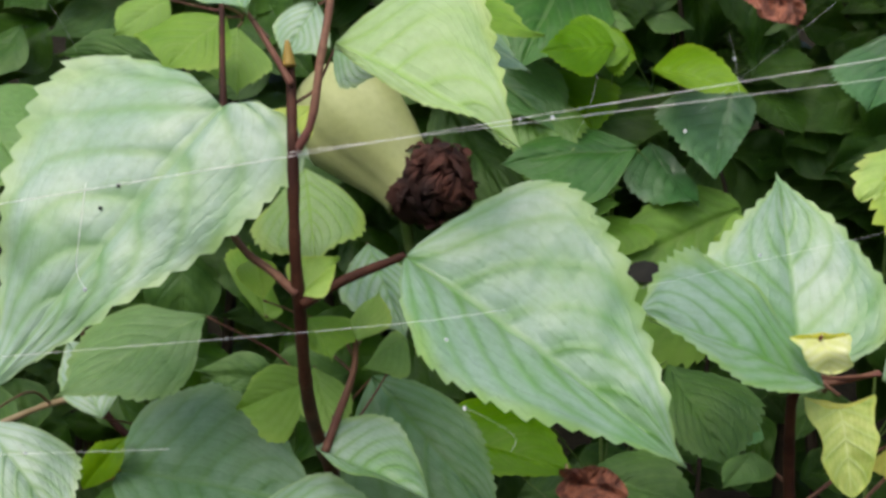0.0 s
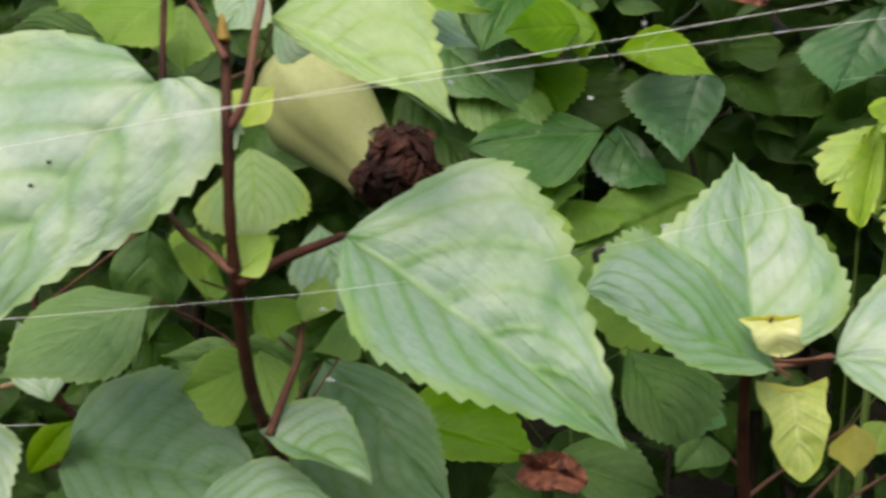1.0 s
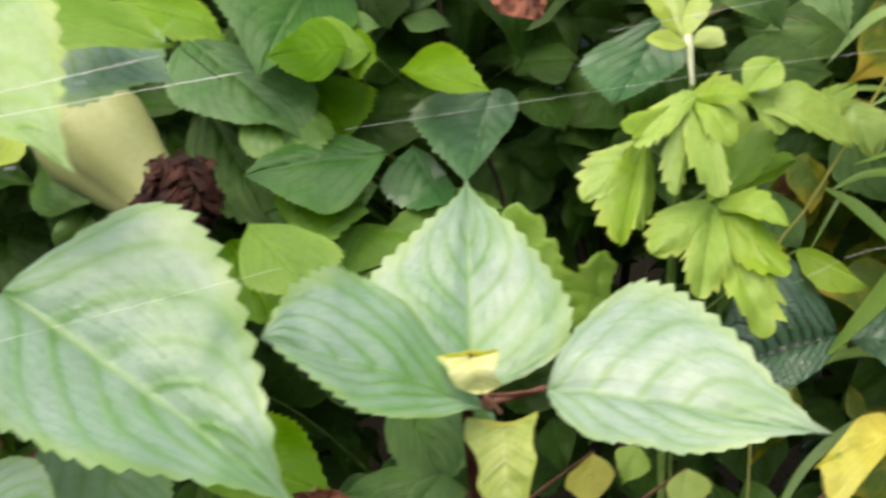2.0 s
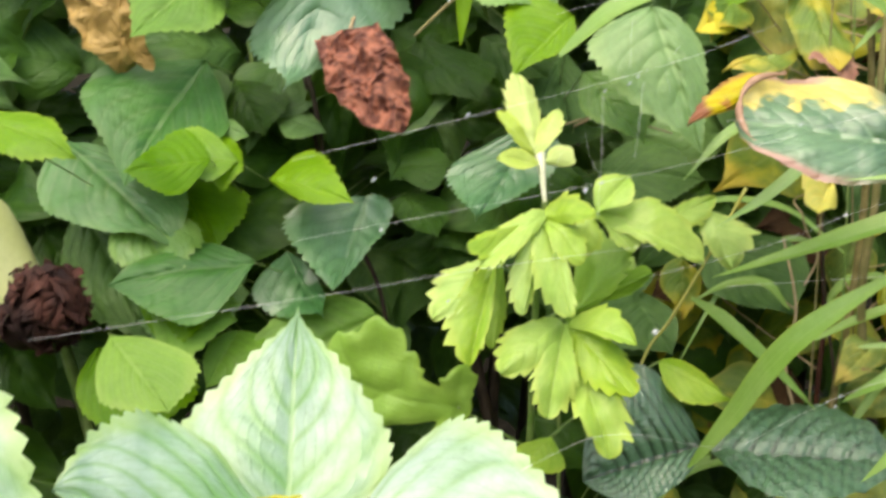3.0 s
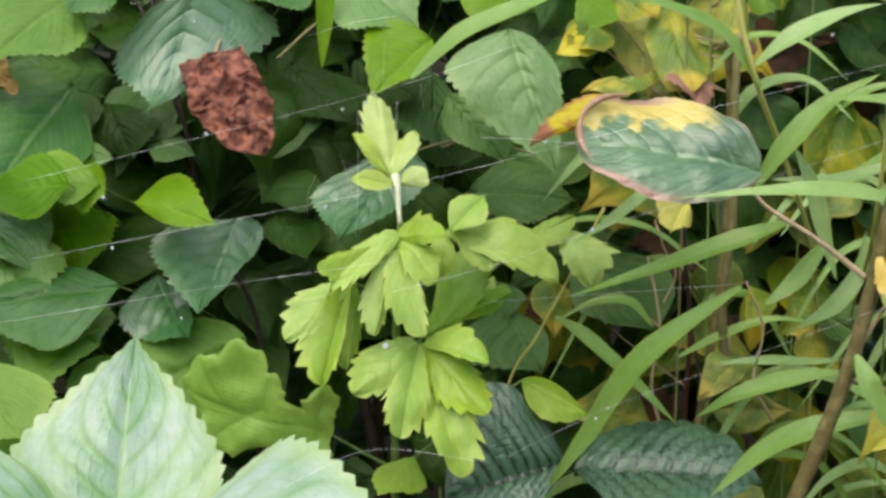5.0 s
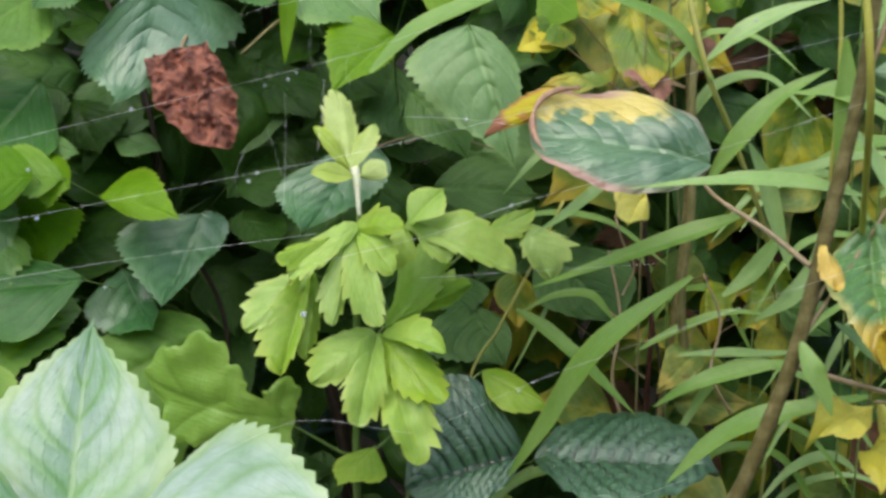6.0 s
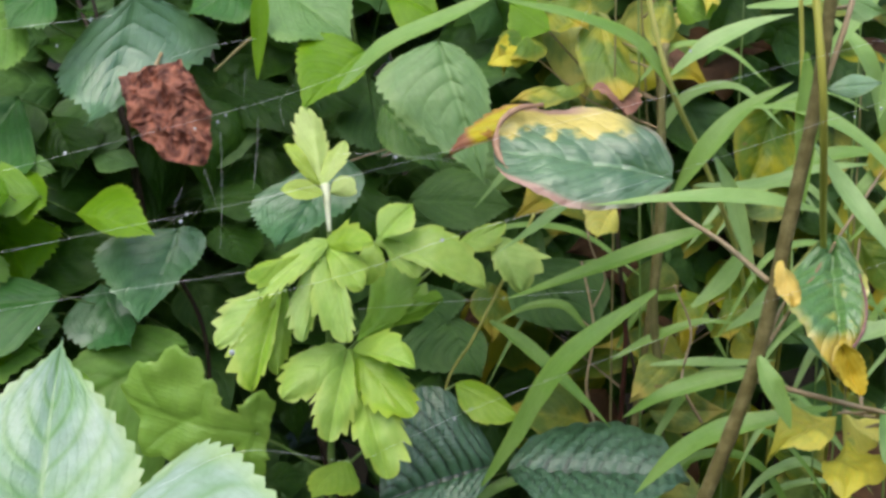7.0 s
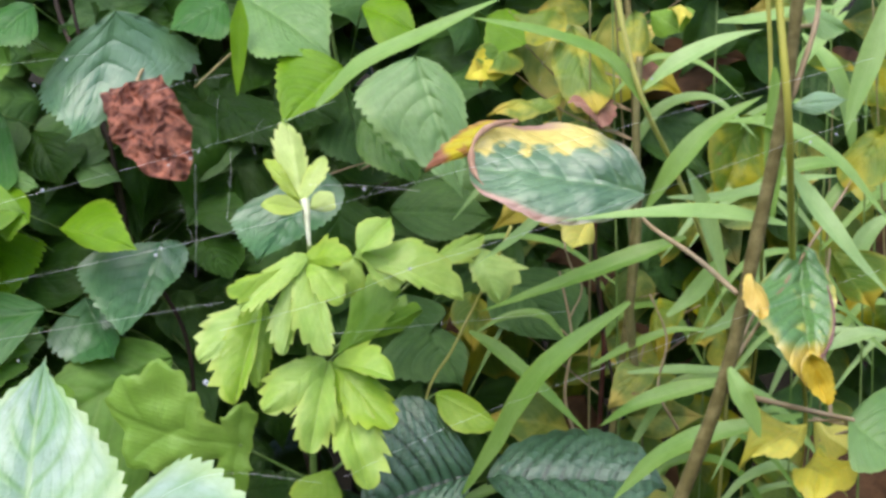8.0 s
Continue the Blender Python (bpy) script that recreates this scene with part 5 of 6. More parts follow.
_l = smooth_line(((0.4530, 0.4470, 0.9000), (0.4534, 0.4420, 0.8881), (0.4500, 0.4380, 0.8787), (0.4424, 0.4340, 0.8709), (0.4389, 0.4330, 0.8669)), 8)
part("dead_rim", *tube(_l, 0.0005, 0.0010, 8, 0.9), M["purple"], woody.ob, "purple-brown shrivelled leaf rim", origin=_l[0])
woody.leaf("mid", (0.4630, 0.4521, 0.8434), (0.4784, 0.4353, 0.8261), (0.4872, 0.4567, 0.8554), (0.4576, 0.4359, 0.8275), teeth=8, tooth=0.02)
woody.leaf("yellow", (0.4528, 0.4678, 0.8397), (0.4125, 0.4426, 0.8271), (0.4326, 0.4669, 0.8389), (0.4348, 0.4427, 0.8272), teeth=7, tooth=0.03, wave=0.006)
woody.leaf("yellow", (0.4632, 0.4809, 0.8270), (0.4430, 0.4407, 0.8110), (0.4413, 0.4591, 0.8173), (0.4708, 0.4593, 0.8175), teeth=7, tooth=0.03, wave=0.006)
woody.leaf("yellow", (0.4628, 0.4855, 0.8360), (0.4691, 0.4659, 0.8280), (0.4613, 0.4764, 0.8283), (0.4780, 0.4822, 0.8332), teeth=6, wave=0.006)
woody.leaf("pale", (0.4286, 0.4197, 0.9714), (0.4506, 0.4203, 0.9729), (0.4398, 0.4214, 0.9762), (0.4384, 0.4186, 0.9680), teeth=6, tooth=0.01)
woody.leaf("mottled", (0.5045, 0.5040, 0.9580), (0.4803, 0.4865, 0.9369), (0.4849, 0.5016, 0.9513), (0.5015, 0.4879, 0.9408), teeth=7, tooth=0.03, wave=0.006, blunt=1.5, cup=0.2)
woody.leaf("mottled", (0.4895, 0.5254, 0.9060), (0.5010, 0.5044, 0.8761), (0.4913, 0.5178, 0.8854), (0.5134, 0.5124, 0.8979), teeth=7, tooth=0.03, wave=0.006, blunt=1.5, cup=0.2)
woody.leaf("mid", (0.4424, 0.4416, 1.0080), (0.4589, 0.4384, 0.9985), (0.4495, 0.4423, 1.0100), (0.4473, 0.4378, 0.9967), teeth=6)
sickly = Plant("sapling", "thin sapling with yellow and red blotched leaves", "sapling", ((0.3909, 0.6500, ground_height(0.3909, 0.6500) - 0.01), (0.3929, 0.6350, 0.3661), (0.3949, 0.6200, 0.7322), (0.4049, 0.6100, 0.8170), (0.4160, 0.6100, 0.8905), (0.4204, 0.6100, 0.9600), (0.4181, 0.6100, 1.0342), (0.4161, 0.6100, 1.0635)), 0.0025, 0.0016, "brown_stem", "tan", deep=0.03, stalk_r=0.00045)
sickly.branch(((0.4029, 0.6300, 0.7542), (0.3980, 0.6200, 0.8026), (0.4016, 0.6200, 0.8529), (0.3984, 0.6200, 0.9059), (0.4020, 0.6200, 0.9365)), 0.0016, 0.0011, "red_stem", "branch")
sickly.leaf("rust", (0.3445, 0.6623, 0.8674), (0.3166, 0.6472, 0.8581), (0.3292, 0.6640, 0.8706), (0.3329, 0.6465, 0.8567), teeth=6, tooth=0.05, blunt=1.2, quilt=0.018, widest=0.35)
sickly.branch(((0.4149, 0.6000, 0.8248), (0.4091, 0.5900, 0.8693), (0.4130, 0.5850, 0.9109), (0.4130, 0.5800, 0.9744), (0.4157, 0.5800, 1.0025)), 0.0024, 0.0018, "olive", "branch")
sickly.branch(((0.3803, 0.6000, 0.8026), (0.3751, 0.6000, 0.8275), (0.3799, 0.6000, 0.8575), (0.3766, 0.6100, 0.8928)), 0.0009, 0.0006, "tan", "twig")
sickly.branch(((0.4240, 0.5600, 0.8154), (0.4145, 0.5600, 0.8363), (0.4210, 0.5650, 0.8607), (0.4144, 0.5700, 0.8834)), 0.0008, 0.0005, "tan", "twig")
sickly.branch(((0.3736, 0.5700, 0.8743), (0.3798, 0.5700, 0.8883), (0.3745, 0.5700, 0.9000), (0.3720, 0.5700, 0.9086)), 0.0006, 0.0004, "tan", "twig")
sickly.leaf("mottled", (0.4236, 0.5985, 0.8404), (0.3948, 0.5805, 0.8262), (0.4044, 0.5974, 0.8404), (0.4155, 0.5870, 0.8288), teeth=7, tooth=0.03, blunt=1.2, quilt=0.018, widest=0.35, wave=0.006, cup=0.2)
sickly.leaf("mottled", (0.4320, 0.6164, 0.8765), (0.4224, 0.5912, 0.8488), (0.4241, 0.6078, 0.8625), (0.4437, 0.6036, 0.8691), teeth=8, tooth=0.03, blunt=1.2, quilt=0.018, widest=0.35, wave=0.006, cup=0.2)
sickly.leaf("mottled", (0.4553, 0.6156, 0.8690), (0.4505, 0.5933, 0.8466), (0.4429, 0.6074, 0.8559), (0.4636, 0.6032, 0.8625), teeth=8, tooth=0.03, blunt=1.2, quilt=0.018, widest=0.35, wave=0.006, cup=0.2)
sickly.leaf("mottled", (0.3832, 0.6030, 0.9881), (0.3372, 0.5818, 0.9755), (0.3621, 0.6022, 0.9896), (0.3616, 0.5829, 0.9744), teeth=8, tooth=0.03, widest=0.4, blunt=1.2, quilt=0.018, wave=0.006, cup=0.2)
sickly.leaf("mottled", (0.3905, 0.6213, 1.0217), (0.3919, 0.5780, 0.9738), (0.3751, 0.6008, 0.9994), (0.4064, 0.5996, 0.9970), teeth=8, tooth=0.03, widest=0.45, blunt=0.9, label='yellow-green mottled leaf with a red dead tip', quilt=0.018, wave=0.006, cup=0.2)
sickly.leaf("red", (0.3937, 0.5924, 0.9871), (0.3930, 0.5754, 0.9650), (0.3801, 0.5853, 0.9788), (0.4051, 0.5868, 0.9818), teeth=5, tooth=0.16, widest=0.5, blunt=0.6, wave=0.006, stalk=False, name='dead_tip', label='reddish-brown dead leaf tip', quilt=0.018)
sickly.leaf("mottled", (0.3586, 0.6269, 1.0204), (0.3371, 0.6021, 0.9899), (0.3410, 0.6204, 1.0091), (0.3604, 0.6102, 1.0041), teeth=8, tooth=0.03, blunt=1.2, quilt=0.018, widest=0.35, wave=0.006, cup=0.2)
sickly.leaf("mottled", (0.4199, 0.6062, 1.0249), (0.4145, 0.5836, 0.9986), (0.4097, 0.5994, 1.0128), (0.4257, 0.5985, 1.0110), teeth=7, tooth=0.03, blunt=1.2, quilt=0.018, widest=0.35, wave=0.006, cup=0.2)
sickly.leaf("yellow", (0.3537, 0.6108, 1.0014), (0.3297, 0.5985, 0.9987), (0.3426, 0.6152, 1.0066), (0.3394, 0.5955, 0.9952), teeth=7, blunt=1.2, tooth=0.07, quilt=0.018, widest=0.35, wave=0.006)
sickly.leaf("green", (0.3641, 0.6161, 1.0132), (0.3447, 0.6239, 1.0295), (0.3457, 0.6150, 1.0109), (0.3633, 0.6250, 1.0320), teeth=7, blunt=1.2, tooth=0.07, quilt=0.018, widest=0.35)
sickly.leaf("mottled", (0.3572, 0.6246, 1.0322), (0.3830, 0.6048, 1.0115), (0.3630, 0.6154, 1.0152), (0.3824, 0.6149, 1.0305), teeth=8, blunt=1.2, tooth=0.03, quilt=0.018, widest=0.35, wave=0.006, cup=0.2)
sickly.leaf("green", (0.4310, 0.6130, 1.0282), (0.4439, 0.5964, 1.0143), (0.4320, 0.6071, 1.0158), (0.4496, 0.6036, 1.0294), teeth=7, blunt=1.2, tooth=0.07, quilt=0.018, widest=0.35)
sickly.leaf("yellow", (0.4465, 0.6080, 1.0330), (0.4363, 0.5816, 1.0132), (0.4363, 0.6004, 1.0237), (0.4498, 0.6000, 1.0232), teeth=6, blunt=1.2, tooth=0.07, quilt=0.018, widest=0.35, wave=0.006)
sickly.leaf("red", (0.4259, 0.6139, 1.0048), (0.4251, 0.5962, 0.9889), (0.4171, 0.5993, 0.9952), (0.4311, 0.6005, 0.9977), teeth=5, blunt=1.2, tooth=0.07, quilt=0.018, widest=0.35)
sickly.leaf("yellow", (0.3828, 0.5654, 0.9210), (0.3691, 0.5430, 0.9084), (0.3671, 0.5649, 0.9205), (0.3833, 0.5566, 0.9119), teeth=6, blunt=1.2, tooth=0.07, quilt=0.018, widest=0.35, wave=0.006)
sickly.leaf("dark", (0.3476, 0.6408, 0.8943), (0.3809, 0.6085, 0.8530), (0.3410, 0.6253, 0.8652), (0.3919, 0.6254, 0.8840), teeth=10, tooth=0.02, blunt=1.2, quilt=0.018, widest=0.35)
sickly.leaf("dark", (0.4779, 0.6446, 0.8572), (0.5032, 0.6247, 0.8393), (0.4845, 0.6361, 0.8417), (0.5009, 0.6346, 0.8572), teeth=8, blunt=1.2, tooth=0.07, quilt=0.018, widest=0.35)

# ---- grass ----
tuft_a = thing("grass_tuft", (0.3429, 0.6000, ground_height(0.3429, 0.6000)), "tall bright green grass with broad arching blades", "grass", "grass tufts")
tuft_b = thing("grass_tuft", (0.4384, 0.5200, ground_height(0.4384, 0.5200)), "tall green grass with thin yellow stalks", "grass", "grass tufts")
_l = smooth_line(((0.4029, 0.7200, ground_height(0.4029, 0.7200)), (0.4860, 0.6600, 0.8274), (0.4611, 0.6000, 0.8708), (0.4377, 0.5500, 0.9067), (0.4159, 0.5300, 0.9492), (0.3964, 0.5050, 0.9765), (0.3872, 0.5000, 1.0071), (0.3832, 0.5000, 1.0360)), 8)
part("stalk", *tube(_l, 0.00104, 0.00130, 7, 0.1), M["straw"], tuft_a, origin=_l[0])
_l = smooth_line(((0.4584, 0.7200, ground_height(0.4584, 0.7200)), (0.5319, 0.6600, 0.7833), (0.5034, 0.6000, 0.8374), (0.4614, 0.5000, 0.8894), (0.4398, 0.4500, 0.9209), (0.4210, 0.4050, 0.9682), (0.4185, 0.4050, 1.0086), (0.4177, 0.4050, 1.0204)), 8)
part("stalk", *tube(_l, 0.00120, 0.00150, 7, 0.1), M["straw"], tuft_b, origin=_l[0])
_l = smooth_line(((0.3029, 0.6000, ground_height(0.3029, 0.6000)), (0.3004, 0.6000, 0.8277), (0.3150, 0.5900, 0.8574), (0.3328, 0.5800, 0.8927), (0.3454, 0.5700, 0.9213)), 8)
part("stalk", *tube(_l, 0.00064, 0.00080, 7, 0.1), M["straw"], tuft_a, origin=_l[0])
_l = smooth_line(((0.4184, 0.7200, ground_height(0.4184, 0.7200)), (0.5066, 0.6800, 0.8013), (0.4904, 0.6200, 0.8600), (0.4471, 0.5000, 0.9206), (0.4482, 0.4900, 0.9822), (0.4433, 0.4800, 1.0311)), 8)
part("stalk", *tube(_l, 0.00080, 0.00100, 7, 0.1), M["straw"], tuft_b, origin=_l[0])
_l = smooth_line(((0.4329, 0.6300, ground_height(0.4329, 0.6300)), (0.4069, 0.6200, 0.8210), (0.4022, 0.6200, 0.8528), (0.3965, 0.6100, 0.8916), (0.3922, 0.6000, 0.9228)), 8)
part("stalk", *tube(_l, 0.00080, 0.00100, 7, 0.1), M["dark_stem"], tuft_a, origin=_l[0])
grass_blade(tuft_a, ((0.2530, 0.5300, 0.9823), (0.2739, 0.5200, 0.9989), (0.3036, 0.5100, 1.0111), (0.3374, 0.5000, 1.0256)), 0.0125, "grass", name='blade')
grass_blade(tuft_a, ((0.3989, 0.5050, 0.9737), (0.3806, 0.5000, 0.9952), (0.3542, 0.4900, 1.0061), (0.3179, 0.4800, 1.0145)), 0.0115, "grass")
grass_blade(tuft_a, ((0.3966, 0.5070, 0.9828), (0.4106, 0.5000, 0.9936), (0.4286, 0.5000, 1.0019), (0.4490, 0.5000, 1.0067)), 0.0095, "grass")
grass_blade(tuft_b, ((0.4297, 0.4300, 0.9266), (0.4072, 0.4300, 0.9317), (0.3830, 0.4300, 0.9338), (0.3458, 0.4500, 0.9311)), 0.0085, "grass")
grass_blade(tuft_a, ((0.4217, 0.5300, 0.9146), (0.3958, 0.5300, 0.9068), (0.3653, 0.5400, 0.8954), (0.3268, 0.5600, 0.8809)), 0.0105, "grass")
grass_blade(tuft_a, ((0.3808, 0.4800, 0.8930), (0.3456, 0.5000, 0.8611), (0.3255, 0.5300, 0.8190), (0.3110, 0.5500, 0.7909)), 0.0125, "grass")
grass_blade(tuft_a, ((0.3243, 0.5900, 0.8668), (0.3378, 0.5850, 0.8568), (0.3596, 0.5800, 0.8357), (0.3817, 0.5750, 0.8118)), 0.009, "grass")
grass_blade(tuft_a, ((0.4004, 0.5200, 0.9295), (0.4125, 0.5100, 0.9497), (0.4268, 0.5050, 0.9653), (0.4484, 0.5000, 0.9778)), 0.0105, "grass")
grass_blade(tuft_b, ((0.4512, 0.4700, 0.8417), (0.4099, 0.4800, 0.8323), (0.3925, 0.4900, 0.8209), (0.3740, 0.5000, 0.8002)), 0.0105, "grass")
grass_blade(tuft_b, ((0.4397, 0.5200, 0.8478), (0.4152, 0.5200, 0.8446), (0.3936, 0.5200, 0.8394), (0.3769, 0.5300, 0.8275)), 0.009, "grass")
grass_blade(tuft_b, ((0.4290, 0.5000, 0.9676), (0.4454, 0.4800, 0.9647), (0.4655, 0.4700, 0.9512), (0.4872, 0.4600, 0.9211)), 0.009, "grass")
grass_blade(tuft_b, ((0.4407, 0.4600, 0.9513), (0.4512, 0.4600, 0.9346), (0.4630, 0.4500, 0.9139), (0.4842, 0.4500, 0.8897)), 0.0095, "grass")
grass_blade(tuft_b, ((0.4194, 0.5200, 0.9466), (0.4269, 0.5200, 0.9281), (0.4317, 0.5200, 0.9096), (0.4379, 0.5200, 0.8883)), 0.01, "grass")
grass_blade(tuft_b, ((0.4972, 0.4800, 1.0200), (0.4894, 0.4800, 0.9943), (0.4829, 0.4800, 0.9779), (0.4764, 0.4800, 0.9590)), 0.01, "grass")
grass_blade(tuft_b, ((0.4040, 0.4250, 0.8740), (0.4064, 0.4200, 0.8640), (0.4105, 0.4200, 0.8551), (0.4137, 0.4200, 0.8472)), 0.0095, "grass")
grass_blade(tuft_b, ((0.4128, 0.5300, 0.9336), (0.4363, 0.5200, 0.9328), (0.4646, 0.5100, 0.9395), (0.4912, 0.5100, 0.9408)), 0.007, "grass")
grass_blade(tuft_b, ((0.4706, 0.5000, 0.9219), (0.4865, 0.5000, 0.9362), (0.5023, 0.5000, 0.9405), (0.5129, 0.5000, 0.9425)), 0.008, "grass")
grass_blade(tuft_a, ((0.4391, 0.5300, 1.0132), (0.4580, 0.5300, 1.0138), (0.4798, 0.5300, 1.0169), (0.5016, 0.5300, 1.0188)), 0.008, "grass")
grass_blade(tuft_b, ((0.4459, 0.4800, 0.9889), (0.4459, 0.4800, 0.9652), (0.4445, 0.4800, 0.9461), (0.4435, 0.4800, 0.9221)), 0.01, "grass")
grass_blade(tuft_a, ((0.4041, 0.5800, 0.8416), (0.4309, 0.5800, 0.8413), (0.4489, 0.5800, 0.8402), (0.4701, 0.5800, 0.8403)), 0.006, "grass")
grass_blade(tuft_b, ((0.4170, 0.5500, 0.8746), (0.4314, 0.5500, 0.8849), (0.4402, 0.5500, 0.8955), (0.4490, 0.5500, 0.9061)), 0.009, "grass")
grass_blade(tuft_b, ((0.4370, 0.4700, 0.8730), (0.4467, 0.4700, 0.8651), (0.4516, 0.4700, 0.8599), (0.4589, 0.4700, 0.8522)), 0.008, "grass")
grass_blade(tuft_a, ((0.3763, 0.6000, 0.8577), (0.3646, 0.6000, 0.8705), (0.3466, 0.6000, 0.8716), (0.3283, 0.6000, 0.8638)), 0.006, "grass")
grass_blade(tuft_b, ((0.4648, 0.5600, 0.9353), (0.4811, 0.5500, 0.9431), (0.5040, 0.5500, 0.9447), (0.5293, 0.5500, 0.9380)), 0.009, "grass")
grass_blade(tuft_b, ((0.4748, 0.5000, 0.8629), (0.4855, 0.5000, 0.8674), (0.4961, 0.5000, 0.8693), (0.5121, 0.5000, 0.8657)), 0.008, "grass")
grass_blade(tuft_b, ((0.4753, 0.5200, 1.0058), (0.4840, 0.5100, 0.9894), (0.4916, 0.5100, 0.9688), (0.4940, 0.5100, 0.9458)), 0.01, "grass")
grass_blade(tuft_a, ((0.4401, 0.5700, 0.8587), (0.4546, 0.5600, 0.8709), (0.4666, 0.5600, 0.8872), (0.4699, 0.5600, 0.9069)), 0.009, "grass")
grass_blade(tuft_b, ((0.4997, 0.5300, 0.8888), (0.5055, 0.5300, 0.9047), (0.5141, 0.5300, 0.9150), (0.5282, 0.5300, 0.9224)), 0.009, "grass")
grass_blade(tuft_a, ((0.3718, 0.5500, 0.9403), (0.3539, 0.5300, 0.9288), (0.3375, 0.5300, 0.9166), (0.3226, 0.5400, 0.9059)), 0.006, "grass")
grass_blade(tuft_b, ((0.4737, 0.4700, 1.0102), (0.4639, 0.4700, 1.0013), (0.4540, 0.4700, 0.9902), (0.4465, 0.4700, 0.9766)), 0.006, "grass")


def special_parts():
    """Things with shapes of their own: the pale flower, the dry leaves, the curled leaf."""
    # flask-shaped flower: a turned cup, bulging, with a ragged dark end
    a, b, c = (Vector(p) for p in CUP)
    cup = thing("flower", a, "pale yellow-green flask-shaped flower with dark withered end", "flower")
    way = (b - a).normalized()
    side = way.orthogonal().normalized()
    other = way.cross(side)
    length = (b - a).length
    profile = ((-0.35, 0.5), (-0.2, 0.82), (0.0, 1.0), (0.25, 1.04), (0.5, 0.94), (0.72, 0.78), (0.9, 0.66), (1.05, 0.63), (1.15, 0.66), (1.12, 0.56))
    verts, faces, n = [], [], 60
    for t, r in profile:
        for s in range(n):
            ang = 2 * math.pi * s / n
            rr = r * 0.0276 * (1 + 0.085 * abs(math.sin(2.5 * ang + 0.6)) ** 0.6 - 0.05 + 0.07 * noise.noise(Vector((math.cos(ang) * 2, math.sin(ang) * 2, t * 3))))
            verts.append(a + way * t * length + rr * (math.cos(ang) * side + math.sin(ang) * other))
    for i in range(len(profile) - 1):
        for s in range(n):
            faces.append((i * n + s, i * n + (s + 1) % n, (i + 1) * n + (s + 1) % n, (i + 1) * n + s))
    faces.append(tuple(range(n)))
    part("cup", verts, faces, M["pod"], cup, "pale greenish-yellow fleshy cup", [(i / len(profile), (k / n), 6 * k / n, 0.5) for i in range(len(profile)) for k in range(n)], a)
    rnd = random.Random(3)
    heart = b.lerp(c, 0.75)
    for k in range(110):
        zz = 1 - 2 * (k + 0.5) / 110
        ang = k * 2.39996
        out = (math.sqrt(1 - zz * zz) * (math.cos(ang) * side + math.sin(ang) * other) + zz * way).normalized()
        p0 = heart + out * 0.018
        d = (out.cross(Vector((rnd.uniform(-1, 1), rnd.uniform(-1, 1), rnd.uniform(-1, 1)))).normalized() + out * 0.06).normalized() * rnd.uniform(0.008, 0.013)
        acr = d.cross(out).normalized() * rnd.uniform(0.0035, 0.006)
        mid = p0 + 0.5 * d + out * 0.001
        v, f, u = blade(p0 - 0.4 * d, p0 + 0.6 * d, mid + acr, mid - acr, 0.5, 3, 0.3, 0.15, 0.4, 0.05, 4, 1, 0.6, 0.003, 0.3, k)
        part("withered_petal", v, f, M["withered"], cup, "dark brown withered petal", u, p0)
    core_v, core_f = tube([b - way * 0.002, b + way * 0.006, heart, c, c + way * 0.002], 0.018, 0.014, 14, 0.4)
    part("flower_core", core_v, core_f, M["withered"], cup, "dark withered core", origin=b)
    stem = smooth_line((a - way * 0.008, a - way * 0.01 + Vector((0.02, 0.05, -0.01)), Vector((a.x + 0.08, a.y + 0.09, 0.5)), Vector((a.x + 0.1, a.y + 0.1, ground_height(a.x + 0.1, a.y + 0.1) - 0.01))), 8)
    part("flower_stem", *tube(stem, 0.003, 0.004, 8, 0.1), M["green_stem"], cup, origin=stem[0])

    # dry leaves: crumpled blades
    for pts, mat, deep, label in ((DRY, "dry", 1.0, "crumpled dry reddish-brown leaf caught in the hedge"), (DRY_C, "ochre", 0.35, "dead ochre leaf hanging among green leaves"), (DRY_D, "dry", 0.8, "small dry brown leaf low in the hedge")):
        base, tip, left, right = pts
        v, f, u = blade(base, tip, left, right, 0.45, 34, 0.05, 0.05, 0.1, 0.004, 8, 1.8, 0.33, 0.006, 0.62, 2.0, tuple(k / 30 for k in range(31)))
        n = Vector((0, -1, 0.2))
        crumple = []
        for p in v:
            q = Vector((p.x, p.z, 1.3))
            ridge = 1 - 2.4 * abs(noise.noise(q * 58))
            fine = 1 - 3.0 * abs(noise.noise(q * 135 + Vector((3, 0, 0)))) + 0.7 - 2.0 * abs(noise.noise(q * 270))
            crumple.append(p + n * deep * (0.0034 * ridge + 0.0021 * fine + 0.006 * noise.noise(q * 28)) + Vector((0.004 * noise.noise(p * 90), 0, 0.004 * noise.noise(p * 80 + Vector((9, 0, 0))))))
        v = crumple
        leaf = part("dry_leaf", v, f, M[mat], None, label, u, base)
        tagged(leaf, category="dead leaf", group="dry leaves")
        up = Vector(base) - Vector(tip)
        line = smooth_line((Vector(base) - up * 0.03, Vector(base) + up * 0.12 + Vector((0.004, 0.006, 0)), Vector(base) + up * 0.28 + Vector((0.01, 0.02, 0))), 6)
        part("leaf_stalk", *tube(line, 0.0011, 0.0007, 6, 0.2), M["tan"], leaf, "thin dry stalk", origin=line[0])

    # the curled, half-yellow leaf
    base, tip, left, right = CURL
    ob = woody.leaf("mid_patch", base, tip, left, right, teeth=10, tooth=0.012, widest=0.5, blunt=0.33, start=0.15, quilt=0.02, wave=0.004, bow=0.03, label="large green leaf with yellow and pink-brown rolled edge")
    base, tip, left, right = CURL_FLAP
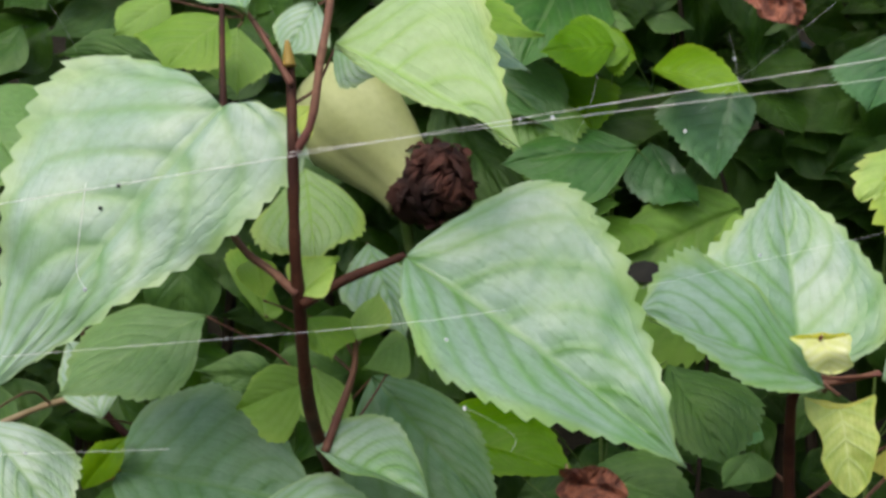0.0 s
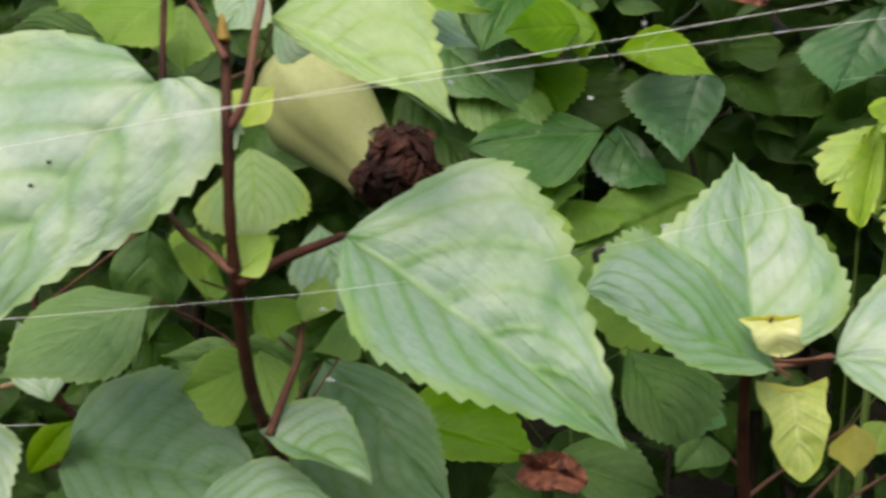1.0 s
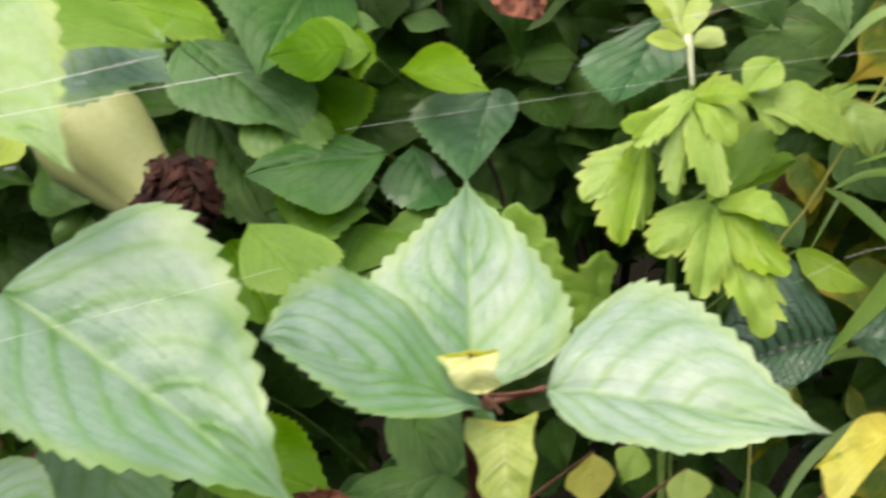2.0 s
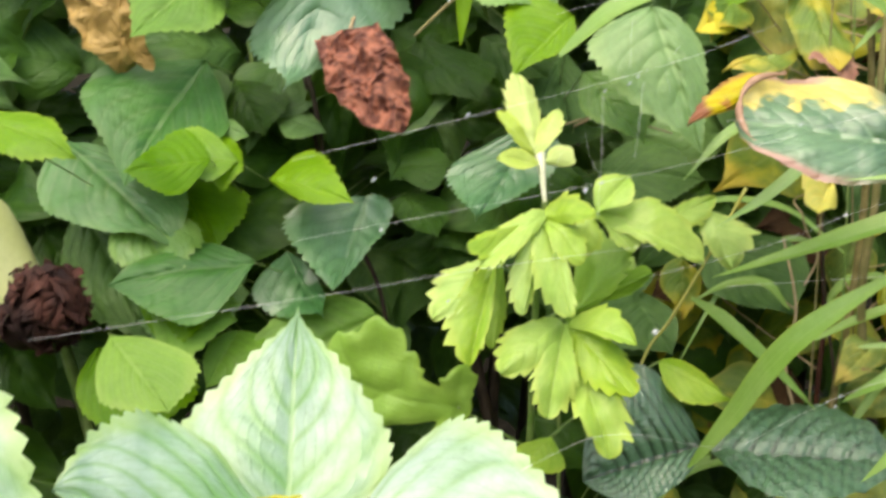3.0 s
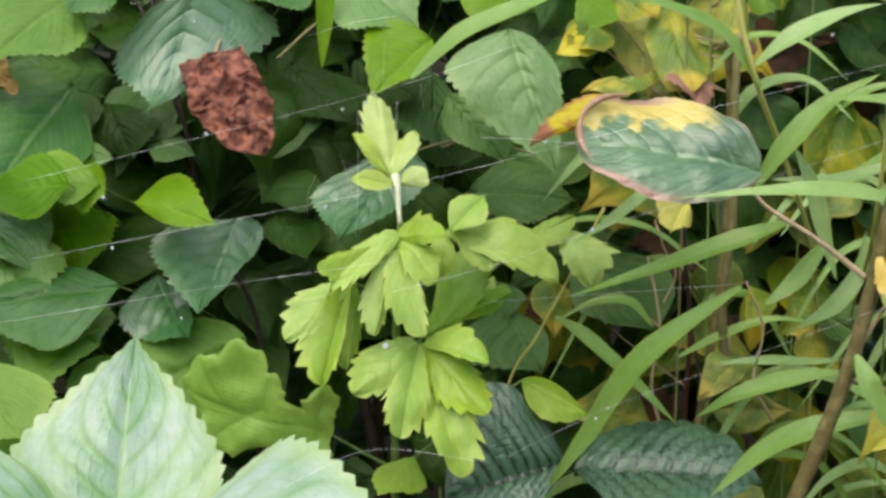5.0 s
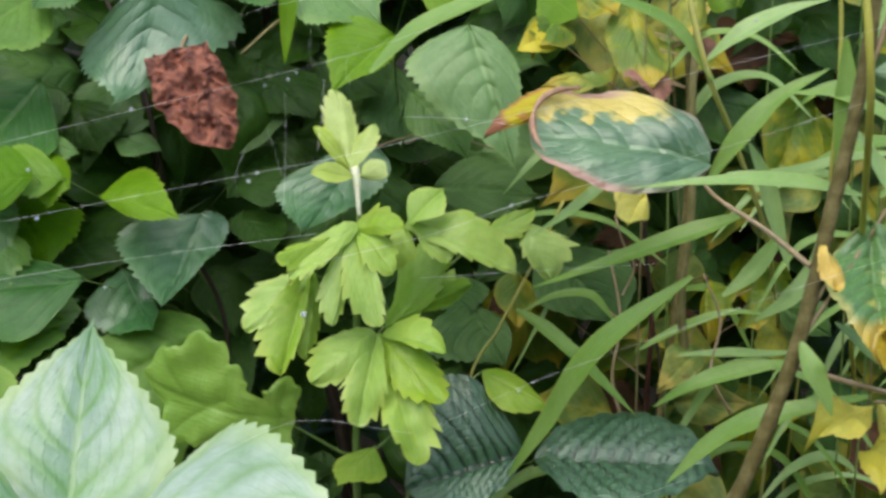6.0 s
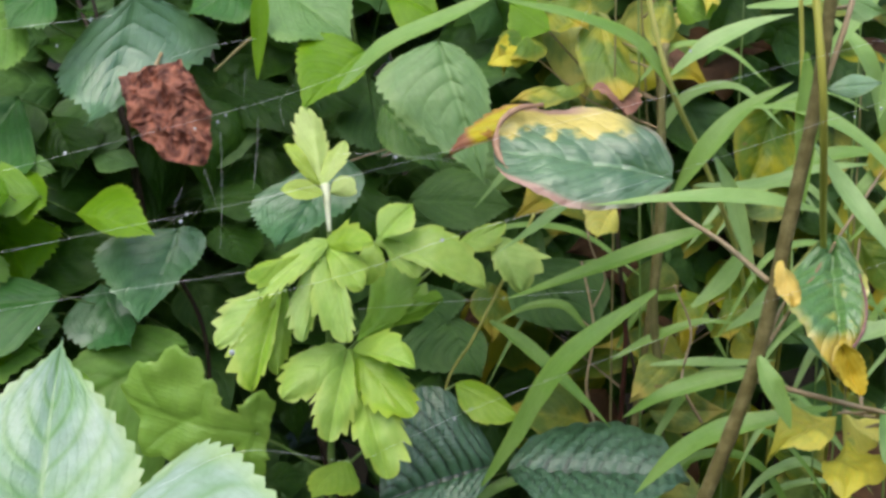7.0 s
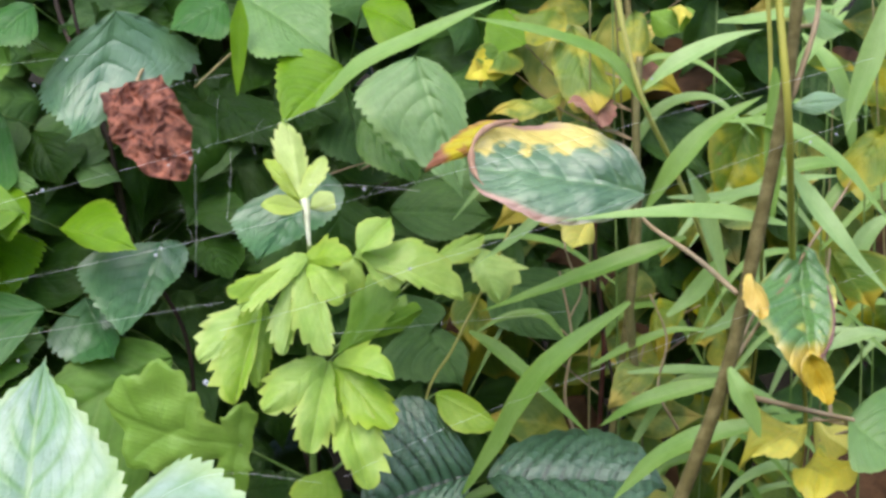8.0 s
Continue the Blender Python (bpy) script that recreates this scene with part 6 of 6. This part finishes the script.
    v, f, u = blade(base, tip, left, right, 0.3, 9, 0.12, 0.06, 0.2, 0.02, 4, 1.5, 0.9, 0.003, 0.4, 5.0)
    part("yellow_flap", v, f, M["flap"], ob, "yellow curled tip", u, base)


special_parts()

# two black specks on the largest leaf
for spot in SPECKS:
    verts_a = [Vector(v.co) + ORIGIN[leaf_a] for v in leaf_a.data.vertices]
    q = min(verts_a, key=lambda w: (w.x - spot[0]) ** 2 + (w.z - spot[2]) ** 2) + Vector((0, -0.0004, 0))
    ring = [q + Vector((0.0007 * math.cos(k * 0.7) * (1 + 0.3 * noise.noise(Vector((k, spot[0] * 90, 0)))), -0.0002, 0.0006 * math.sin(k * 0.7))) for k in range(9)]
    part("black_speck", [q + Vector((0, -0.0009, 0)), *ring], [(0, k + 1, (k + 1) % 9 + 1) for k in range(9)], M["hole"], leaf_a, "small black speck", origin=q)

# ---- web ----
web = None


rnd_bead = random.Random(17)


def thread(points, r):
    """A silk thread with tiny beads of water strung along it at uneven steps."""
    line = smooth_line(points, 10)
    r *= 0.5 if (line[-1] - line[0]).length < 0.015 else 1.0
    verts, faces = tube(line, 1.25 * r, 1.25 * r, 5, 0.5)
    for a, b in zip(line, line[1:]):
        for k in range(max(1, round((b - a).length / 0.0022))):
            if rnd_bead.random() < 0.55:
                continue
            p, w = a.lerp(b, rnd_bead.random()), r * rnd_bead.choice((1.6, 2.2, 2.2, 3.0, 4.5))
            o = len(verts)
            verts += [p + Vector(d) * w for d in ((0, 0, 1.2), (1, 0, 0), (0, -1, 0), (-1, 0, 0), (0, 1, 0), (0, 0, -1.2))]
            faces += [(o, o + 1 + i, o + 1 + (i + 1) % 4) for i in range(4)] + [(o + 5, o + 1 + (i + 1) % 4, o + 1 + i) for i in range(4)]
    part("silk_thread", verts, faces, M["silk"], web, origin=line[0])


def drop(p, r):
    line = [Vector(p) + Vector((0, 0, r * k)) for k in (-1.0, -0.7, 0.0, 0.6, 0.95)]
    v, f = [], []
    for k, q in zip((-1.0, -0.7, 0.0, 0.6, 0.95), line):
        for s in range(8):
            a = s * math.pi / 4
            w = r * math.sqrt(max(1 - k * k, 0.02))
            v.append(q + Vector((w * math.cos(a), w * math.sin(a), 0)))
    for i in range(4):
        for s in range(8):
            f.append((i * 8 + s, i * 8 + (s + 1) % 8, i * 8 + 8 + (s + 1) % 8, i * 8 + 8 + s))
    f += [tuple(range(8)), tuple(range(32, 40))]
    part("dew_drop", v, f, M["drop"], web, origin=p)

web = thing("spider_web", (0.0, 0.2, 0.95), "fine white spider silk threads with tiny dew drops", "spider web")
thread(((-0.0608, 0.1930, 0.9018), (-0.0084, 0.1810, 0.9115), (0.0441, 0.1690, 0.9212), (0.1031, 0.1555, 0.9321)), 3.4e-05)
thread(((0.0015, 0.1800, 0.9139), (0.0343, 0.1720, 0.9187), (0.0671, 0.1640, 0.9235), (0.1123, 0.1530, 0.9301)), 2.8e-05)
thread(((0.0596, 0.2100, 0.8882), (0.1063, 0.2200, 0.8976)), 1.5e-05)
thread(((-0.0586, 0.1900, 0.8776), (0.0210, 0.1900, 0.8857), (0.0361, 0.2000, 0.8860)), 2.8e-05)
thread(((-0.0546, 0.1800, 0.8645), (-0.0180, 0.1800, 0.8665)), 2.8e-05)
thread(((0.0753, 0.2180, 0.9336), (0.0767, 0.2180, 0.9292), (0.0770, 0.2140, 0.9221)), 1.6e-05)
thread(((0.0703, 0.2150, 0.9200), (0.0933, 0.2150, 0.9391)), 1e-05)
thread(((-0.0416, 0.2000, 0.9368), (-0.0389, 0.2000, 0.9321), (-0.0376, 0.2000, 0.9293)), 1.6e-05)
thread(((-0.0316, 0.1850, 0.9083), (-0.0330, 0.1850, 0.8997), (-0.0336, 0.1850, 0.8942), (-0.0324, 0.1850, 0.8912)), 3.4e-05)
thread(((0.0293, 0.1550, 0.8815), (0.0330, 0.1570, 0.8792), (0.0363, 0.1570, 0.8766), (0.0357, 0.1570, 0.8748)), 2.8e-05)
thread(((0.0514, 0.2100, 0.9263), (0.0496, 0.2100, 0.9194), (0.0477, 0.2100, 0.9156)), 1.6e-05)
thread(((0.1646, 0.2500, 0.9502), (0.2251, 0.2500, 0.9637), (0.2429, 0.2550, 0.9684), (0.2593, 0.2600, 0.9740)), 1.6e-05)
thread(((0.1656, 0.2440, 0.9358), (0.2220, 0.2440, 0.9449), (0.2387, 0.2500, 0.9476), (0.2740, 0.2600, 0.9549), (0.3217, 0.2700, 0.9646), (0.3971, 0.2900, 0.9803)), 1.6e-05)
thread(((0.2321, 0.2500, 0.9263), (0.2575, 0.2550, 0.9314), (0.2746, 0.2600, 0.9363), (0.3243, 0.2800, 0.9463), (0.3834, 0.3000, 0.9608), (0.4027, 0.3000, 0.9666)), 1.6e-05)
thread(((0.2565, 0.2700, 0.8869), (0.2808, 0.2800, 0.8940), (0.3104, 0.2800, 0.9033), (0.3550, 0.2900, 0.9141), (0.4033, 0.3000, 0.9245)), 1.6e-05)
thread(((0.3016, 0.2800, 0.8643), (0.3166, 0.2800, 0.8690)), 1.6e-05)
thread(((0.1170, 0.2400, 0.9195), (0.1683, 0.2400, 0.9258), (0.1972, 0.2450, 0.9291), (0.2333, 0.2500, 0.9324)), 1.6e-05)
thread(((0.2552, 0.2800, 0.9193), (0.3167, 0.3000, 0.9183)), 1.6e-05)
thread(((0.2182, 0.2700, 0.9498), (0.2161, 0.2700, 0.9455), (0.2156, 0.2700, 0.9399)), 1.6e-05)
thread(((0.2352, 0.2700, 0.9639), (0.2345, 0.2700, 0.9565), (0.2333, 0.2700, 0.9485)), 1.6e-05)
thread(((0.2229, 0.2700, 0.9533), (0.2240, 0.2700, 0.9495), (0.2256, 0.2700, 0.9435)), 1.6e-05)
thread(((0.2433, 0.2700, 0.9713), (0.2402, 0.2700, 0.9675), (0.2407, 0.2700, 0.9620)), 1.6e-05)
thread(((0.2332, 0.2700, 0.9769), (0.2326, 0.2700, 0.9714), (0.2324, 0.2700, 0.9659)), 1.6e-05)
thread(((0.2269, 0.2700, 0.9612), (0.2265, 0.2700, 0.9494), (0.2255, 0.2700, 0.9357)), 1.6e-05)
thread(((0.2174, 0.2700, 0.9778), (0.2266, 0.2700, 0.9801), (0.2358, 0.2700, 0.9813)), 1.6e-05)
thread(((0.2525, 0.2700, 0.9556), (0.2637, 0.2700, 0.9549), (0.2775, 0.2700, 0.9530)), 1.6e-05)
thread(((0.1815, 0.2700, 0.9849), (0.1922, 0.2700, 0.9858), (0.2054, 0.2700, 0.9871)), 1.6e-05)
thread(((0.2087, 0.2700, 0.8829), (0.2266, 0.2700, 0.8898), (0.2518, 0.2700, 0.8859)), 1.6e-05)
thread(((0.3100, 0.2700, 0.9866), (0.3078, 0.2700, 0.9826), (0.3066, 0.2700, 0.9764)), 1.6e-05)
drop((0.1954, 0.2600, 0.9800), 0.00028)
drop((0.2026, 0.2600, 0.9852), 0.00034)
drop((0.2199, 0.2500, 0.9432), 0.00040)
drop((0.2284, 0.2500, 0.9630), 0.00031)
drop((0.2645, 0.2600, 0.9544), 0.00037)
drop((0.2238, 0.2500, 0.9618), 0.00028)
drop((0.3798, 0.2900, 0.9596), 0.00034)
drop((0.3867, 0.2900, 0.9614), 0.00040)
drop((0.2759, 0.2700, 0.8943), 0.00031)
drop((0.3417, 0.3000, 0.9778), 0.00037)
drop((-0.0413, 0.1800, 0.8653), 0.00028)
drop((0.0263, 0.1700, 0.8874), 0.00034)
drop((0.0668, 0.2100, 0.9164), 0.00040)
drop((0.0293, 0.1550, 0.8815), 0.00031)
drop((0.0765, 0.2180, 0.9292), 0.00037)
drop((0.2808, 0.2800, 0.8940), 0.00028)
drop((0.2220, 0.2440, 0.9449), 0.00034)
drop((0.2738, 0.2600, 0.9362), 0.00040)
drop((0.2301, 0.2350, 0.9185), 0.00031)
drop((0.1979, 0.2500, 0.9579), 0.00037)
drop((0.2301, 0.2500, 0.9643), 0.00028)
drop((0.0785, 0.2000, 0.8960), 0.00034)
drop((-0.0324, 0.1850, 0.8912), 0.00040)
drop((0.0375, 0.2030, 0.9184), 0.00031)
drop((0.1802, 0.2400, 0.9468), 0.00037)
drop((0.1930, 0.2400, 0.9243), 0.00028)
drop((0.1813, 0.2400, 0.9377), 0.00034)
drop((0.0431, 0.2040, 0.9188), 0.00040)
drop((0.2301, 0.2360, 0.9182), 0.0006)

# ---- dense undergrowth that fills the bank behind ----
def undergrowth(count, seed, xr, yr, zr, cols):
    rnd = random.Random(seed)
    verts, faces, uvs = [], [], []
    for k in range(count):
        y = rnd.uniform(*yr)
        x = rnd.uniform(*xr)
        z = rnd.uniform(*zr)
        crest = 1.3 + 0.22 * noise.noise(Vector((x * 2.4, 3.1, 0))) + 0.06 * noise.noise(Vector((x * 9, 1.3, 0))) - 1.5 * max(0.0, abs(y - 0.82) - 0.07)
        crest -= 1.4 * max(0.0, abs(x - 0.25) - 1.35) ** 1.5
        if z < ground_height(x, y) + 0.03 or z > crest:
            continue
        size = rnd.uniform(0.032, 0.075)
        a = rnd.uniform(-1.9, 1.9)
        d = Vector((math.sin(a), rnd.uniform(-0.6, 0.1), -math.cos(a) * 0.9)).normalized() * size
        nor = Vector((rnd.uniform(-0.5, 0.5), -1, rnd.uniform(0.1, 1.0)))
        across = d.cross(nor).normalized() * size * rnd.uniform(0.28, 0.4)
        b = Vector((x, y, z))
        mid = b + 0.35 * d
        lv, lf, lu = blade(b, b + d, mid + across, mid - across, 0.35, 3, 0.05, 0.06, 0.15, 0.02, 5, 2.0, 1.7, 0.006, 0.0, k * 0.37, cols)
        o = len(verts)
        verts += lv
        uvs += lu
        faces += [tuple(i + o for i in f) for f in lf]
    return verts, faces, uvs


for count, seed, mat, xr, yr, zr, label in (
    (3700, 5, "dark", (-0.55, 1.05), (0.69, 0.97), (0.45, 1.45), "dense dark green undergrowth covering the shaded bank"),
    # second row: unseen foliage, added overhead to shade the leaves below
    (520, 6, "dark", (-0.6, 0.30), (0.68, 0.85), (1.14, 1.5), "dark green foliage added above the view to shade the hedge"),
    (900, 12, "dark", (-0.2, 0.55), (0.67, 0.82), (0.85, 1.3), "dark green leaves of the hedge"),
    (1500, 13, "dark", (-0.6, 1.1), (0.68, 0.95), (0.02, 0.5), "dark green leaves at the foot of the hedge"),
    (2600, 14, "dark", (-1.6, -0.55), (0.66, 1.0), (0.02, 1.45), "dense dark green hedge along the lane"),
    (2600, 15, "dark", (1.05, 2.1), (0.66, 1.0), (0.02, 1.45), "dense dark green hedge along the lane"),
    (24, 16, "rust", (0.36, 0.64), (0.66, 0.76), (0.72, 1.12), "dead rust-brown leaves among the grass"),
    (22, 8, "mid", (0.30, 0.75), (0.66, 0.75), (0.6, 1.25), "lighter green foliage among the grass"),
    (120, 9, "mottled", (0.33, 0.66), (0.63, 0.74), (0.7, 1.15), "yellowing leaves among the grass"),
):
    verts_, faces_, uvs_ = undergrowth(count, seed, xr, yr, zr, (0.0, 0.5, 1.0) if 12 < seed < 16 else COARSE)
    low = part("undergrowth", verts_, faces_, M[mat], None, uvs=uvs_, origin=(0, 0.9, 0.2))
    tagged(low, label, "foliage", kind="stuff")

# finer grass standing behind the broad blades
tuft_c = thing("grass_tuft", (0.46, 0.66, ground_height(0.46, 0.66)), "thin green grass with many narrow leaning blades", "grass", "grass tufts")
rnd_grass = random.Random(31)
for k in range(11):
    x, y, top = 0.385 + 0.023 * k + rnd_grass.uniform(-0.01, 0.01), rnd_grass.uniform(0.58, 0.64), rnd_grass.uniform(0.98, 1.16)
    lean = rnd_grass.uniform(-0.05, 0.05)
    culm = smooth_line(((x, 0.68, ground_height(x, 0.68)), (x + 0.2 * lean, 0.66, 0.4), (x + 0.6 * lean, y + 0.02, 0.75), (x + lean, y, top)), 10)
    part("stalk", *tube(culm, 0.0008, 0.0005, 6, 0.1), M["olive" if k % 3 == 0 else "green_stem"], tuft_c, origin=culm[0])
    for j in range(5):
        p = culm[14 + 3 * j + k % 3]
        s = 1 if (j + k) % 2 else -1
        size = rnd_grass.uniform(0.06, 0.13)
        rise, fall = rnd_grass.uniform(0.15, 0.5), rnd_grass.uniform(-0.3, 0.3)
        front = Vector((0, -0.012, 0))
        grass_blade(tuft_c, (p, p + Vector((0.3 * s * size, 0, rise * size)) + front * 0.4, p + Vector((0.65 * s * size, 0, (rise + 0.5 * fall) * size)) + front, p + Vector((s * size, 0, fall * size)) + front * 1.6), rnd_grass.uniform(0.004, 0.008))

# bare woody stems inside the hedge
rnd_stem = random.Random(21)
stem_v, stem_f = [], []
for k in range(70):
    x, y = rnd_stem.uniform(-1.5, 2.0), rnd_stem.uniform(0.74, 0.95)
    z0 = ground_height(x, y) - 0.01
    line = smooth_line([(x + 0.05 * math.sin(k * 2.1 + j * 1.3) * j / 3, y + 0.03 * math.cos(k * 1.7 + j), z0 + (1.25 - z0) * j / 4) for j in range(5)], 4)
    tv, tf = tube(line, 0.006, 0.0025, 6, 0.2)
    stem_f += [tuple(i + len(stem_v) for i in f) for f in tf]
    stem_v += tv
stems = part("hedge_stems", stem_v, stem_f, M["dark_stem"], None, origin=(0, 0.85, 0))
tagged(stems, "dark bare woody stems inside the hedge", "stems", kind="stuff")
